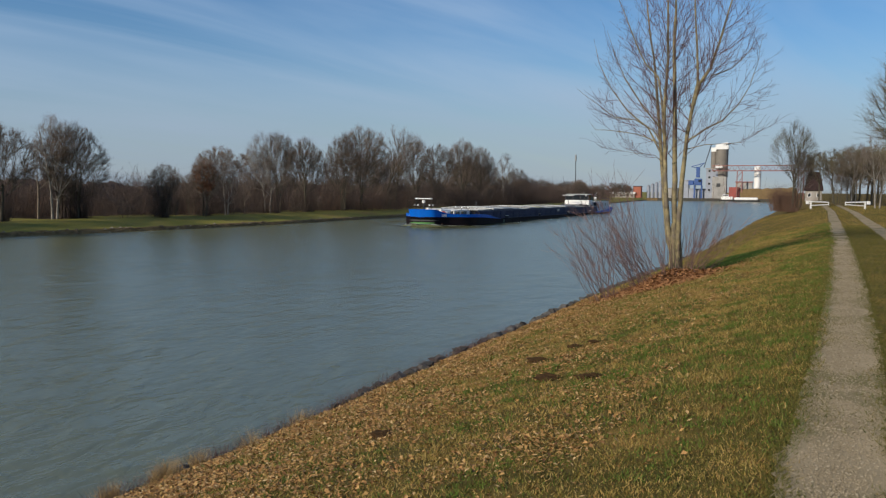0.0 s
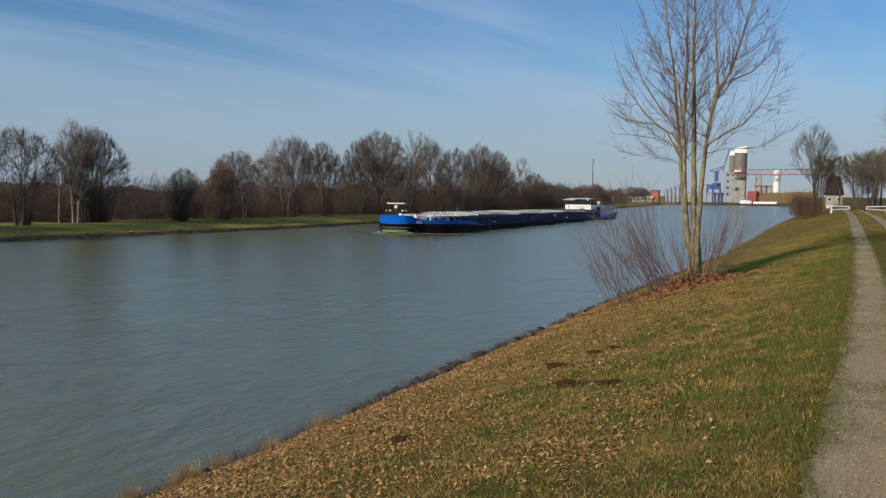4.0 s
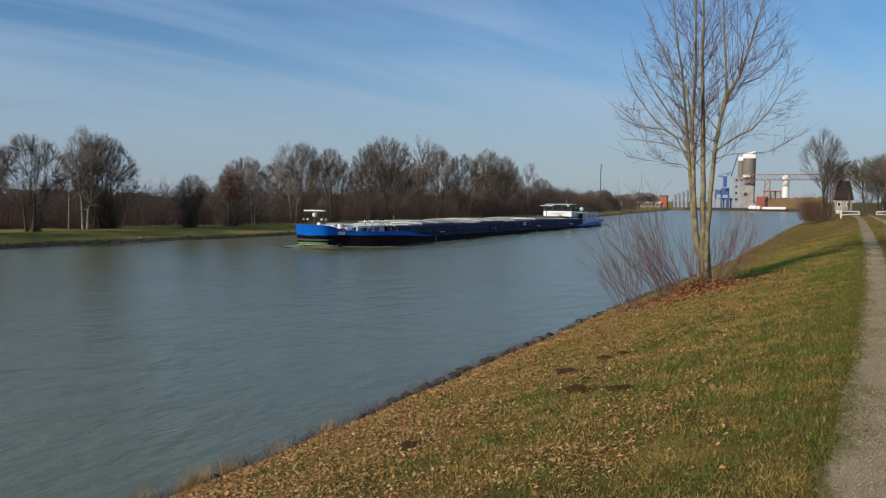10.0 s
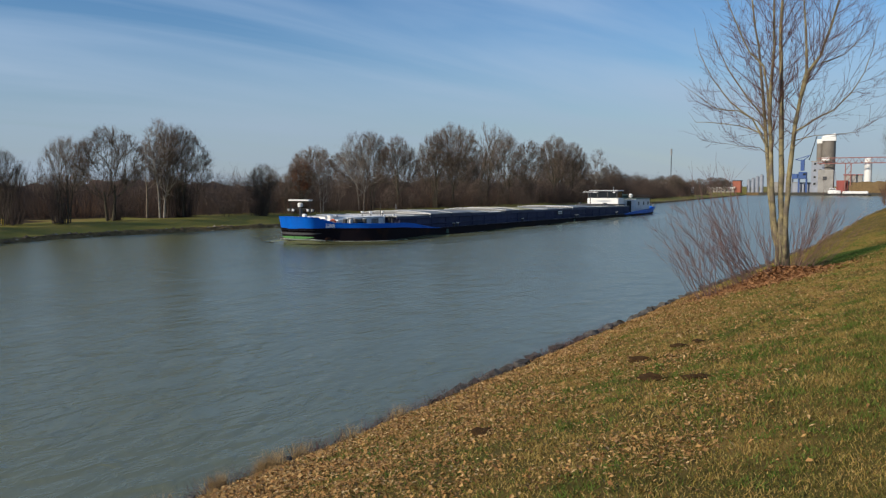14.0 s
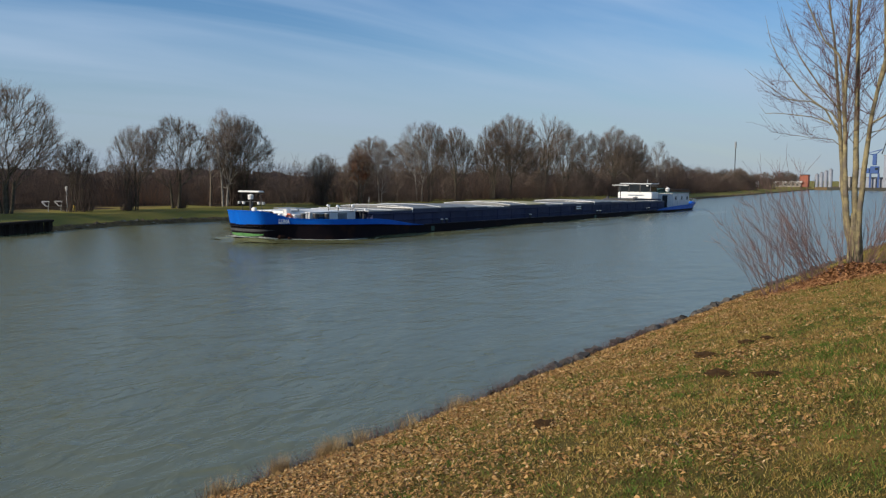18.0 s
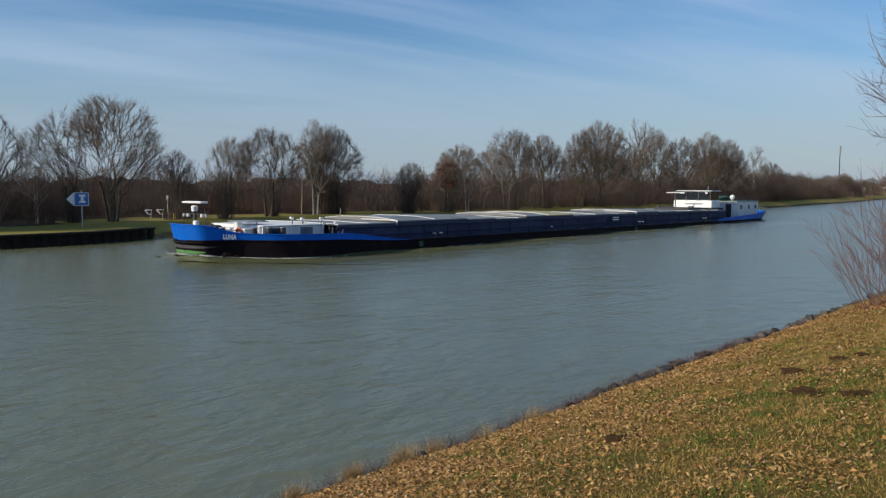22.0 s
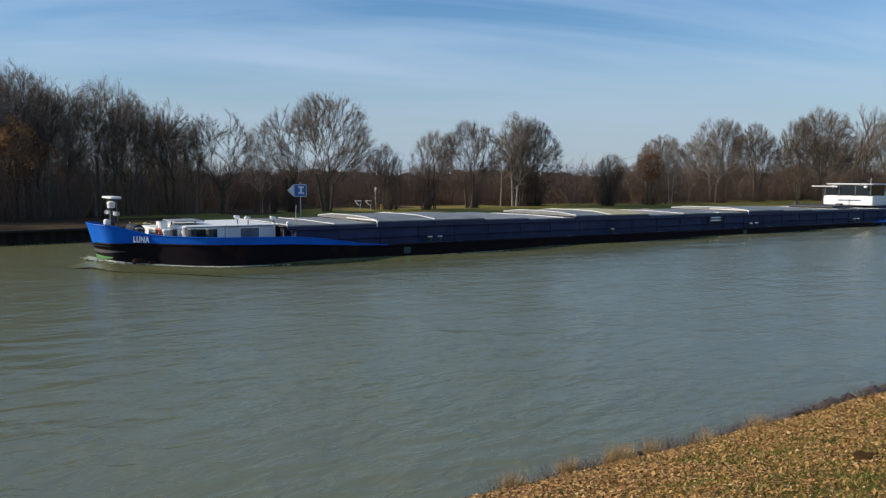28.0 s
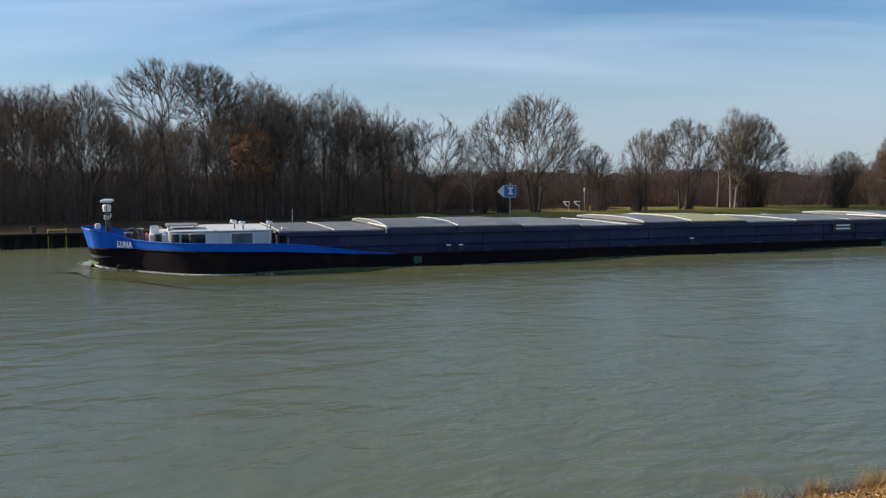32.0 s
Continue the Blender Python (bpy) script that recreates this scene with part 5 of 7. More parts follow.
        part("end_frame", Build().tube([(x, a + 0.05, z + 0.02) for x, z in sec[:5]], 0.028, 5), M_CABIN, cov)
    part("hatch_beam", Build().box((2.0, 13.95, 1.96), (3.6, 0.12, 0.05)).box((3.74, 13.95, 1.80), (0.07, 0.12, 0.36)), M_WHITE, g)
    part("hatch_beam", Build().box((2.0, 46.6, 1.96), (3.6, 0.12, 0.05)).box((3.74, 46.6, 1.80), (0.07, 0.12, 0.36)), M_WHITE, g)
    part("hatch_crane_rail", Build().box((1.3, 60.6, 2.02), (4.2, 3.4, 0.20), bevel=0.05).box((-0.4, 59.4, 2.2), (0.3, 0.3, 0.3), bevel=0.04).box((2.4, 61.6, 2.18), (0.5, 0.5, 0.2), bevel=0.04), M_STEEL, g)
    # bollards on the side deck
    for s in (16.9, 17.55, 31.2, 46.0, 46.7, 60.5, 61.1):
        for side in (1, -1):
            bo = part("bollard", Build().cyl((side * 4.42, s, 0.66), 0.10, 0.34, 10), M_STEEL, g)
            part("bollard_cap", Build().cyl((side * 4.42, s, 1.0), 0.13, 0.05, 10), M_WHITE, bo)
    for s in (15.2, 44.8, 64.6):
        part("fender_pocket", Build().box((4.77, s, 0.38), (0.06, 0.42, 0.36), bevel=0.02), M_TARP, g, "dull green fender plate")
    for s in np.arange(19, 62, 4.2):
        part("scupper_light", Build().box((4.40, float(s), 0.69), (0.3, 0.22, 0.04)), M_GALV, g)
    # registration board: unreadable bars
    board = part("registration_board", Build().box((cx + 0.12, 42.5, 1.40), (0.02, 1.5, 0.5)), M_STEEL, g)
    for k in range(2):
        part("bar", Build().box((cx + 0.135, 42.5, 1.50 - 0.2 * k), (0.012, 1.1, 0.09)), M_LETTER, board)
    # fore cabin
    # sides in the shade grey, front in white: sun and shade by colour
    cab = part("fore_cabin", Build().box((0, 6.25, 1.37), (5.3, 4.5, 0.88), bevel=0.07), M_CABIN, g, "fore cabin greyed for its shaded sides, with two windows")
    part("cabin_front", Build().box((0, 3.93, 1.38), (4.9, 0.16, 0.90), bevel=0.05), M_WHITE, g, "white cabin front, left bright as the sunlit face")
    part("side_panel", Build().box((2.655, 4.9, 1.37), (0.02, 1.9, 0.82)), M_WHITE, cab, "whiter forward side panel")
    # roof whitened to read as part of the sunlit front
    part("cabin_roof", Build().box((0, 6.25, 1.83), (5.5, 4.7, 0.05), bevel=0.025), M_WHITE, cab)
    for s, wd in ((4.95, 1.2), (7.15, 1.1)):
        fr = part("window_frame", Build().box((2.67, s, 1.46), (0.05, wd, 0.58), bevel=0.015), M_WHITE, cab)
        part("pane", Build().box((2.70, s, 1.46), (0.02, wd - 0.14, 0.48)), M_GLASS if s < 6 else M_CABINPANE, fr)
    part("door_post", Build().box((2.68, 5.95, 1.42), (0.05, 0.09, 0.94)), M_WHITE, cab)
    part("corner_post", Build().box((2.68, 8.45, 1.44), (0.08, 0.10, 0.98)), M_WHITE, cab)
    # box added to widen the bright, sunlit area of the cabin front
    part("cabin_step", Build().box((0, 3.45, 1.33), (4.4, 0.9, 0.74), bevel=0.05), M_WHITE, g, "added white box that carries the sunlit cabin front forward")
    part("white_locker", Build().box((1.2, 3.25, 1.62), (0.4, 0.4, 0.9), bevel=0.05), M_WHITE, g)
    part("roof_rack", Build().box((0.4, 4.5, 2.04), (2.2, 1.5, 0.06), bevel=0.02).box((0.4, 3.9, 1.94), (0.06, 0.06, 0.22)).box((0.4, 5.1, 1.94), (0.06, 0.06, 0.22)), M_GALV, g)
    # life ring
    ring = Build()
    pts = [(1.75 + 0.25 * math.cos(a), 2.92, 1.45 + 0.25 * math.sin(a)) for a in np.linspace(0, 2 * math.pi, 17)]
    ring.tube(pts, 0.075, 8, caps=False)
    part("life_ring", ring, M_ORANGE, g, "orange lifebuoy")
    # deck gear forward
    for x, s in ((2.6, 3.4), (3.0, 4.15), (3.35, 4.9), (1.3, 2.1), (-1.7, 2.5), (-2.5, 3.4)):
        bo = part("bitt", Build().cyl((x, s, 0.93), 0.17, 0.80, 12), M_STEEL, g)
        part("bitt_cap", Build().cyl((x, s, 1.73), 0.20, 0.05, 12), M_GALV, bo)
    winch = part("anchor_winch", Build().box((0.0, 2.2, 1.25), (1.9, 0.7, 0.5), bevel=0.08), M_STEEL, g)
    part("winch_drum", Build().tube([(-0.8, 2.2, 1.62), (0.8, 2.2, 1.62)], 0.28, 14), M_STEEL, winch)
    # bow mast with radar bar, dome and lamps
    mast = part("bow_mast", Build().tube([(0, 1.15, 0.9), (0, 1.15, 2.6)], 0.11, 8), M_STEEL, g)
    part("radar_bar", Build().box((0, 1.15, 3.22), (2.1, 0.5, 0.12), bevel=0.04), M_WHITE, mast)
    part("radar_dome", Build().cyl((0, 1.12, 2.70), 0.17, 0.26, 14, 0.20).ball((0, 1.12, 2.96), 0.20, 6, 14, 0.45), M_WHITE, mast)
    part("lamp_arm", Build().tube([(-1.25, 1.15, 2.55), (1.25, 1.15, 2.55)], 0.03, 6), M_STEEL, mast)
    for x in (-1.2, -0.75, 0.75, 1.2):
        part("mast_lamp", Build().cyl((x, 1.15, 2.38), 0.10, 0.17, 10), M_WHITE if abs(x) < 1 else M_GALV, mast)
    part("mast_stay", Build().tube([(-0.95, 1.15, 3.2), (-1.0, 1.3, 0.95)], 0.022, 5), M_STEEL, mast)
    part("mast_stay", Build().tube([(0.95, 1.15, 3.2), (1.0, 1.3, 0.95)], 0.022, 5), M_STEEL, mast)
    part("spotlight", Build().box((0.75, 0.75, 2.05), (0.35, 0.25, 0.28), bevel=0.05), M_WHITE, g)
    for s, z, x in ((6.9, 2.20, 1.6), (7.25, 2.16, 2.2), (8.5, 2.16, 2.5), (9.1, 1.90, 3.2)):
        lm = part("deck_lamp", Build().box((x, s, z), (0.16, 0.22, 0.17), bevel=0.04).ball((x + 0.03, s - 0.12, z + 0.03), 0.09, 6, 10), M_WHITE, g)
        part("lamp_stalk", Build().tube([(x, s, 1.7), (x, s, z)], 0.03, 6), M_STEEL, lm)
    part("whip_aerial", Build().tube([(2.4, 8.35, 1.8), (2.4, 8.35, 2.9)], 0.018, 5), M_STEEL, g)
    part("flagstaff", Build().tube([(3.2, 9.4, 1.2), (3.2, 9.45, 2.85)], 0.022, 5), M_GALV, g)
    for x in (3.0, 3.3):
        part("vent_pipe", Build().tube([(x, 8.75, 0.9), (x, 8.75, 1.65), (x + 0.1, 8.6, 1.8)], 0.09, 8), M_STEEL, g)
    part("anchor", Build().box((-1.55, 0.85, 0.22), (0.36, 0.3, 0.34), bevel=0.08).box((-1.7, 0.8, 0.10), (0.4, 0.2, 0.14), bevel=0.04), M_STEEL, g)
    part("near_anchor", Build().box((half_beam(1.7, 0.2) + 0.08, 1.9, 0.24), (0.22, 0.7, 0.30), bevel=0.1).box((half_beam(2.2, 0.1) + 0.10, 2.4, 0.15), (0.2, 0.35, 0.16), bevel=0.05), M_ANCHOR, g, "rust-brown stowed anchor")
    # the name, both bows
    for side in (1, -1):
        s0 = 1.64
        s1 = s0 + 0.8
        p0, p1 = Vector((side * (half_beam(s0, 0.8) + 0.05), s0, 1.165)), Vector((side * (half_beam(s1, 0.8) + 0.05), s1, 1.125))
        if side < 0:
            p0, p1 = p1, p0
        xa = (p1 - p0).normalized()
        za = xa.cross(Vector((0, 0, 1))).normalized()
        ya = za.cross(xa)
        m = Matrix((xa, ya, za)).transposed().to_4x4()
        m.translation = p0 + za * 0.03
        lettering("LUNA", 0.37, m @ Matrix.Diagonal((0.70, 1, 1, 1)), g, M_LETTER)
    # wheelhouse
    wf, wb, ww = 67.1, 69.5, 2.3
    wh = part("wheelhouse", Build().box((0.05, (wf + wb) / 2, 2.43), (2 * ww + 0.2, wb - wf, 0.90), bevel=0.08), M_WHITE, g, "white wheelhouse with wide dark windows")
    part("house_base", Build().box((0, 69.9, 1.3), (4.2, 3.0, 1.3), bevel=0.06), M_COAM, g)
    part("roof", Build().box((0.2, (wf + wb) / 2, 3.98), (2 * ww - 0.1, wb - wf + 0.2, 0.12), bevel=0.05), M_CABIN, wh)
    for x in (-ww + 0.1, -ww * 0.34, ww * 0.34, ww - 0.1):
        for s in (wf + 0.08, wb - 0.08):
            part("pillar", Build().box((x, s, 3.40), (0.12, 0.12, 1.1)), M_STEEL, wh)
    for k in range(3):
        x = (-0.66 + 0.66 * k) * ww
        part("pane", Build().box((x, wf + 0.08, 3.40), (ww * 0.60, 0.03, 0.92)), M_GLASS, wh)
        part("pane", Build().box((x, wb - 0.08, 3.40), (ww * 0.60, 0.03, 0.92)), M_GLASS, wh)
    for side in (1, -1):
        part("pane", Build().box((side * (ww - 0.06), (wf + wb) / 2, 3.40), (0.03, wb - wf - 0.4, 0.92)), M_GLASS, wh)
    part("visor_lamp", Build().box((-1.1, wf - 0.3, 3.74), (0.6, 0.2, 0.18), bevel=0.05), M_WHITE, wh)
    part("visor_lamp", Build().box((1.9, wf - 0.3, 3.74), (0.3, 0.2, 0.2), bevel=0.05), M_WHITE, wh)
    rm = part("radar_mast", Build().tube([(-0.9, 64.6, 1.7), (-0.9, 64.6, 3.70)], 0.06, 8), M_STEEL, g)
    part("radar_bar", Build().box((-0.9, 64.6, 3.77), (2.3, 0.15, 0.10), bevel=0.04), M_WHITE, rm)
    am = part("signal_mast", Build().tube([(0.6, 69.9, 2.5), (0.6, 70.2, 4.55)], 0.05, 6), M_GALV, g)
    part("yard", Build().tube([(-0.5, 70.1, 3.85), (1.7, 70.1, 3.95)], 0.03, 6), M_GALV, am)
    # after deckhouse
    # shaded walls take the grey paint, the sunlit front the white
    dh = part("deckhouse", Build().box((0, 75.5, 1.74), (7.0, 6.6, 2.08), bevel=0.08), M_CABIN, g, "after deckhouse greyed for its shaded sides, with small windows")
    part("front_panel", Build().box((0, 72.17, 1.76), (6.8, 0.04, 1.90)), M_WHITE, dh, "front bulkhead painted whiter as the sunlit face")
    part("roof_plate", Build().box((0, 75.6, 2.80), (7.2, 7.2, 0.06), bevel=0.02), M_TARP, dh)
    for s in (73.2, 75.6, 77.8):
        fr = part("window_frame", Build().box((3.52, s, 2.05), (0.05, 0.55, 0.62), bevel=0.02), M_CABIN, dh)
        part("pane", Build().box((3.55, s, 2.05), (0.02, 0.5, 0.5)), M_GLASS, fr)
    part("door", Build().box((3.52, 74.4, 1.75), (0.05, 0.75, 1.6), bevel=0.02), M_CABIN, dh)
    # solid dark slab in place of the shade about the door
    part("front_door", Build().box((2.38, 72.14, 1.6), (0.7, 0.05, 1.7), bevel=0.02), M_STEEL, dh, "dark door slab that stands in for the shaded gap")
    tender = part("tender", Build().loft([[(x * k, 74.4 + s, 2.83 + z * k) for x, z in ((-0.8, 0.55), (-0.5, 0.05), (0.5, 0.05), (0.8, 0.55))] for s, k in ((0, 0.25), (0.8, 0.85), (2.2, 1.0), (3.8, 0.9))], caps=True), M_TARP, g, "green tender under its cover")
    part("satellite_dome", Build().ball((1.6, 75.2, 3.20), 0.32, 8, 14).cyl((1.6, 75.2, 2.82), 0.14, 0.2, 10), M_WHITE, g, "white satellite dome")
    for s in np.arange(72.3, 79.0, 1.3):
        part("roof_rail_post", Build().tube([(3.4, float(s), 2.8), (3.4, float(s), 3.25)], 0.025, 5), M_STEEL, dh)
    part("roof_rail", Build().tube([(-3.4, 72.3, 3.25), (3.4, 72.3, 3.25), (3.4, 78.9, 3.25)], 0.025, 5), M_STEEL, dh)
    part("funnel", Build().cyl((-1.6, 72.9, 2.80), 0.2, 0.6, 12), M_STEEL, g)
    for s in np.arange(80.1, 82.6, 0.6):
        for side in (1, -1):
            part("rail_post", Build().tube([(side * (half_beam(float(s), 1) - 0.08), float(s), 0.66), (side * (half_beam(float(s), 1) - 0.08), float(s), 1.85)], 0.02, 5), M_GALV, g)
    part("stern_rail", Build().tube([(side_x, s, 1.85) for side_x, s in ((4.0, 80.1), (3.1, 81.8), (1.5, 82.7), (-1.5, 82.7), (-3.1, 81.8), (-4.0, 80.1))], 0.022, 5), M_GALV, g)
    part("stern_pole", Build().tube([(0, 82.3, 1.2), (0, 82.6, 2.6)], 0.025, 6), M_GALV, g)
    return g


def drawn_to(ob, k):
    """Brings a thing's parts to k times the size they are drawn at."""
    for child in ob.children:
        child.matrix_basis = Matrix.Scale(k, 4) @ child.matrix_basis


barge = make_barge()
drawn_to(barge, SHIP_SIZE)


def bow_wave():
    """Broken white water along the stem and the near bow."""
    rnd = np.random.default_rng(6)
    t = thing("bow_wave", "thin line of white foam pushed up along the moving hull", "foam", kind="stuff")
    cs = []

    def mound(s, d):
        """Water pushed up before the blunt bow, s along the hull and d off its side."""
        rise = math.exp(-max(s, 0.0) / 2.3) if s > 0 else max(0.0, 1 + s / 1.3) ** 2 * (3 - 2 * max(0.0, 1 + s / 1.3))
        return 0.29 * rise * math.exp(-(d / 1.3) ** 2)

    for side in (1, -1):
        for _ in range(6500):
            s = 0.02 + abs(rnd.normal(0, 1)) * 3.6
            lift = 0.09 * math.exp(-s * 0.5)
            cs.append((side * (half_beam(s, 0.0) + 0.01 + abs(rnd.normal(0, 0.05 + 0.012 * s))), hull_y(s, 0.0), 0.012 + mound(s, 0.05) + lift * rnd.random()))
    for _ in range(2600):
        s = rnd.uniform(6, 66)
        cs.append((half_beam(s, 0.0) + 0.02 + abs(rnd.normal(0, 0.07)), s, 0.010 + 0.012 * rnd.random()))
    for _ in range(500):
        cs.append((rnd.normal(0, 0.6), 0.45 - abs(rnd.normal(0, 0.22)), 0.30 + 0.04 * rnd.random()))
    c = np.array(cs)
    n = len(c)
    r = rnd.uniform(0.008, 0.030, n)
    d = np.array([(1, 0, 0), (0, 1, 0), (-1, 0, 0), (0, -1, 0), (0, 0, 0.5), (0, 0, -0.5)], float)
    v = (c[:, None] + d[None] * r[:, None, None] * (1, 3.0, 0.8)).reshape(-1, 3)
    i = np.arange(n)[:, None] * 6
    f = np.concatenate([i + q for q in ([0, 1, 4], [1, 2, 4], [2, 3, 4], [3, 0, 4], [1, 0, 5], [2, 1, 5], [3, 2, 5], [0, 3, 5])])
    part("foam", np_mesh("foam", v, f, M_FOAM), M_FOAM, t)
    # low swell that leaves the near and far side of the hull
    for side in (1, -1):
        ss, ds = np.concatenate([np.arange(-1.3, 1.1, 0.15), np.arange(1.2, 78, 0.6)]), np.linspace(0.0, 6.0, 46)
        sv = []
        for s in ss:
            hb = max(0.0, half_beam(max(0.0, float(s)), 0.1) - 0.02) if s > 0 else 0.0
            for d in ds * min(1.0, max(0.16, (s + 2.4) / 9.0)):
                grow_in = max(0.0, min(1.0, (s - 1.2) / 3.0)) * min(1.0, (78 - s) / 8.0)
                crest = 0.085 * math.sin(2.6 * d - 0.42 * s) * math.exp(-d / 2.2) + 0.03 * math.exp(-(d / 0.5) ** 2)
                edge = min(1.0, (6.0 - d) / 2.2)
                sv.append((side * (hb + d), float(s), 0.004 + mound(float(s) - 0.3, d) + max(0.0, (crest + 0.03) * grow_in * edge)))
        m = len(ds)
        q = np.array([[r * m + c, r * m + c + 1, (r + 1) * m + c + 1, (r + 1) * m + c] for r in range(len(ss) - 1) for c in range(m - 1)])
        part("swell", np_mesh("swell", sv, q if side == -1 else q[:, ::-1], M_SLICK, True), M_SLICK, t, "low smooth swell beside the hull")
    return t


wave = bow_wave()
drawn_to(wave, SHIP_SIZE)


# ---------------------------------------------------------------- quay, sign, lantern on the far bank
def make_quay():
    q = tagged(thing("quay_wall", "", ""), "dark steel sheet-pile quay wall with a capping beam", "quay", kind="structure")
    ys = np.arange(-46, QUAY_END, 0.9)
    prof = ((0.0, 0.0), (0.22, 0.0), (0.36, 0.15), (0.68, 0.15), (0.82, 0.0))
    mesh = None
    for k, y in enumerate(ys):
        if mesh is None:
            b = Build()
            rows = [(-0.13 + off, dy) for dy, off in prof] + [(-0.13, 0.9)]
            b.loft([[(x, dy, z) for x, dy in rows] for z in (-1.4, 0.74)], closed=False)
            mesh = b.mesh("sheet_pile", M_PILE)
        ob = part("sheet_pile", mesh, M_PILE, q)
        turn = math.atan2(float(far_x(y) - far_x(y + 0.9)), 0.9)
        ob.matrix_basis = pose(float(far_x(y)) - 0.1, float(y), 0, 0, 0, math.degrees(turn))
    cap = Build()
    cap.loft([[(float(far_x(y)) + a, y, z) for a, z in ((-0.5, 0.72), (0.22, 0.72), (0.22, 0.87), (-0.5, 0.87))] for y in (-46, 0, 27.2, 32.9)], caps=True)
    part("capping_beam", cap, M_PILE, q)
    for y in (-4.6, 14.6):
        lad = part("ladder", Build().tube([(-54.5, y - 0.5, 0.0), (-54.5, y - 0.5, 1.02), (-54.9, y - 0.5, 1.12)], 0.025, 6).tube([(-54.5, y + 0.5, 0.0), (-54.5, y + 0.5, 1.02), (-54.9, y + 0.5, 1.12)], 0.025, 6), M_SAFETY, q, "yellow quay ladder")
        part("rung", Build().tube([(-54.5, y - 0.5, 1.07), (-54.5, y + 0.5, 1.07)], 0.05, 6), M_SAFETY, lad)
    for y in np.arange(-30, 28, 12.0):
        part("mooring_bollard", Build().cyl((float(far_x(y)) - 0.9, float(y), 0.82), 0.16, 0.4, 12).cyl((float(far_x(y)) - 0.9, float(y), 1.20), 0.22, 0.08, 12), M_STEEL, q)


make_quay()


def waterway_sign():
    t = thing("waterway_sign", "blue waterway sign with a white arrow head on a pole", "sign", at=pose(-60.0, 28.95, 0.90, 0, 0, 62))
    part("pole", Build().cyl((0, 0, 0), 0.05, 2.81, 10), M_GALV, t)
    pan = part("panel", Build().box((0.0, -0.07, 2.13), (1.0, 0.05, 1.0), bevel=0.015), M_SIGNBLUE, t)
    part("panel_border", Build().box((0, -0.10, 2.61), (1.0, 0.012, 0.035)).box((0, -0.10, 1.65), (1.0, 0.012, 0.035)).box((0.48, -0.10, 2.13), (0.035, 0.012, 0.92)).box((-0.48, -0.10, 2.13), (0.035, 0.012, 0.92)), M_SIGNWHITE, pan)
    part("bollard_symbol", Build().box((0.05, -0.10, 2.40), (0.46, 0.014, 0.14)).box((0.05, -0.10, 2.16), (0.2, 0.014, 0.36)).box((0.05, -0.10, 1.92), (0.46, 0.014, 0.14)), M_SIGNWHITE, pan)
    part("arrow_head", Build().add([(-0.53, -0.10, 2.63), (-1.05, -0.10, 2.13), (-0.53, -0.10, 1.63), (-0.53, -0.04, 2.63), (-1.05, -0.04, 2.13), (-0.53, -0.04, 1.63)],
                                   [(0, 1, 2), (5, 4, 3), (0, 3, 4, 1), (1, 4, 5, 2), (2, 5, 3, 0)]), M_SIGNWHITE, t, "pale arrow-shaped side panel")


waterway_sign()


def lantern_post():
    t = thing("lantern_post", "slim pale post with a small lantern head", "post", at=pose(-66.0, 39.75, 0.94))
    part("pole", Build().cyl((0, 0, 0), 0.055, 1.95, 10), M_GALV, t)
    part("lantern", Build().cyl((0, 0, 1.85), 0.11, 0.28, 10, 0.09).ball((0, 0, 2.16), 0.10, 5, 10, 0.6), M_WHITE, t)
    for dx in (-1.45, -0.3):
        g = thing("mooring_sign", "low white open-framed bank marker on short posts", "marker", "bank markers", at=pose(-66.4, 39.5 + dx, 0.94, 0, 0, 60))
        part("frame", Build().tube([(-0.3, 0, 0.92), (0.28, 0, 0.92), (0.22, 0, 0.5), (0.0, 0, 0.55), (-0.3, 0, 0.92)], 0.055, 6), M_WHITE, g)
        part("leg", Build().cyl((0.2, 0, 0), 0.035, 0.6, 8), M_GALV, g)
    b = thing("yellow_marker", "short yellow marker post in the bank grass", "marker", at=pose(-66.0, 40.4, 0.94))
    part("stub", Build().box((0, 0, 0.25), (0.16, 0.16, 0.6), bevel=0.03), M_SAFETY, b)


lantern_post()


def bend_marker():
    x, y = -59.5, 275.0
    t = thing("channel_marker", "white post with two square boards at the canal bend", "marker", at=pose(x, y, float(far_z(x, y)), 0, 0, 12))
    part("pole", Build().cyl((0, 0, 0), 0.09, 3.0, 8), M_GALV, t)
    for z in (1.55, 2.6):
        b = part("board", Build().box((0, -0.12, z), (0.95, 0.06, 0.85), bevel=0.02), M_SIGNWHITE, t)
        part("centre", Build().box((0, -0.16, z), (0.45, 0.03, 0.4)), M_STEEL, b)


bend_marker()


# ---------------------------------------------------------------- the harbour at the end of the reach
HY = 399.0


def windows_row(parent, x0, x1, z, n, y, w, h):
    for k in range(n):
        x = x0 + (x1 - x0) * (k + 0.5) / n
        fr = part("window", Build().box((x, y - 0.06, z), (w, 0.12, h)), M_PALE, parent)
        part("pane", Build().box((x, y - 0.13, z), (w * 0.8, 0.04, h * 0.8)), M_GLASS, fr)


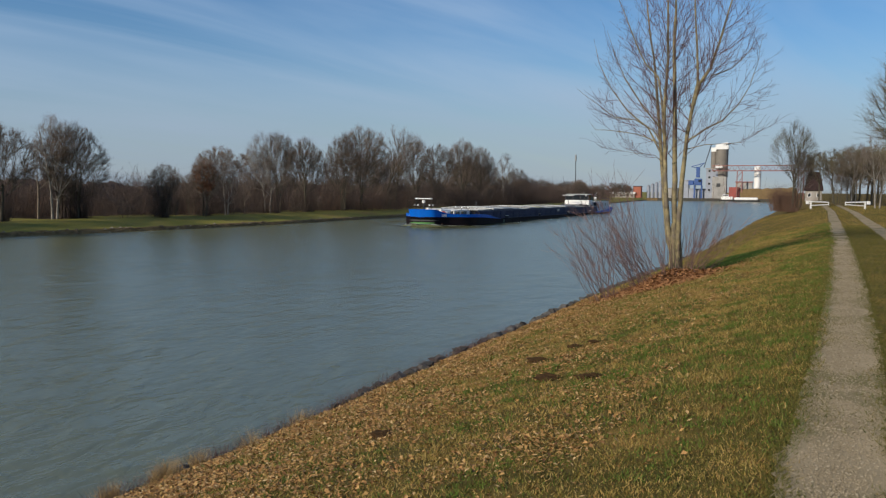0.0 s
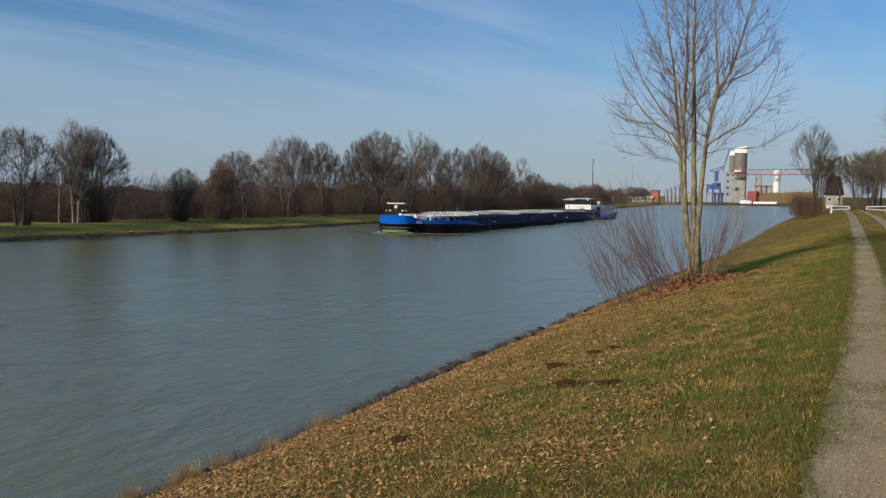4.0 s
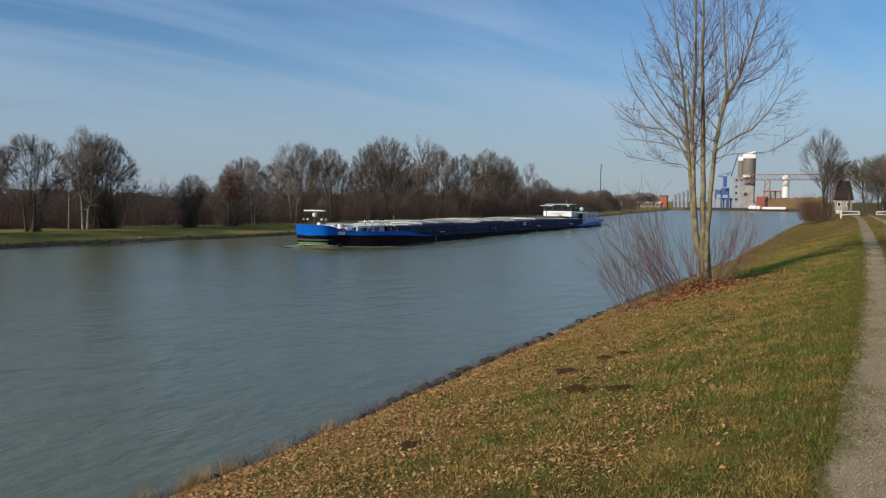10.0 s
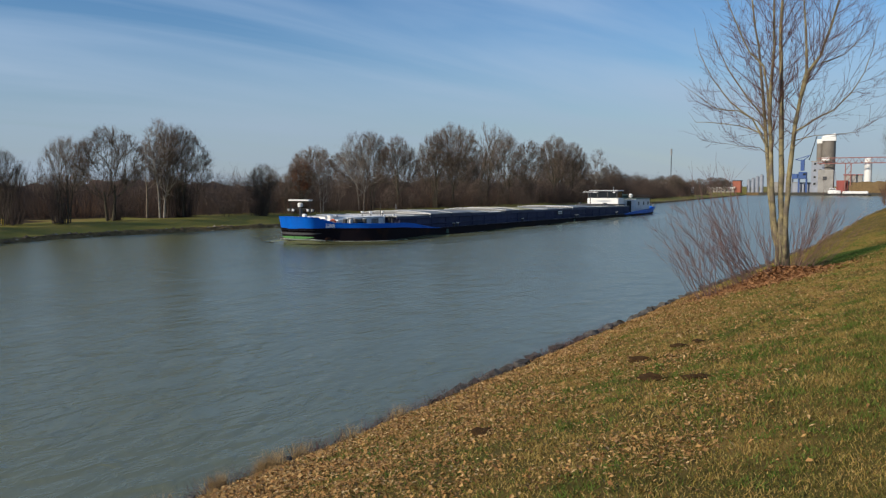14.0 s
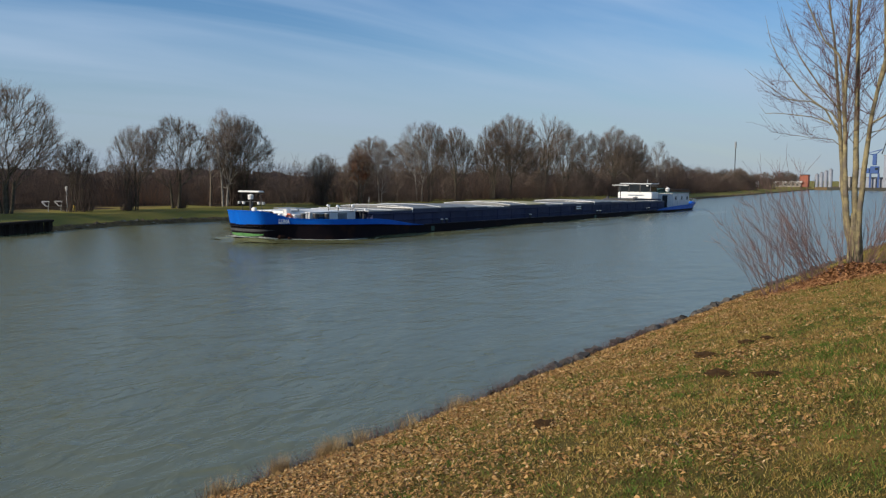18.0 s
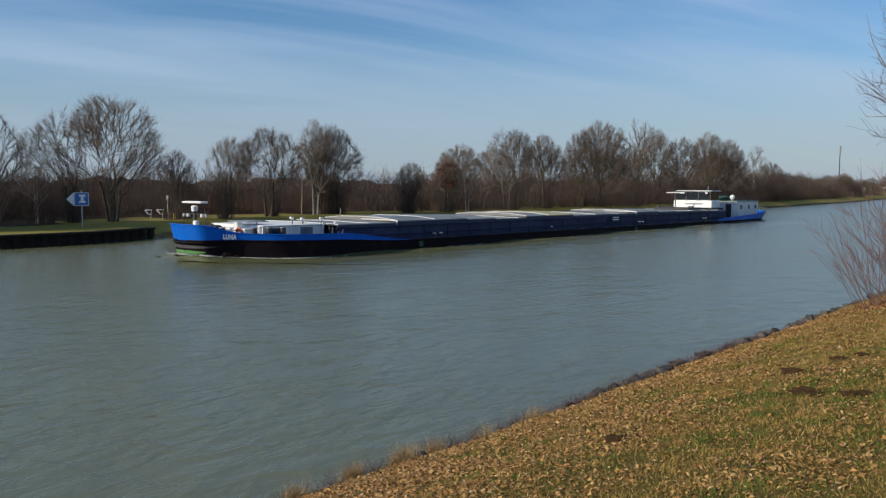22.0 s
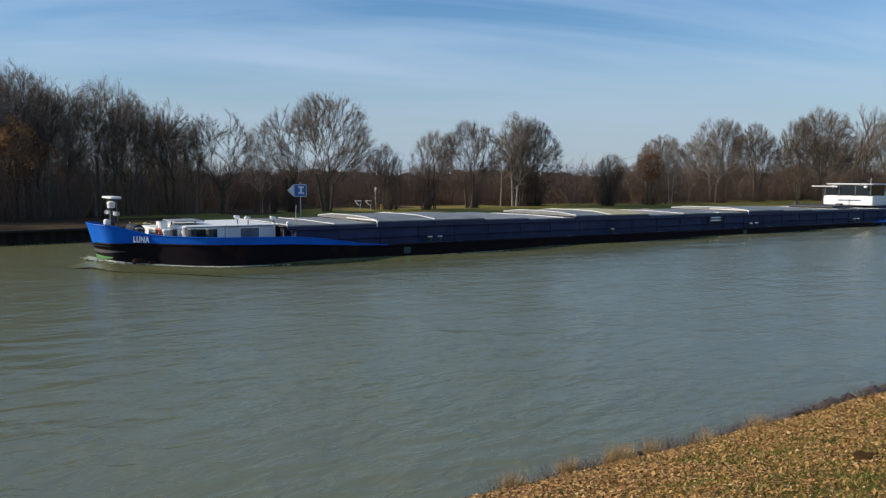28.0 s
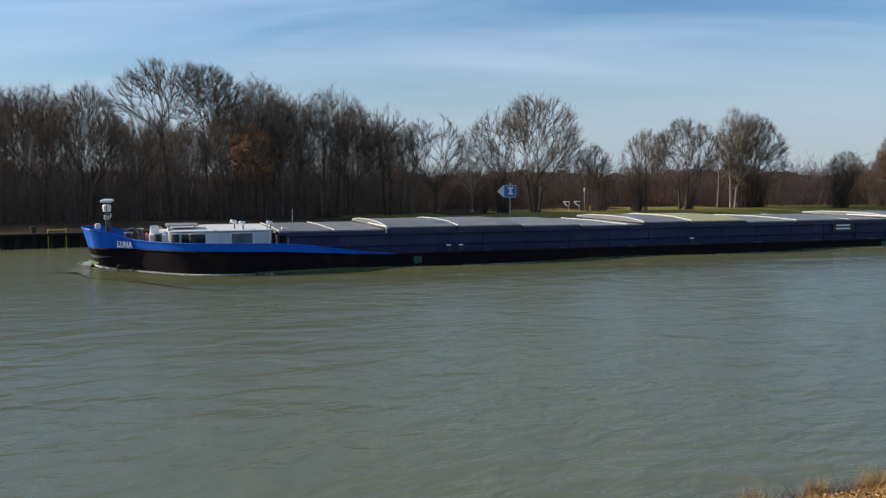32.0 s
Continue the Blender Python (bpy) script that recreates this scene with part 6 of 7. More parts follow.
def harbour():
    s = thing("silo_tower", "tall round brown grain silo with a white head and pale foot", "silo", at=pose(-2.1, 0, 0))
    part("foot", Build().box((-25.6, HY + 3, 6.3), (6.4, 6, 10.4), bevel=0.2), M_PALE, s)
    part("silo_shaft", Build().cyl((-24.9, HY + 3, 11.3), 2.8, 13.2, 20), M_SILO, s)
    part("silo_shaft", Build().cyl((-28.6, HY + 4, 5.0), 1.4, 18.5, 16), M_SILO, s)
    part("head_house", Build().loft([[(-24.9 + a * 2.9, HY + 3 + b * 2.9, z) for a, b in ((-1, -1), (1, -1), (1, 1), (-1, 1))] for z in (24.4, 26.3)], caps=True).loft([[(-24.9 + a * w, HY + 3 + b * w, z + 0.5 * a) for a, b in ((-1, -1), (1, -1), (1, 1), (-1, 1))] for w, z in ((2.9, 26.3), (2.5, 27.2))], caps=True).box((-28.6, HY + 4, 24.4), (2.6, 2.6, 2.0), bevel=0.1), M_WHITE, s)
    for k in range(5):
        part("hoop", Build().cyl((-24.9, HY + 3, 12.5 + 2.4 * k), 2.86, 0.2, 20), M_SILO, s)
    part("panel", Build().box((-26.0, HY - 0.2, 16.3), (3.2, 0.3, 1.4)), M_WHITE, s)
    part("hatch", Build().box((-26.0, HY - 0.1, 7.6), (1.6, 0.3, 1.6)), M_STEEL, s)
    part("conveyor", Build().tube([(-33.0, HY + 4, 16), (-30.0, HY + 4, 27.0)], 0.22, 6), M_STEEL, s)
    b = thing("mill_tower", "pale rendered mill building with small windows", "building", at=pose(1.2, 0, 0))
    part("wall", Build().box((-32.3, HY + 4, 8.2), (5.4, 7, 14.0), bevel=0.1), M_LAV, b)
    part("roof", Build().box((-32.3, HY + 4, 15.3), (5.8, 7.4, 0.4)), M_CONC, b)
    for k in range(4):
        windows_row(b, -34.6, -30.2, 5.2 + 3.0 * k, 2, HY + 0.5, 1.1, 1.1)
    c = thing("slewing_crane", "blue harbour slewing crane on a portal", "crane")
    part("cab", Build().box((-37.2, HY, 9.0), (3.4, 3.4, 3.2), bevel=0.2), M_CRANEBLUE, c)
    part("cab_window", Build().box((-36.4, HY - 1.72, 9.5), (1.2, 0.06, 1.0)), M_GLASS, c)
    part("tower", Build().box((-37.4, HY, 13.6), (1.6, 1.6, 5.0), bevel=0.1), M_CRANEBLUE, c)
    part("counterweight", Build().box((-40.4, HY, 8.6), (2.4, 3, 2.2), bevel=0.1), M_CRANEBLUE, c)
    for dx in (-1.6, 1.6):
        for dy in (-1.5, 1.5):
            part("leg", Build().box((-37.2 + dx, HY + dy, 4.2), (0.5, 0.5, 6.4)), M_CRANEBLUE, c)
    part("jib", Build().tube([(-37.4, HY, 15.5), (-34.5, HY - 1, 18.0), (-40.5, HY - 1, 16.2), (-37.4, HY, 15.5)], 0.22, 5), M_CRANEBLUE, c)
    for x0, x1, h, m, nm in ((-45.5, -42.0, 8.5, M_LAV, "pale_shed"), (-51.5, -47.0, 4.6, M_PALE, "cream_shed"), (-41.8, -33.0, 4.4, M_LAV, "low_shed")):
        w = thing(nm, "pale flat-roofed harbour shed", "shed", "harbour sheds")
        part("wall", Build().box(((x0 + x1) / 2, HY + 6, 1.2 + h / 2), (x1 - x0, 6, h), bevel=0.05), m, w)
        part("roof", Build().box(((x0 + x1) / 2, HY + 6, 1.3 + h), (x1 - x0 + 0.4, 6.4, 0.25)), M_CONC, w)
    for k in range(4):
        g = thing("tank_silo", "slim grey steel silo with a conical top", "silo", "grey silos")
        x = -60.4 + 1.9 * k
        hh = 5.6 + 0.75 * k
        part("shell", Build().cyl((x, HY, 1.2), 0.85, hh, 14), M_LAV, g)
        part("cone", Build().cyl((x, HY, 1.2 + hh), 0.85, 0.7, 14, 0.1), M_GALV, g)
    h = thing("red_warehouse", "red sheet-clad warehouse with a white upper storey", "building")
    part("wall", Build().box((-20.9, HY + 2, 3.9), (4.6, 8, 5.4), bevel=0.1), M_RED, h)
    part("upper_wall", Build().box((-16.8, HY + 4, 6.6), (7.4, 5, 4.6), bevel=0.1), M_PALE, h)
    part("roof", Build().box((-16.8, HY + 4, 9.1), (7.8, 5.4, 0.4)), M_RED, h)
    t = thing("white_tank", "tall white cylindrical tank", "tank")
    part("shell", Build().cyl((-11.0, HY + 3, 1.2), 1.55, 14.8, 18), M_WHITE, t)
    part("dome", Build().ball((-11.0, HY + 3, 16.0), 1.55, 6, 18, 0.35), M_WHITE, t)
    part("walkway", Build().cyl((-11.0, HY + 3, 12.5), 1.7, 0.15, 18), M_GALV, t)
    # gantry bridge
    g = thing("gantry_crane", "red lattice gantry bridge crane over the quay", "crane")
    x0, x1 = -31.0, 12.0
    part("top_chord", Build().box(((x0 + x1) / 2, HY - 3, 16.6), (x1 - x0, 0.35, 0.4)), M_RUST, g)
    part("bottom_chord", Build().box(((x0 + x1) / 2, HY - 3, 14.2), (x1 - x0, 0.35, 0.4)), M_RUST, g)
    n = 17
    for k in range(n):
        a, c2 = x0 + (x1 - x0) * k / n, x0 + (x1 - x0) * (k + 1) / n
        part("brace", Build().tube([(a, HY - 3, 14.2), ((a + c2) / 2, HY - 3, 16.6), (c2, HY - 3, 14.2)], 0.13, 4), M_RUST, g)
    for x in (-18.6, 7.5):
        for d in (-1.1, 1.1):
            part("leg", Build().box((x + d, HY - 3, 7.7), (0.4, 0.5, 13.2)), M_RUST, g)
        for k in range(4):
            part("leg_brace", Build().tube([(x - 1.1, HY - 3, 2 + 3 * k), (x + 1.1, HY - 3, 5 + 3 * k)], 0.12, 4), M_RUST, g)
    part("trolley", Build().box((11.5, HY - 3, 18.5), (2.4, 2, 3.4), bevel=0.2), M_STEEL, g)
    part("trolley_jib", Build().tube([(11.0, HY - 3, 19), (15.2, HY - 3, 22.4)], 0.4, 5), M_STEEL, g)
    bank = thing("cargo_heap", "long tan heap of bulk cargo behind the quay", "heap", kind="stuff")
    rnd = np.random.default_rng(2)
    rings = []
    for k in range(24):
        x = -18 + 24 * k / 23
        hh = (4.7 + 0.7 * k / 23) + 0.7 * noise.noise((k * 0.5, 3, 1))
        rings.append([(x, HY - 2 + a, 1.1 + hh * b) for a, b in ((-2.5, 0), (-1.4, 0.62), (-0.3, 0.95), (0.8, 1.0), (3, 0.0))])
    part("heap", Build().loft(rings, closed=False), M_SAND, bank)
    lb = thing("boathouse", "long low building with a white roof edge", "building")
    part("wall", Build().box((-71.8, 395, 2.1), (11.5, 5, 1.9), bevel=0.05), M_CONC, lb)
    part("roof", Build().box((-71.8, 395, 3.5), (12.6, 6, 0.8), bevel=0.1), M_WHITE, lb)
    windows_row(lb, -77, -66.5, 2.2, 6, 392.5, 1.0, 0.9)
    br = thing("brick_building", "small red-brick building beside the boathouse", "building")
    part("wall", Build().box((-65.0, 395.5, 3.9), (3.7, 4, 5.4), bevel=0.05), M_BRICK, br)
    part("roof", Build().box((-65.0, 395.5, 6.7), (4.0, 4.4, 0.3)), M_ROOF, br)
    # moored craft
    for x, ln, hh, nm in ((-23.4, 6.4, 2.4, 0), (-15.2, 12.4, 1.9, 1)):
        m = thing("moored_boat", "moored white-topped boat with a dark hull", "boat", "moored boats", at=pose(x, 386 - 3 * nm, 0))
        part("hull", Build().loft([[(sx, a, z) for a, z in ((-1.4 * k, 0.75), (-1.0 * k, -0.3), (1.0 * k, -0.3), (1.4 * k, 0.75))] for sx, k in ((-ln / 2, 0.2), (-ln / 2 + 1, 0.9), (ln / 2 - 0.6, 1.0), (ln / 2, 0.85))], caps=True), M_STEEL, m)
        part("superstructure", Build().box((0.2, 0, 0.75 + hh / 2 * 0.6), (ln * 0.8, 2.2, hh * 0.62), bevel=0.25), M_WHITE, m)
        if nm == 0:
            part("wheelhouse", Build().box((-0.4, 0, 2.7), (ln * 0.4, 1.9, 1.0), bevel=0.15), M_WHITE, m)
            part("panes", Build().box((-0.4, -0.97, 2.8), (ln * 0.34, 0.03, 0.45)), M_GLASS, m)
    # house behind the barriers
    hs = thing("lock_house", "small pale house with a steep dark tiled roof", "house", at=pose(6.3, 195, 2.3) @ Matrix.Diagonal((0.72, 0.8, 0.8, 1)))
    part("wall", Build().box((0, 0, 1.6), (4.6, 6, 3.2), bevel=0.03), M_CONC, hs)
    part("roof", Build().loft([[(-2.7 * w, -3.4 * d, z), (2.7 * w, -3.4 * d, z), (2.7 * w, 3.4 * d, z), (-2.7 * w, 3.4 * d, z)] for w, d, z in ((0.97, 0.97, 2.95), (1.0, 1.0, 3.1), (0.62, 0.40, 8.0), (0.55, 0.34, 8.15))], caps=True), M_ROOF, hs)
    for x in (-1.2, 1.2):
        fr = part("window", Build().box((x, -3.03, 1.8), (0.9, 0.08, 1.1)), M_WHITE, hs)
        part("pane", Build().box((x, -3.08, 1.8), (0.7, 0.04, 0.9)), M_GLASS, fr)
    # radio mast over the woods
    rm = thing("radio_mast", "thin radio mast rising behind the woods", "mast", at=pose(-117.9, 486, 1.2))
    part("pole", Build().tube([(0, 0, 0), (0, 0, 25)], [0.3, 0.2], 8), M_STEEL, rm)
    part("antenna", Build().cyl((0, 0, 21.5), 0.55, 3.8, 8), M_GALV, rm)


harbour()


# ---------------------------------------------------------------- ground cover near the camera
def ground_cover():
    rnd = np.random.default_rng(21)

    def patch(x, y, sc, off):
        return np.array([noise.noise((float(a) * sc, float(b) * sc, off)) for a, b in zip(x, y)])

    def scatter(n, y0, y1, bias):
        y = y0 + (y1 - y0) * rnd.random(n) ** bias
        e, p = edge_x(y), track_x(y)
        return y, e, p

    def blades(name, x, y, h, w, lean, material, label, cat):
        n = len(x)
        z = near_z(x, y)
        a = rnd.uniform(0, 2 * math.pi, n)
        side = np.stack([np.cos(a), np.sin(a), np.zeros(n)], 1) * w[:, None] / 2
        b = rnd.uniform(0, 2 * math.pi, n)
        tip = np.stack([np.cos(b) * lean, np.sin(b) * lean, np.ones(n)], 1) * h[:, None]
        base = np.stack([x, y, z - 0.003], 1)
        v = np.stack([base - side, base + side, base + tip], 1).reshape(-1, 3)
        f = np.arange(3 * n).reshape(-1, 3)
        tagged(new(name, np_mesh(name, v, f, material)), label, cat, kind="stuff")

    # turf: straw and olive on the slope, greener in patches and along the track
    def turf_kind(x, y, e, p, m):
        g = 0.35 * patch(x, y, 0.7, 9.0) + 0.65 * patch(x, y, 2.3, 4.0) + 0.5 * patch(x, y, 6.0, 7.0) + 0.30 * np.exp(-((x + 2.3) / 1.0) ** 2 - ((y - 10.4) / 1.5) ** 2)
        chance = np.clip(0.25 + 1.7 * g + 0.62 * np.exp(-np.maximum(p - x - 0.2, 0) / 0.8) - 0.30 * np.exp(-np.maximum(x - e, 0) / 0.8), 0.02, 0.92)
        r = rnd.random(m)
        return np.where(r < chance, np.where((g > 0.02) & (rnd.random(m) < 0.78), 2, 1), 0)

    # a thin even cover, then tufts of one kind each with gaps between them
    n = 150000
    y, e, p = scatter(n, 2.5, 48, 1.9)
    x = e - 0.05 + (p + 0.12 - e) * rnd.random(n)
    kind = turf_kind(x, y, e, p, n)
    tall = rnd.uniform(0.012, 0.035, n)
    m = 21000
    cy, ce, cp = scatter(m, 2.5, 48, 1.8)
    cx = ce - 0.05 + (cp + 0.10 - ce) * rnd.random(m)
    ck = turf_kind(cx, cy, ce, cp, m)
    cs, ch = rnd.uniform(0.025, 0.085, m) * (1 + cy / 50), rnd.uniform(0.02, 0.065, m)
    per = 16
    x = np.concatenate([x, np.repeat(cx, per) + rnd.normal(0, 1, m * per) * np.repeat(cs, per)])
    y = np.concatenate([y, np.repeat(cy, per) + rnd.normal(0, 1, m * per) * np.repeat(cs, per)])
    kind = np.concatenate([kind, np.repeat(ck, per)])
    tall = np.concatenate([tall, np.repeat(ch, per) * rnd.uniform(0.6, 1.2, m * per)])
    ex = 90000                                 # closer growth along the track
    vy = 2.8 + 24 * rnd.random(ex) ** 1.6
    vx = track_x(vy) + 0.08 - np.abs(rnd.normal(0, 0.9, ex))
    x, y = np.concatenate([x, vx]), np.concatenate([y, vy])
    kind = np.concatenate([kind, np.where(rnd.random(ex) < 0.86, 1, 0)])
    tall = np.concatenate([tall, rnd.uniform(0.010, 0.034, ex)])
    n = len(x)
    tall *= np.clip(0.6 + (y - 4) / 12, 0.6, 1.0)
    ok = x < track_x(y) + 0.12
    wide = rnd.uniform(0.006, 0.012, n) * (1 + np.clip(y - 4, 0, 40) / 45)
    lean = rnd.uniform(0.3, 1.3, n)
    for k, mt, lb in ((0, M_BLADE, "short tufted straw-coloured winter grass"), (1, M_VERGE, "short mossy green grass, thickest along the track"), (2, M_GREEN, "tufts of fresh green grass")):
        q = ok & (kind == k)
        blades("grass", x[q], y[q], tall[q] * (1.25 if k == 2 else 1.0), wide[q], lean[q], mt, lb, "grass")
    m = 26000                                  # a tongue of lush grass, darkened to paint the young tree's shadow
    y = 26.2 + 6.5 * rnd.random(m)
    x = -2.2 + 0.21 * (y - 26) + rnd.normal(0, 1, m) * (0.35 + 0.07 * (y - 26))
    blades("grass", x, y, rnd.uniform(0.03, 0.10, m), rnd.uniform(0.010, 0.018, m), rnd.uniform(0.3, 1.2, m), M_SHADOWGRASS, "longer lush grass, darkened as the young tree's shadow", "grass")
    n = 170000                                 # plain cover behind and beside the viewer
    y = 3.0 - 19 * rnd.random(n) ** 1.5
    x = edge_x(y) + (track_x(y) + 9 - edge_x(y)) * rnd.random(n)
    ok = ~(((x > track_x(y) - 0.02) & (x < track_x(y) + 0.62)) | ((x > track_x(y) + 1.70) & (x < track_x(y) + 2.36)))
    x, y = x[ok], y[ok]
    pick = turf_kind(x, y, edge_x(y), track_x(y), len(x)) > 0
    for m, mt, lb in ((pick, M_VERGE, "short green grass round the viewpoint"), (~pick, M_BLADE, "short straw-coloured grass round the viewpoint")):
        q = int(m.sum())
        blades("grass", x[m], y[m], rnd.uniform(0.015, 0.045, q), rnd.uniform(0.007, 0.014, q), rnd.uniform(0.3, 1.3, q), mt, lb, "grass")
    n = 90000
    y, e, p = scatter(n, 2.5, 45, 1.7)
    x = np.concatenate([track_x(y[:55000]) + 0.56 + 1.2 * rnd.random(55000), track_x(y[55000:]) + 2.32 + 7 * rnd.random(35000)])
    blades("grass", x, y, rnd.uniform(0.02, 0.06, n), rnd.uniform(0.006, 0.012, n), rnd.uniform(0.3, 1.8, n), M_VERGE, "short grass between and beside the wheel tracks", "grass")
    n = 130000                                 # coarser turf farther along the bank
    y = 42 + 75 * rnd.random(n) ** 1.3
    x = edge_x(y) + (track_x(y) + 14 - edge_x(y)) * rnd.random(n)
    ok = ~(((x > track_x(y) - 0.02) & (x < track_x(y) + 0.62)) | ((x > track_x(y) + 1.70) & (x < track_x(y) + 2.36)))
    x, y = x[ok], y[ok]
    k = len(x)
    pick = rnd.random(k) < 0.60 + 0.9 * patch(x, y, 0.25, 3.0)
    for m, mt, lb in ((pick, M_VERGE, "short green grass farther along the bank"), (~pick, M_BLADE, "straw-coloured grass farther along the bank")):
        q = int(m.sum())
        blades("grass", x[m], y[m], rnd.uniform(0.02, 0.07, q), rnd.uniform(0.015, 0.035, q), rnd.uniform(0.4, 1.6, q), mt, lb, "grass")
    n = 44000                                  # blades that creep over the gravel's edges
    y = 3 + 34 * rnd.random(n) ** 1.5
    inn = np.abs(rnd.normal(0, 0.11, n)) * (1 + 0.8 * np.sin(y * 2.7) * np.sin(y * 0.9))
    x = track_x(y) + np.where(rnd.random(n) < 0.6, inn - 0.05, 0.65 - inn)
    blades("grass", x, y, rnd.uniform(0.015, 0.045, n), rnd.uniform(0.005, 0.010, n), rnd.uniform(0.5, 2.4, n), M_VERGE, "thin grass creeping over the edges of the gravel", "grass")
    # dry fringe along the water
    n = 9000
    y = 3 + 45 * rnd.random(n) ** 1.5
    clump = 0.5 + 0.5 * np.sin(y * 2.1) * np.sin(y * 0.83 + 1)
    keep = rnd.random(n) < 0.2 + 0.8 * clump
    y = y[keep]
    x = edge_x(y) - 0.06 + np.abs(rnd.normal(0, 0.25, len(y)))
    blades("grass", x, y, rnd.uniform(0.03, 0.10, len(y)), rnd.uniform(0.004, 0.008, len(y)), rnd.uniform(0.2, 1.5, len(y)), M_REED, "straw-coloured dry grass fringe at the water's edge", "grass")
    xs, ys = [], []
    for cy, dx, m, r in ((7.25, -0.08, 520, 0.07), (8.05, -0.02, 700, 0.10), (8.6, 0.05, 300, 0.08), (6.3, -0.04, 320, 0.09), (10.9, 0.02, 260, 0.10), (9.7, 0.0, 160, 0.08)):
        xs.append(edge_x(cy) + dx + rnd.normal(0, r, m))
        ys.append(cy + rnd.normal(0, r, m))
    x, y = np.concatenate(xs), np.concatenate(ys)
    blades("dry_tuft", x, y, rnd.uniform(0.10, 0.34, len(x)), rnd.uniform(0.003, 0.007, len(x)), rnd.uniform(0.1, 0.8, len(x)), M_REED, "fluffy tufts of straw-coloured grass on the bank edge", "grass tuft")
    n = 7000
    y = 6 + 15 * rnd.random(n)
    y = y[rnd.random(n) < 0.35 + 0.65 * np.sin(y * 1.9) ** 2]
    x = edge_x(y) - 0.12 + rnd.normal(0, 0.10, len(y))
    blades("bramble", x, y, rnd.uniform(0.12, 0.34, len(y)), rnd.uniform(0.003, 0.006, len(y)), rnd.uniform(0.2, 1.0, len(y)), M_BRAMBLE, "dark purplish bramble stems at the water's edge", "bramble")

    # fallen leaves
    def leaves(name, x, y, size, material, label, heap=None):
        n = len(x)
        z = near_z(x, y) + rnd.uniform(0.010, 0.038, n) + (0 if heap is None else heap * rnd.random(n) ** 0.5)
        a = rnd.uniform(0, 2 * math.pi, n)
        tilt = rnd.normal(0, 0.38, (n, 2))
        ax = np.stack([np.cos(a), np.sin(a), tilt[:, 0]], 1) * size[:, None]
        bx = np.stack([-np.sin(a), np.cos(a), tilt[:, 1]], 1) * size[:, None] * rnd.uniform(0.3, 0.75, n)[:, None]
        c = np.stack([x, y, z], 1)
        up = np.zeros((n, 3))
        up[:, 2] = size * rnd.uniform(0.1, 0.6, n)
        v = np.stack([c - ax, c + bx * 0.9 + up - ax * 0.2, c + ax + up * 0.5, c - bx + up * 0.8 + ax * 0.1, c], 1).reshape(-1, 3)
        i = np.arange(n)[:, None] * 5
        f = np.concatenate([i + q for q in ([0, 1, 4], [1, 2, 4], [2, 3, 4], [3, 0, 4])])
        tagged(new(name, np_mesh(name, v, f, material)), label, "leaves", kind="stuff")

    n = 190000
    y = 3 + 26 * rnd.random(n) ** 1.6
    u = np.minimum(rnd.random(n), rnd.random(n) ** 0.7)
    x = edge_x(y) + 0.05 + (track_x(y) - edge_x(y) - 0.2) * u
    g = patch(x, y, 0.55, 2.0) + 0.8 * patch(x, y, 1.7, 5.0) + 0.4 * patch(x, y, 4.5, 1.0)
    rise = x - edge_x(y)
    keep = rnd.random(n) < np.clip(0.36 + 0.70 * g + 0.55 * np.exp(-rise / 1.5) - 0.5 * (u > 0.84), 0.03, 1)
    x, y, rise = x[keep], y[keep], rise[keep]
    leaves("fallen_leaves", x, y, rnd.uniform(0.007, 0.026, len(x)) * (1 + 0.55 * np.exp(-rise / 1.5)), M_LEAF, "brown and tan fallen leaves scattered over the grass")
    n = 42000
    y = 3.1 - 19 * rnd.random(n) ** 1.7
    x = edge_x(y) + 0.05 + 6.8 * rnd.random(n) ** 1.4
    leaves("fallen_leaves", x, y, rnd.uniform(0.008, 0.024, n), M_LEAF, "brown fallen leaves on the bank behind the viewpoint")
    n = 9000
    x, y = -3.4 + rnd.normal(0, 0.80, n), 25.2 + rnd.normal(0, 0.9, n)
    ok = x > edge_x(y) + 0.1
    x, y = x[ok], y[ok]
    leaves("fallen_leaves", x, y, rnd.uniform(0.03, 0.07, len(x)), M_LEAF_RED, "russet leaves heaped under the shrub", 0.34 * np.exp(-((x + 3.2) / 0.95) ** 2 - ((y - 25.5) / 0.8) ** 2))

    # pebbles on the tracks
    n = 34000
    y = np.where(rnd.random(n) < 0.25, rnd.uniform(-14, 3, n), 3 + 24 * rnd.random(n) ** 1.8)
    x = track_x(y) + np.where(rnd.random(n) < 0.75, 0.0, 1.72) + 0.30 + np.clip(rnd.normal(0, 0.17, n), -0.31, 0.31)
    r = rnd.uniform(0.003, 0.009, n) * (1 + np.abs(y) / 22)
    d = np.array([(1, 0, 0), (0, 1, 0), (-1, 0, 0), (0, -1, 0), (0, 0, 0.8)], float)
    c = np.stack([x, y, np.where(x < track_x(y), near_z(x, y), TOP + 0.010)], 1)
    v = (c[:, None] + d[None] * r[:, None, None]).reshape(-1, 3)
    i = np.arange(n)[:, None] * 5
    f = np.concatenate([i + q for q in ([0, 1, 4], [1, 2, 4], [2, 3, 4], [3, 0, 4])])
    tagged(new("gravel", np_mesh("gravel", v, f, M_PEBBLE)), "loose pale pebbles on the wheel tracks", "gravel", kind="stuff")


ground_cover()


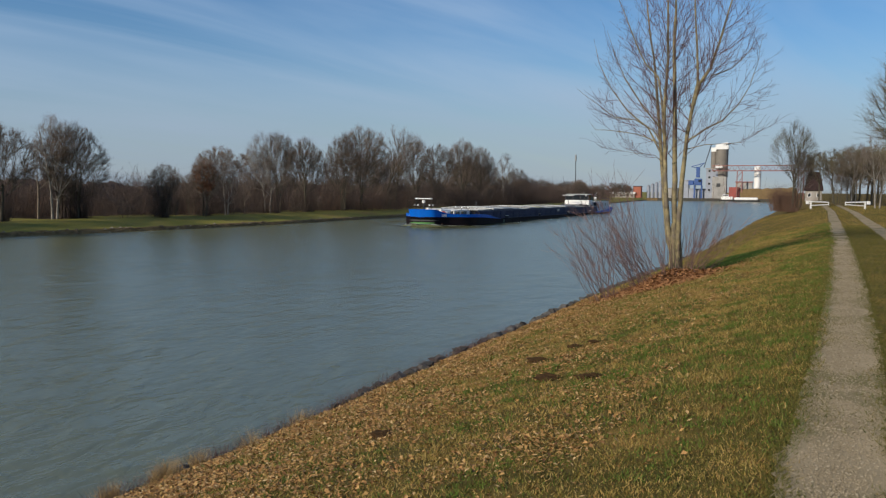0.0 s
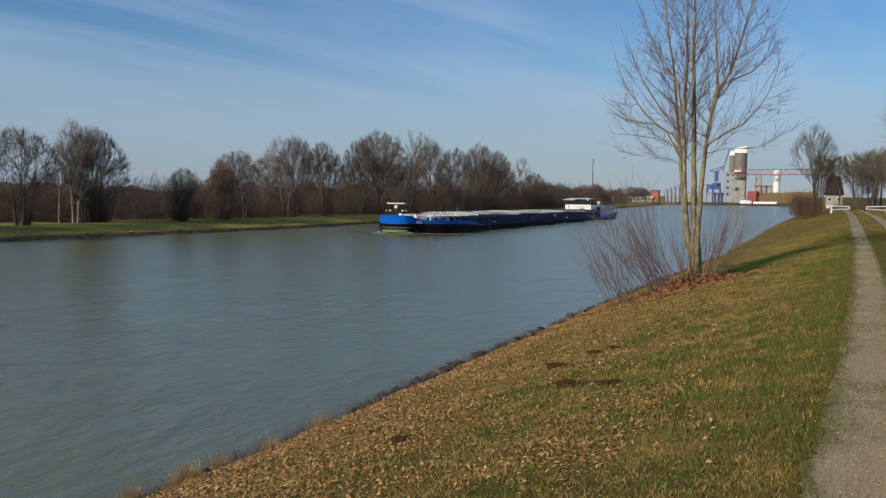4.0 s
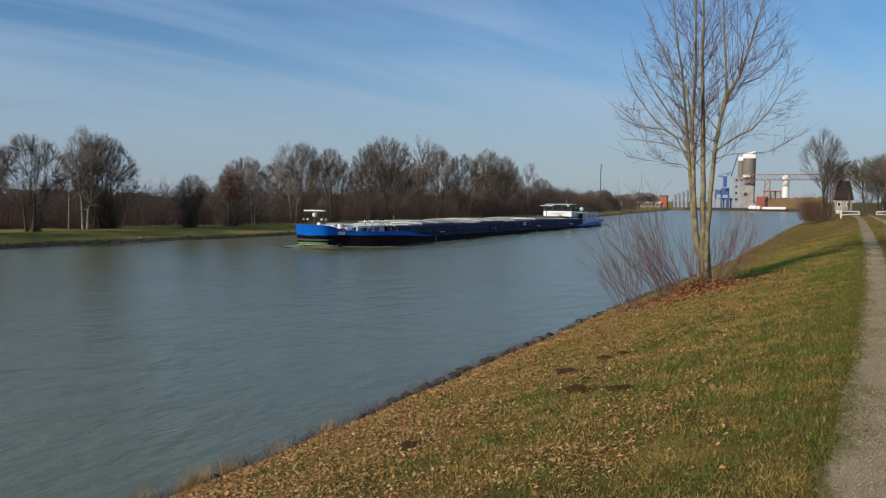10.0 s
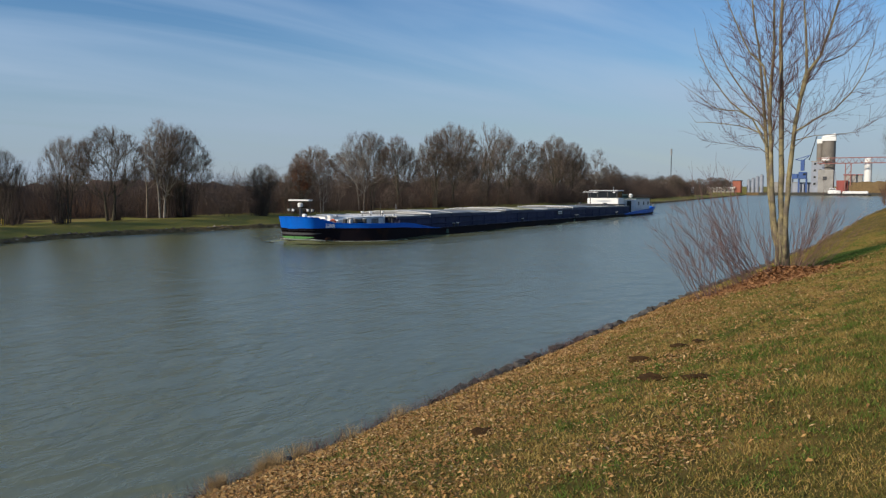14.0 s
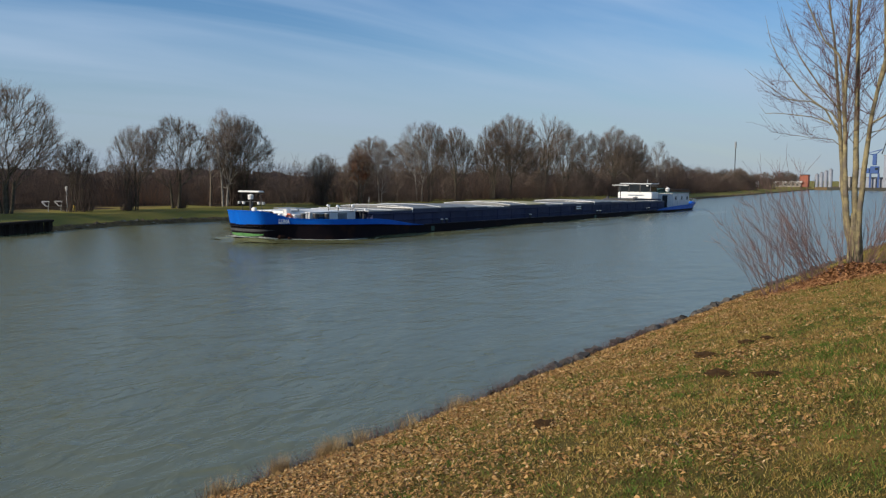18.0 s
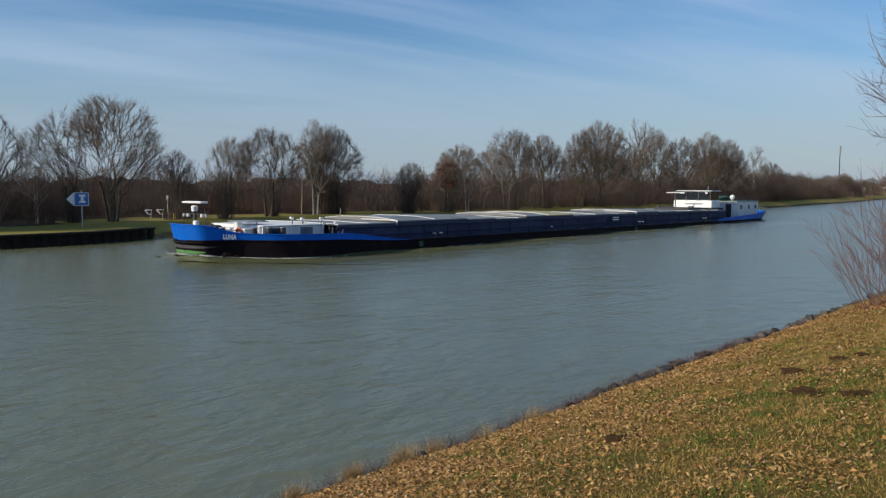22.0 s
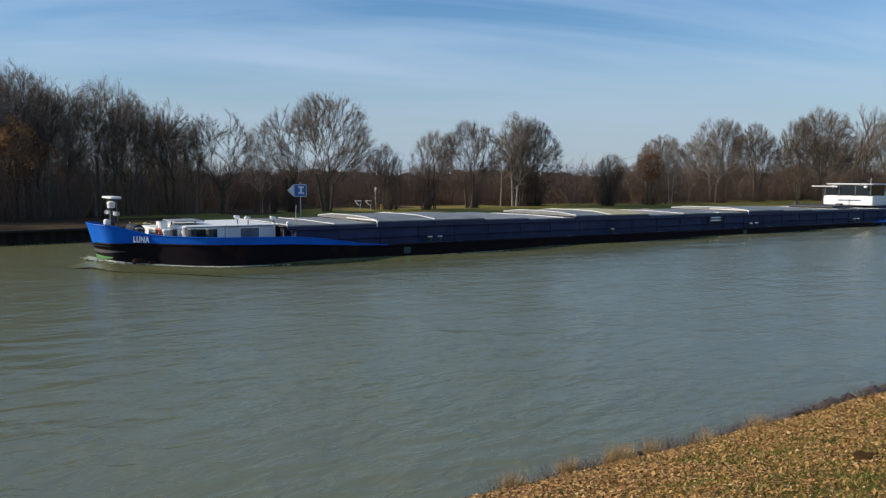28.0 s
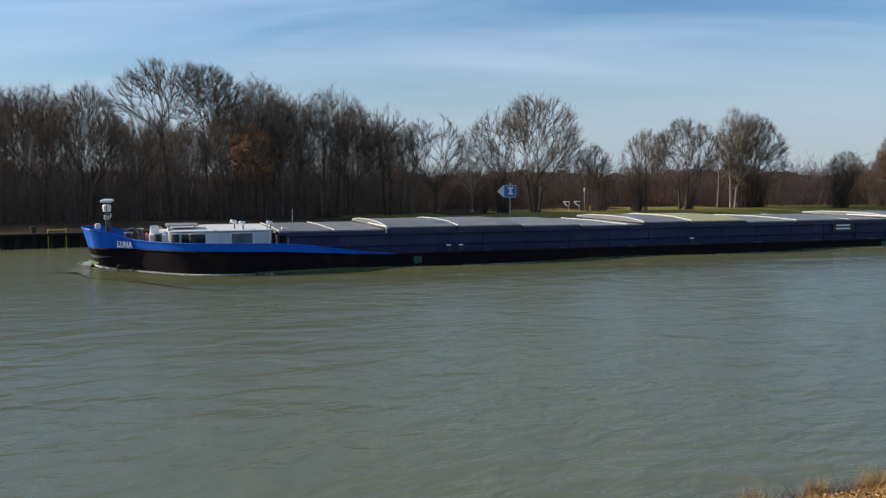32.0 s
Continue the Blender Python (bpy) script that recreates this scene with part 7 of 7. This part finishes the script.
def lumpy(rnd, r, squash, seed):
    """A rough stone: a low ball with knocked-off corners."""
    bm = bmesh.new()
    bmesh.ops.create_icosphere(bm, subdivisions=1, radius=r)
    for v in bm.verts:
        k = 1 + 0.5 * noise.noise(v.co * (1.6 / r) + Vector((seed * 3.1, 0, 0))) + float(rnd.normal(0, 0.13))
        v.co = Vector((v.co.x * k * 1.15, v.co.y * k, v.co.z * k * squash))
    me = bpy.data.meshes.new("stone")
    bm.to_mesh(me)
    bm.free()
    return me


def molehills():
    rnd = np.random.default_rng(12)
    for x, y, r in ((-2.65, 9.85, 0.17), (-2.0, 9.3, 0.15), (-3.26, 11.5, 0.17), (-3.95, 7.7, 0.14), (-2.95, 12.6, 0.13), (-2.75, 12.9, 0.09)):
        bm = bmesh.new()
        bmesh.ops.create_icosphere(bm, subdivisions=3, radius=r)
        for v in bm.verts:
            k = 1 + 0.25 * noise.noise(v.co * 9 + Vector((x, y, 0))) + 0.35 * noise.noise(v.co * 28) + float(rnd.normal(0, 0.09))
            v.co = Vector((v.co.x * k * 1.2, v.co.y * k, v.co.z * k * 0.30))
        me = bpy.data.meshes.new("molehill")
        bm.to_mesh(me)
        bm.free()
        me.materials.append(M_SOIL)
        ob = tagged(new("molehill", me), "small mound of dark crumbly soil on the grass", "molehill", "molehills")
        ob.location = (x, y, float(near_z(x, y)) + 0.01)


molehills()


def revetment():
    """Dark stones along the waterline of both banks."""
    rnd = np.random.default_rng(15)
    shapes = [lumpy(rnd, 0.16, 0.7, k) for k in range(7)]
    for me in shapes:
        me.materials.append(M_STONE)
    root = tagged(thing("revetment", "", ""), "dark tumbled stones along the waterline", "stones", kind="structure")
    y = 4.0
    k = 0
    while y < 62 and k < 290:
        y += rnd.uniform(0.06, 0.26) * (2.2 if y < 12 else 0.9)
        off = rnd.uniform(-0.40, 0.05)
        s = rnd.uniform(0.4, 1.15) * (1.0 if y > 13 else 0.55)
        x = float(edge_x(y)) + off
        ob = part("stone", shapes[k % 7], M_STONE, root)
        ob.matrix_basis = pose(x, y, max(0.02, float(near_z(x, y))) + 0.07 * s, *[float(a) for a in rnd.uniform(-25, 25, 2)], float(rnd.uniform(0, 360))) @ Matrix.Diagonal((s, s, s, 1))
        k += 1
    # the far bank and the distant near bank, too small to tell apart
    b = Build()
    for _ in range(700):
        y = rnd.uniform(33, 250)
        x = float(far_x(y)) - rnd.uniform(-0.1, 0.4)
        r = rnd.uniform(0.08, 0.24)
        z = float(far_z(x, y))
        b.add([(x + r * a, y + r * c, z + r * d) for a, c, d in ((1, 0, 0), (0, 1.3, 0), (-1, 0, 0), (0, -1.3, 0), (0.1, 0.1, 0.7))], [(0, 1, 4), (1, 2, 4), (2, 3, 4), (3, 0, 4)])
    for _ in range(260):
        y = rnd.uniform(62, 150)
        x = float(edge_x(y)) - rnd.uniform(0, 0.5)
        r = rnd.uniform(0.12, 0.28)
        b.add([(x + r * a, y + r * c, 0.05 + r * d) for a, c, d in ((1, 0, 0), (0, 1.3, 0), (-1, 0, 0), (0, -1.3, 0), (0.1, 0.1, 0.7))], [(0, 1, 4), (1, 2, 4), (2, 3, 4), (3, 0, 4)])
    tagged(part("far_stones", b, M_STONEFAR), "pale and dark revetment stones of the distant bank", "stones", kind="stuff")


M_STONEFAR = island_mat("far_revetment", ((0.10, 0.075, 0.045), (0.17, 0.125, 0.075), (0.07, 0.052, 0.034), (0.30, 0.25, 0.17)), rough=0.9)
revetment()


# ---------------------------------------------------------------- what moves
BARGE_YAW = -2.05
TRIM = -0.3                                      # she sits lower by the stern


def barge_at(t):
    """The stem's place at t seconds: an even run down the canal, slightly gaining way."""
    q = 2.525 * t + 0.00296 * t * t
    a = radians(BARGE_YAW)
    return (-37.45 + math.sin(a) * q, 81.31 - math.cos(a) * q)


def motions():
    times = (0.0, 4.0, 8.0, 12.0, 16.0, 20.0, 24.0, 28.0, 32.0)
    walk(barge, [(t, pose(*barge_at(t), 0.063, TRIM, 0, BARGE_YAW)) for t in times])
    walk(wave, [(t, pose(*barge_at(t), 0.0, 0, 0, BARGE_YAW)) for t in times])


motions()
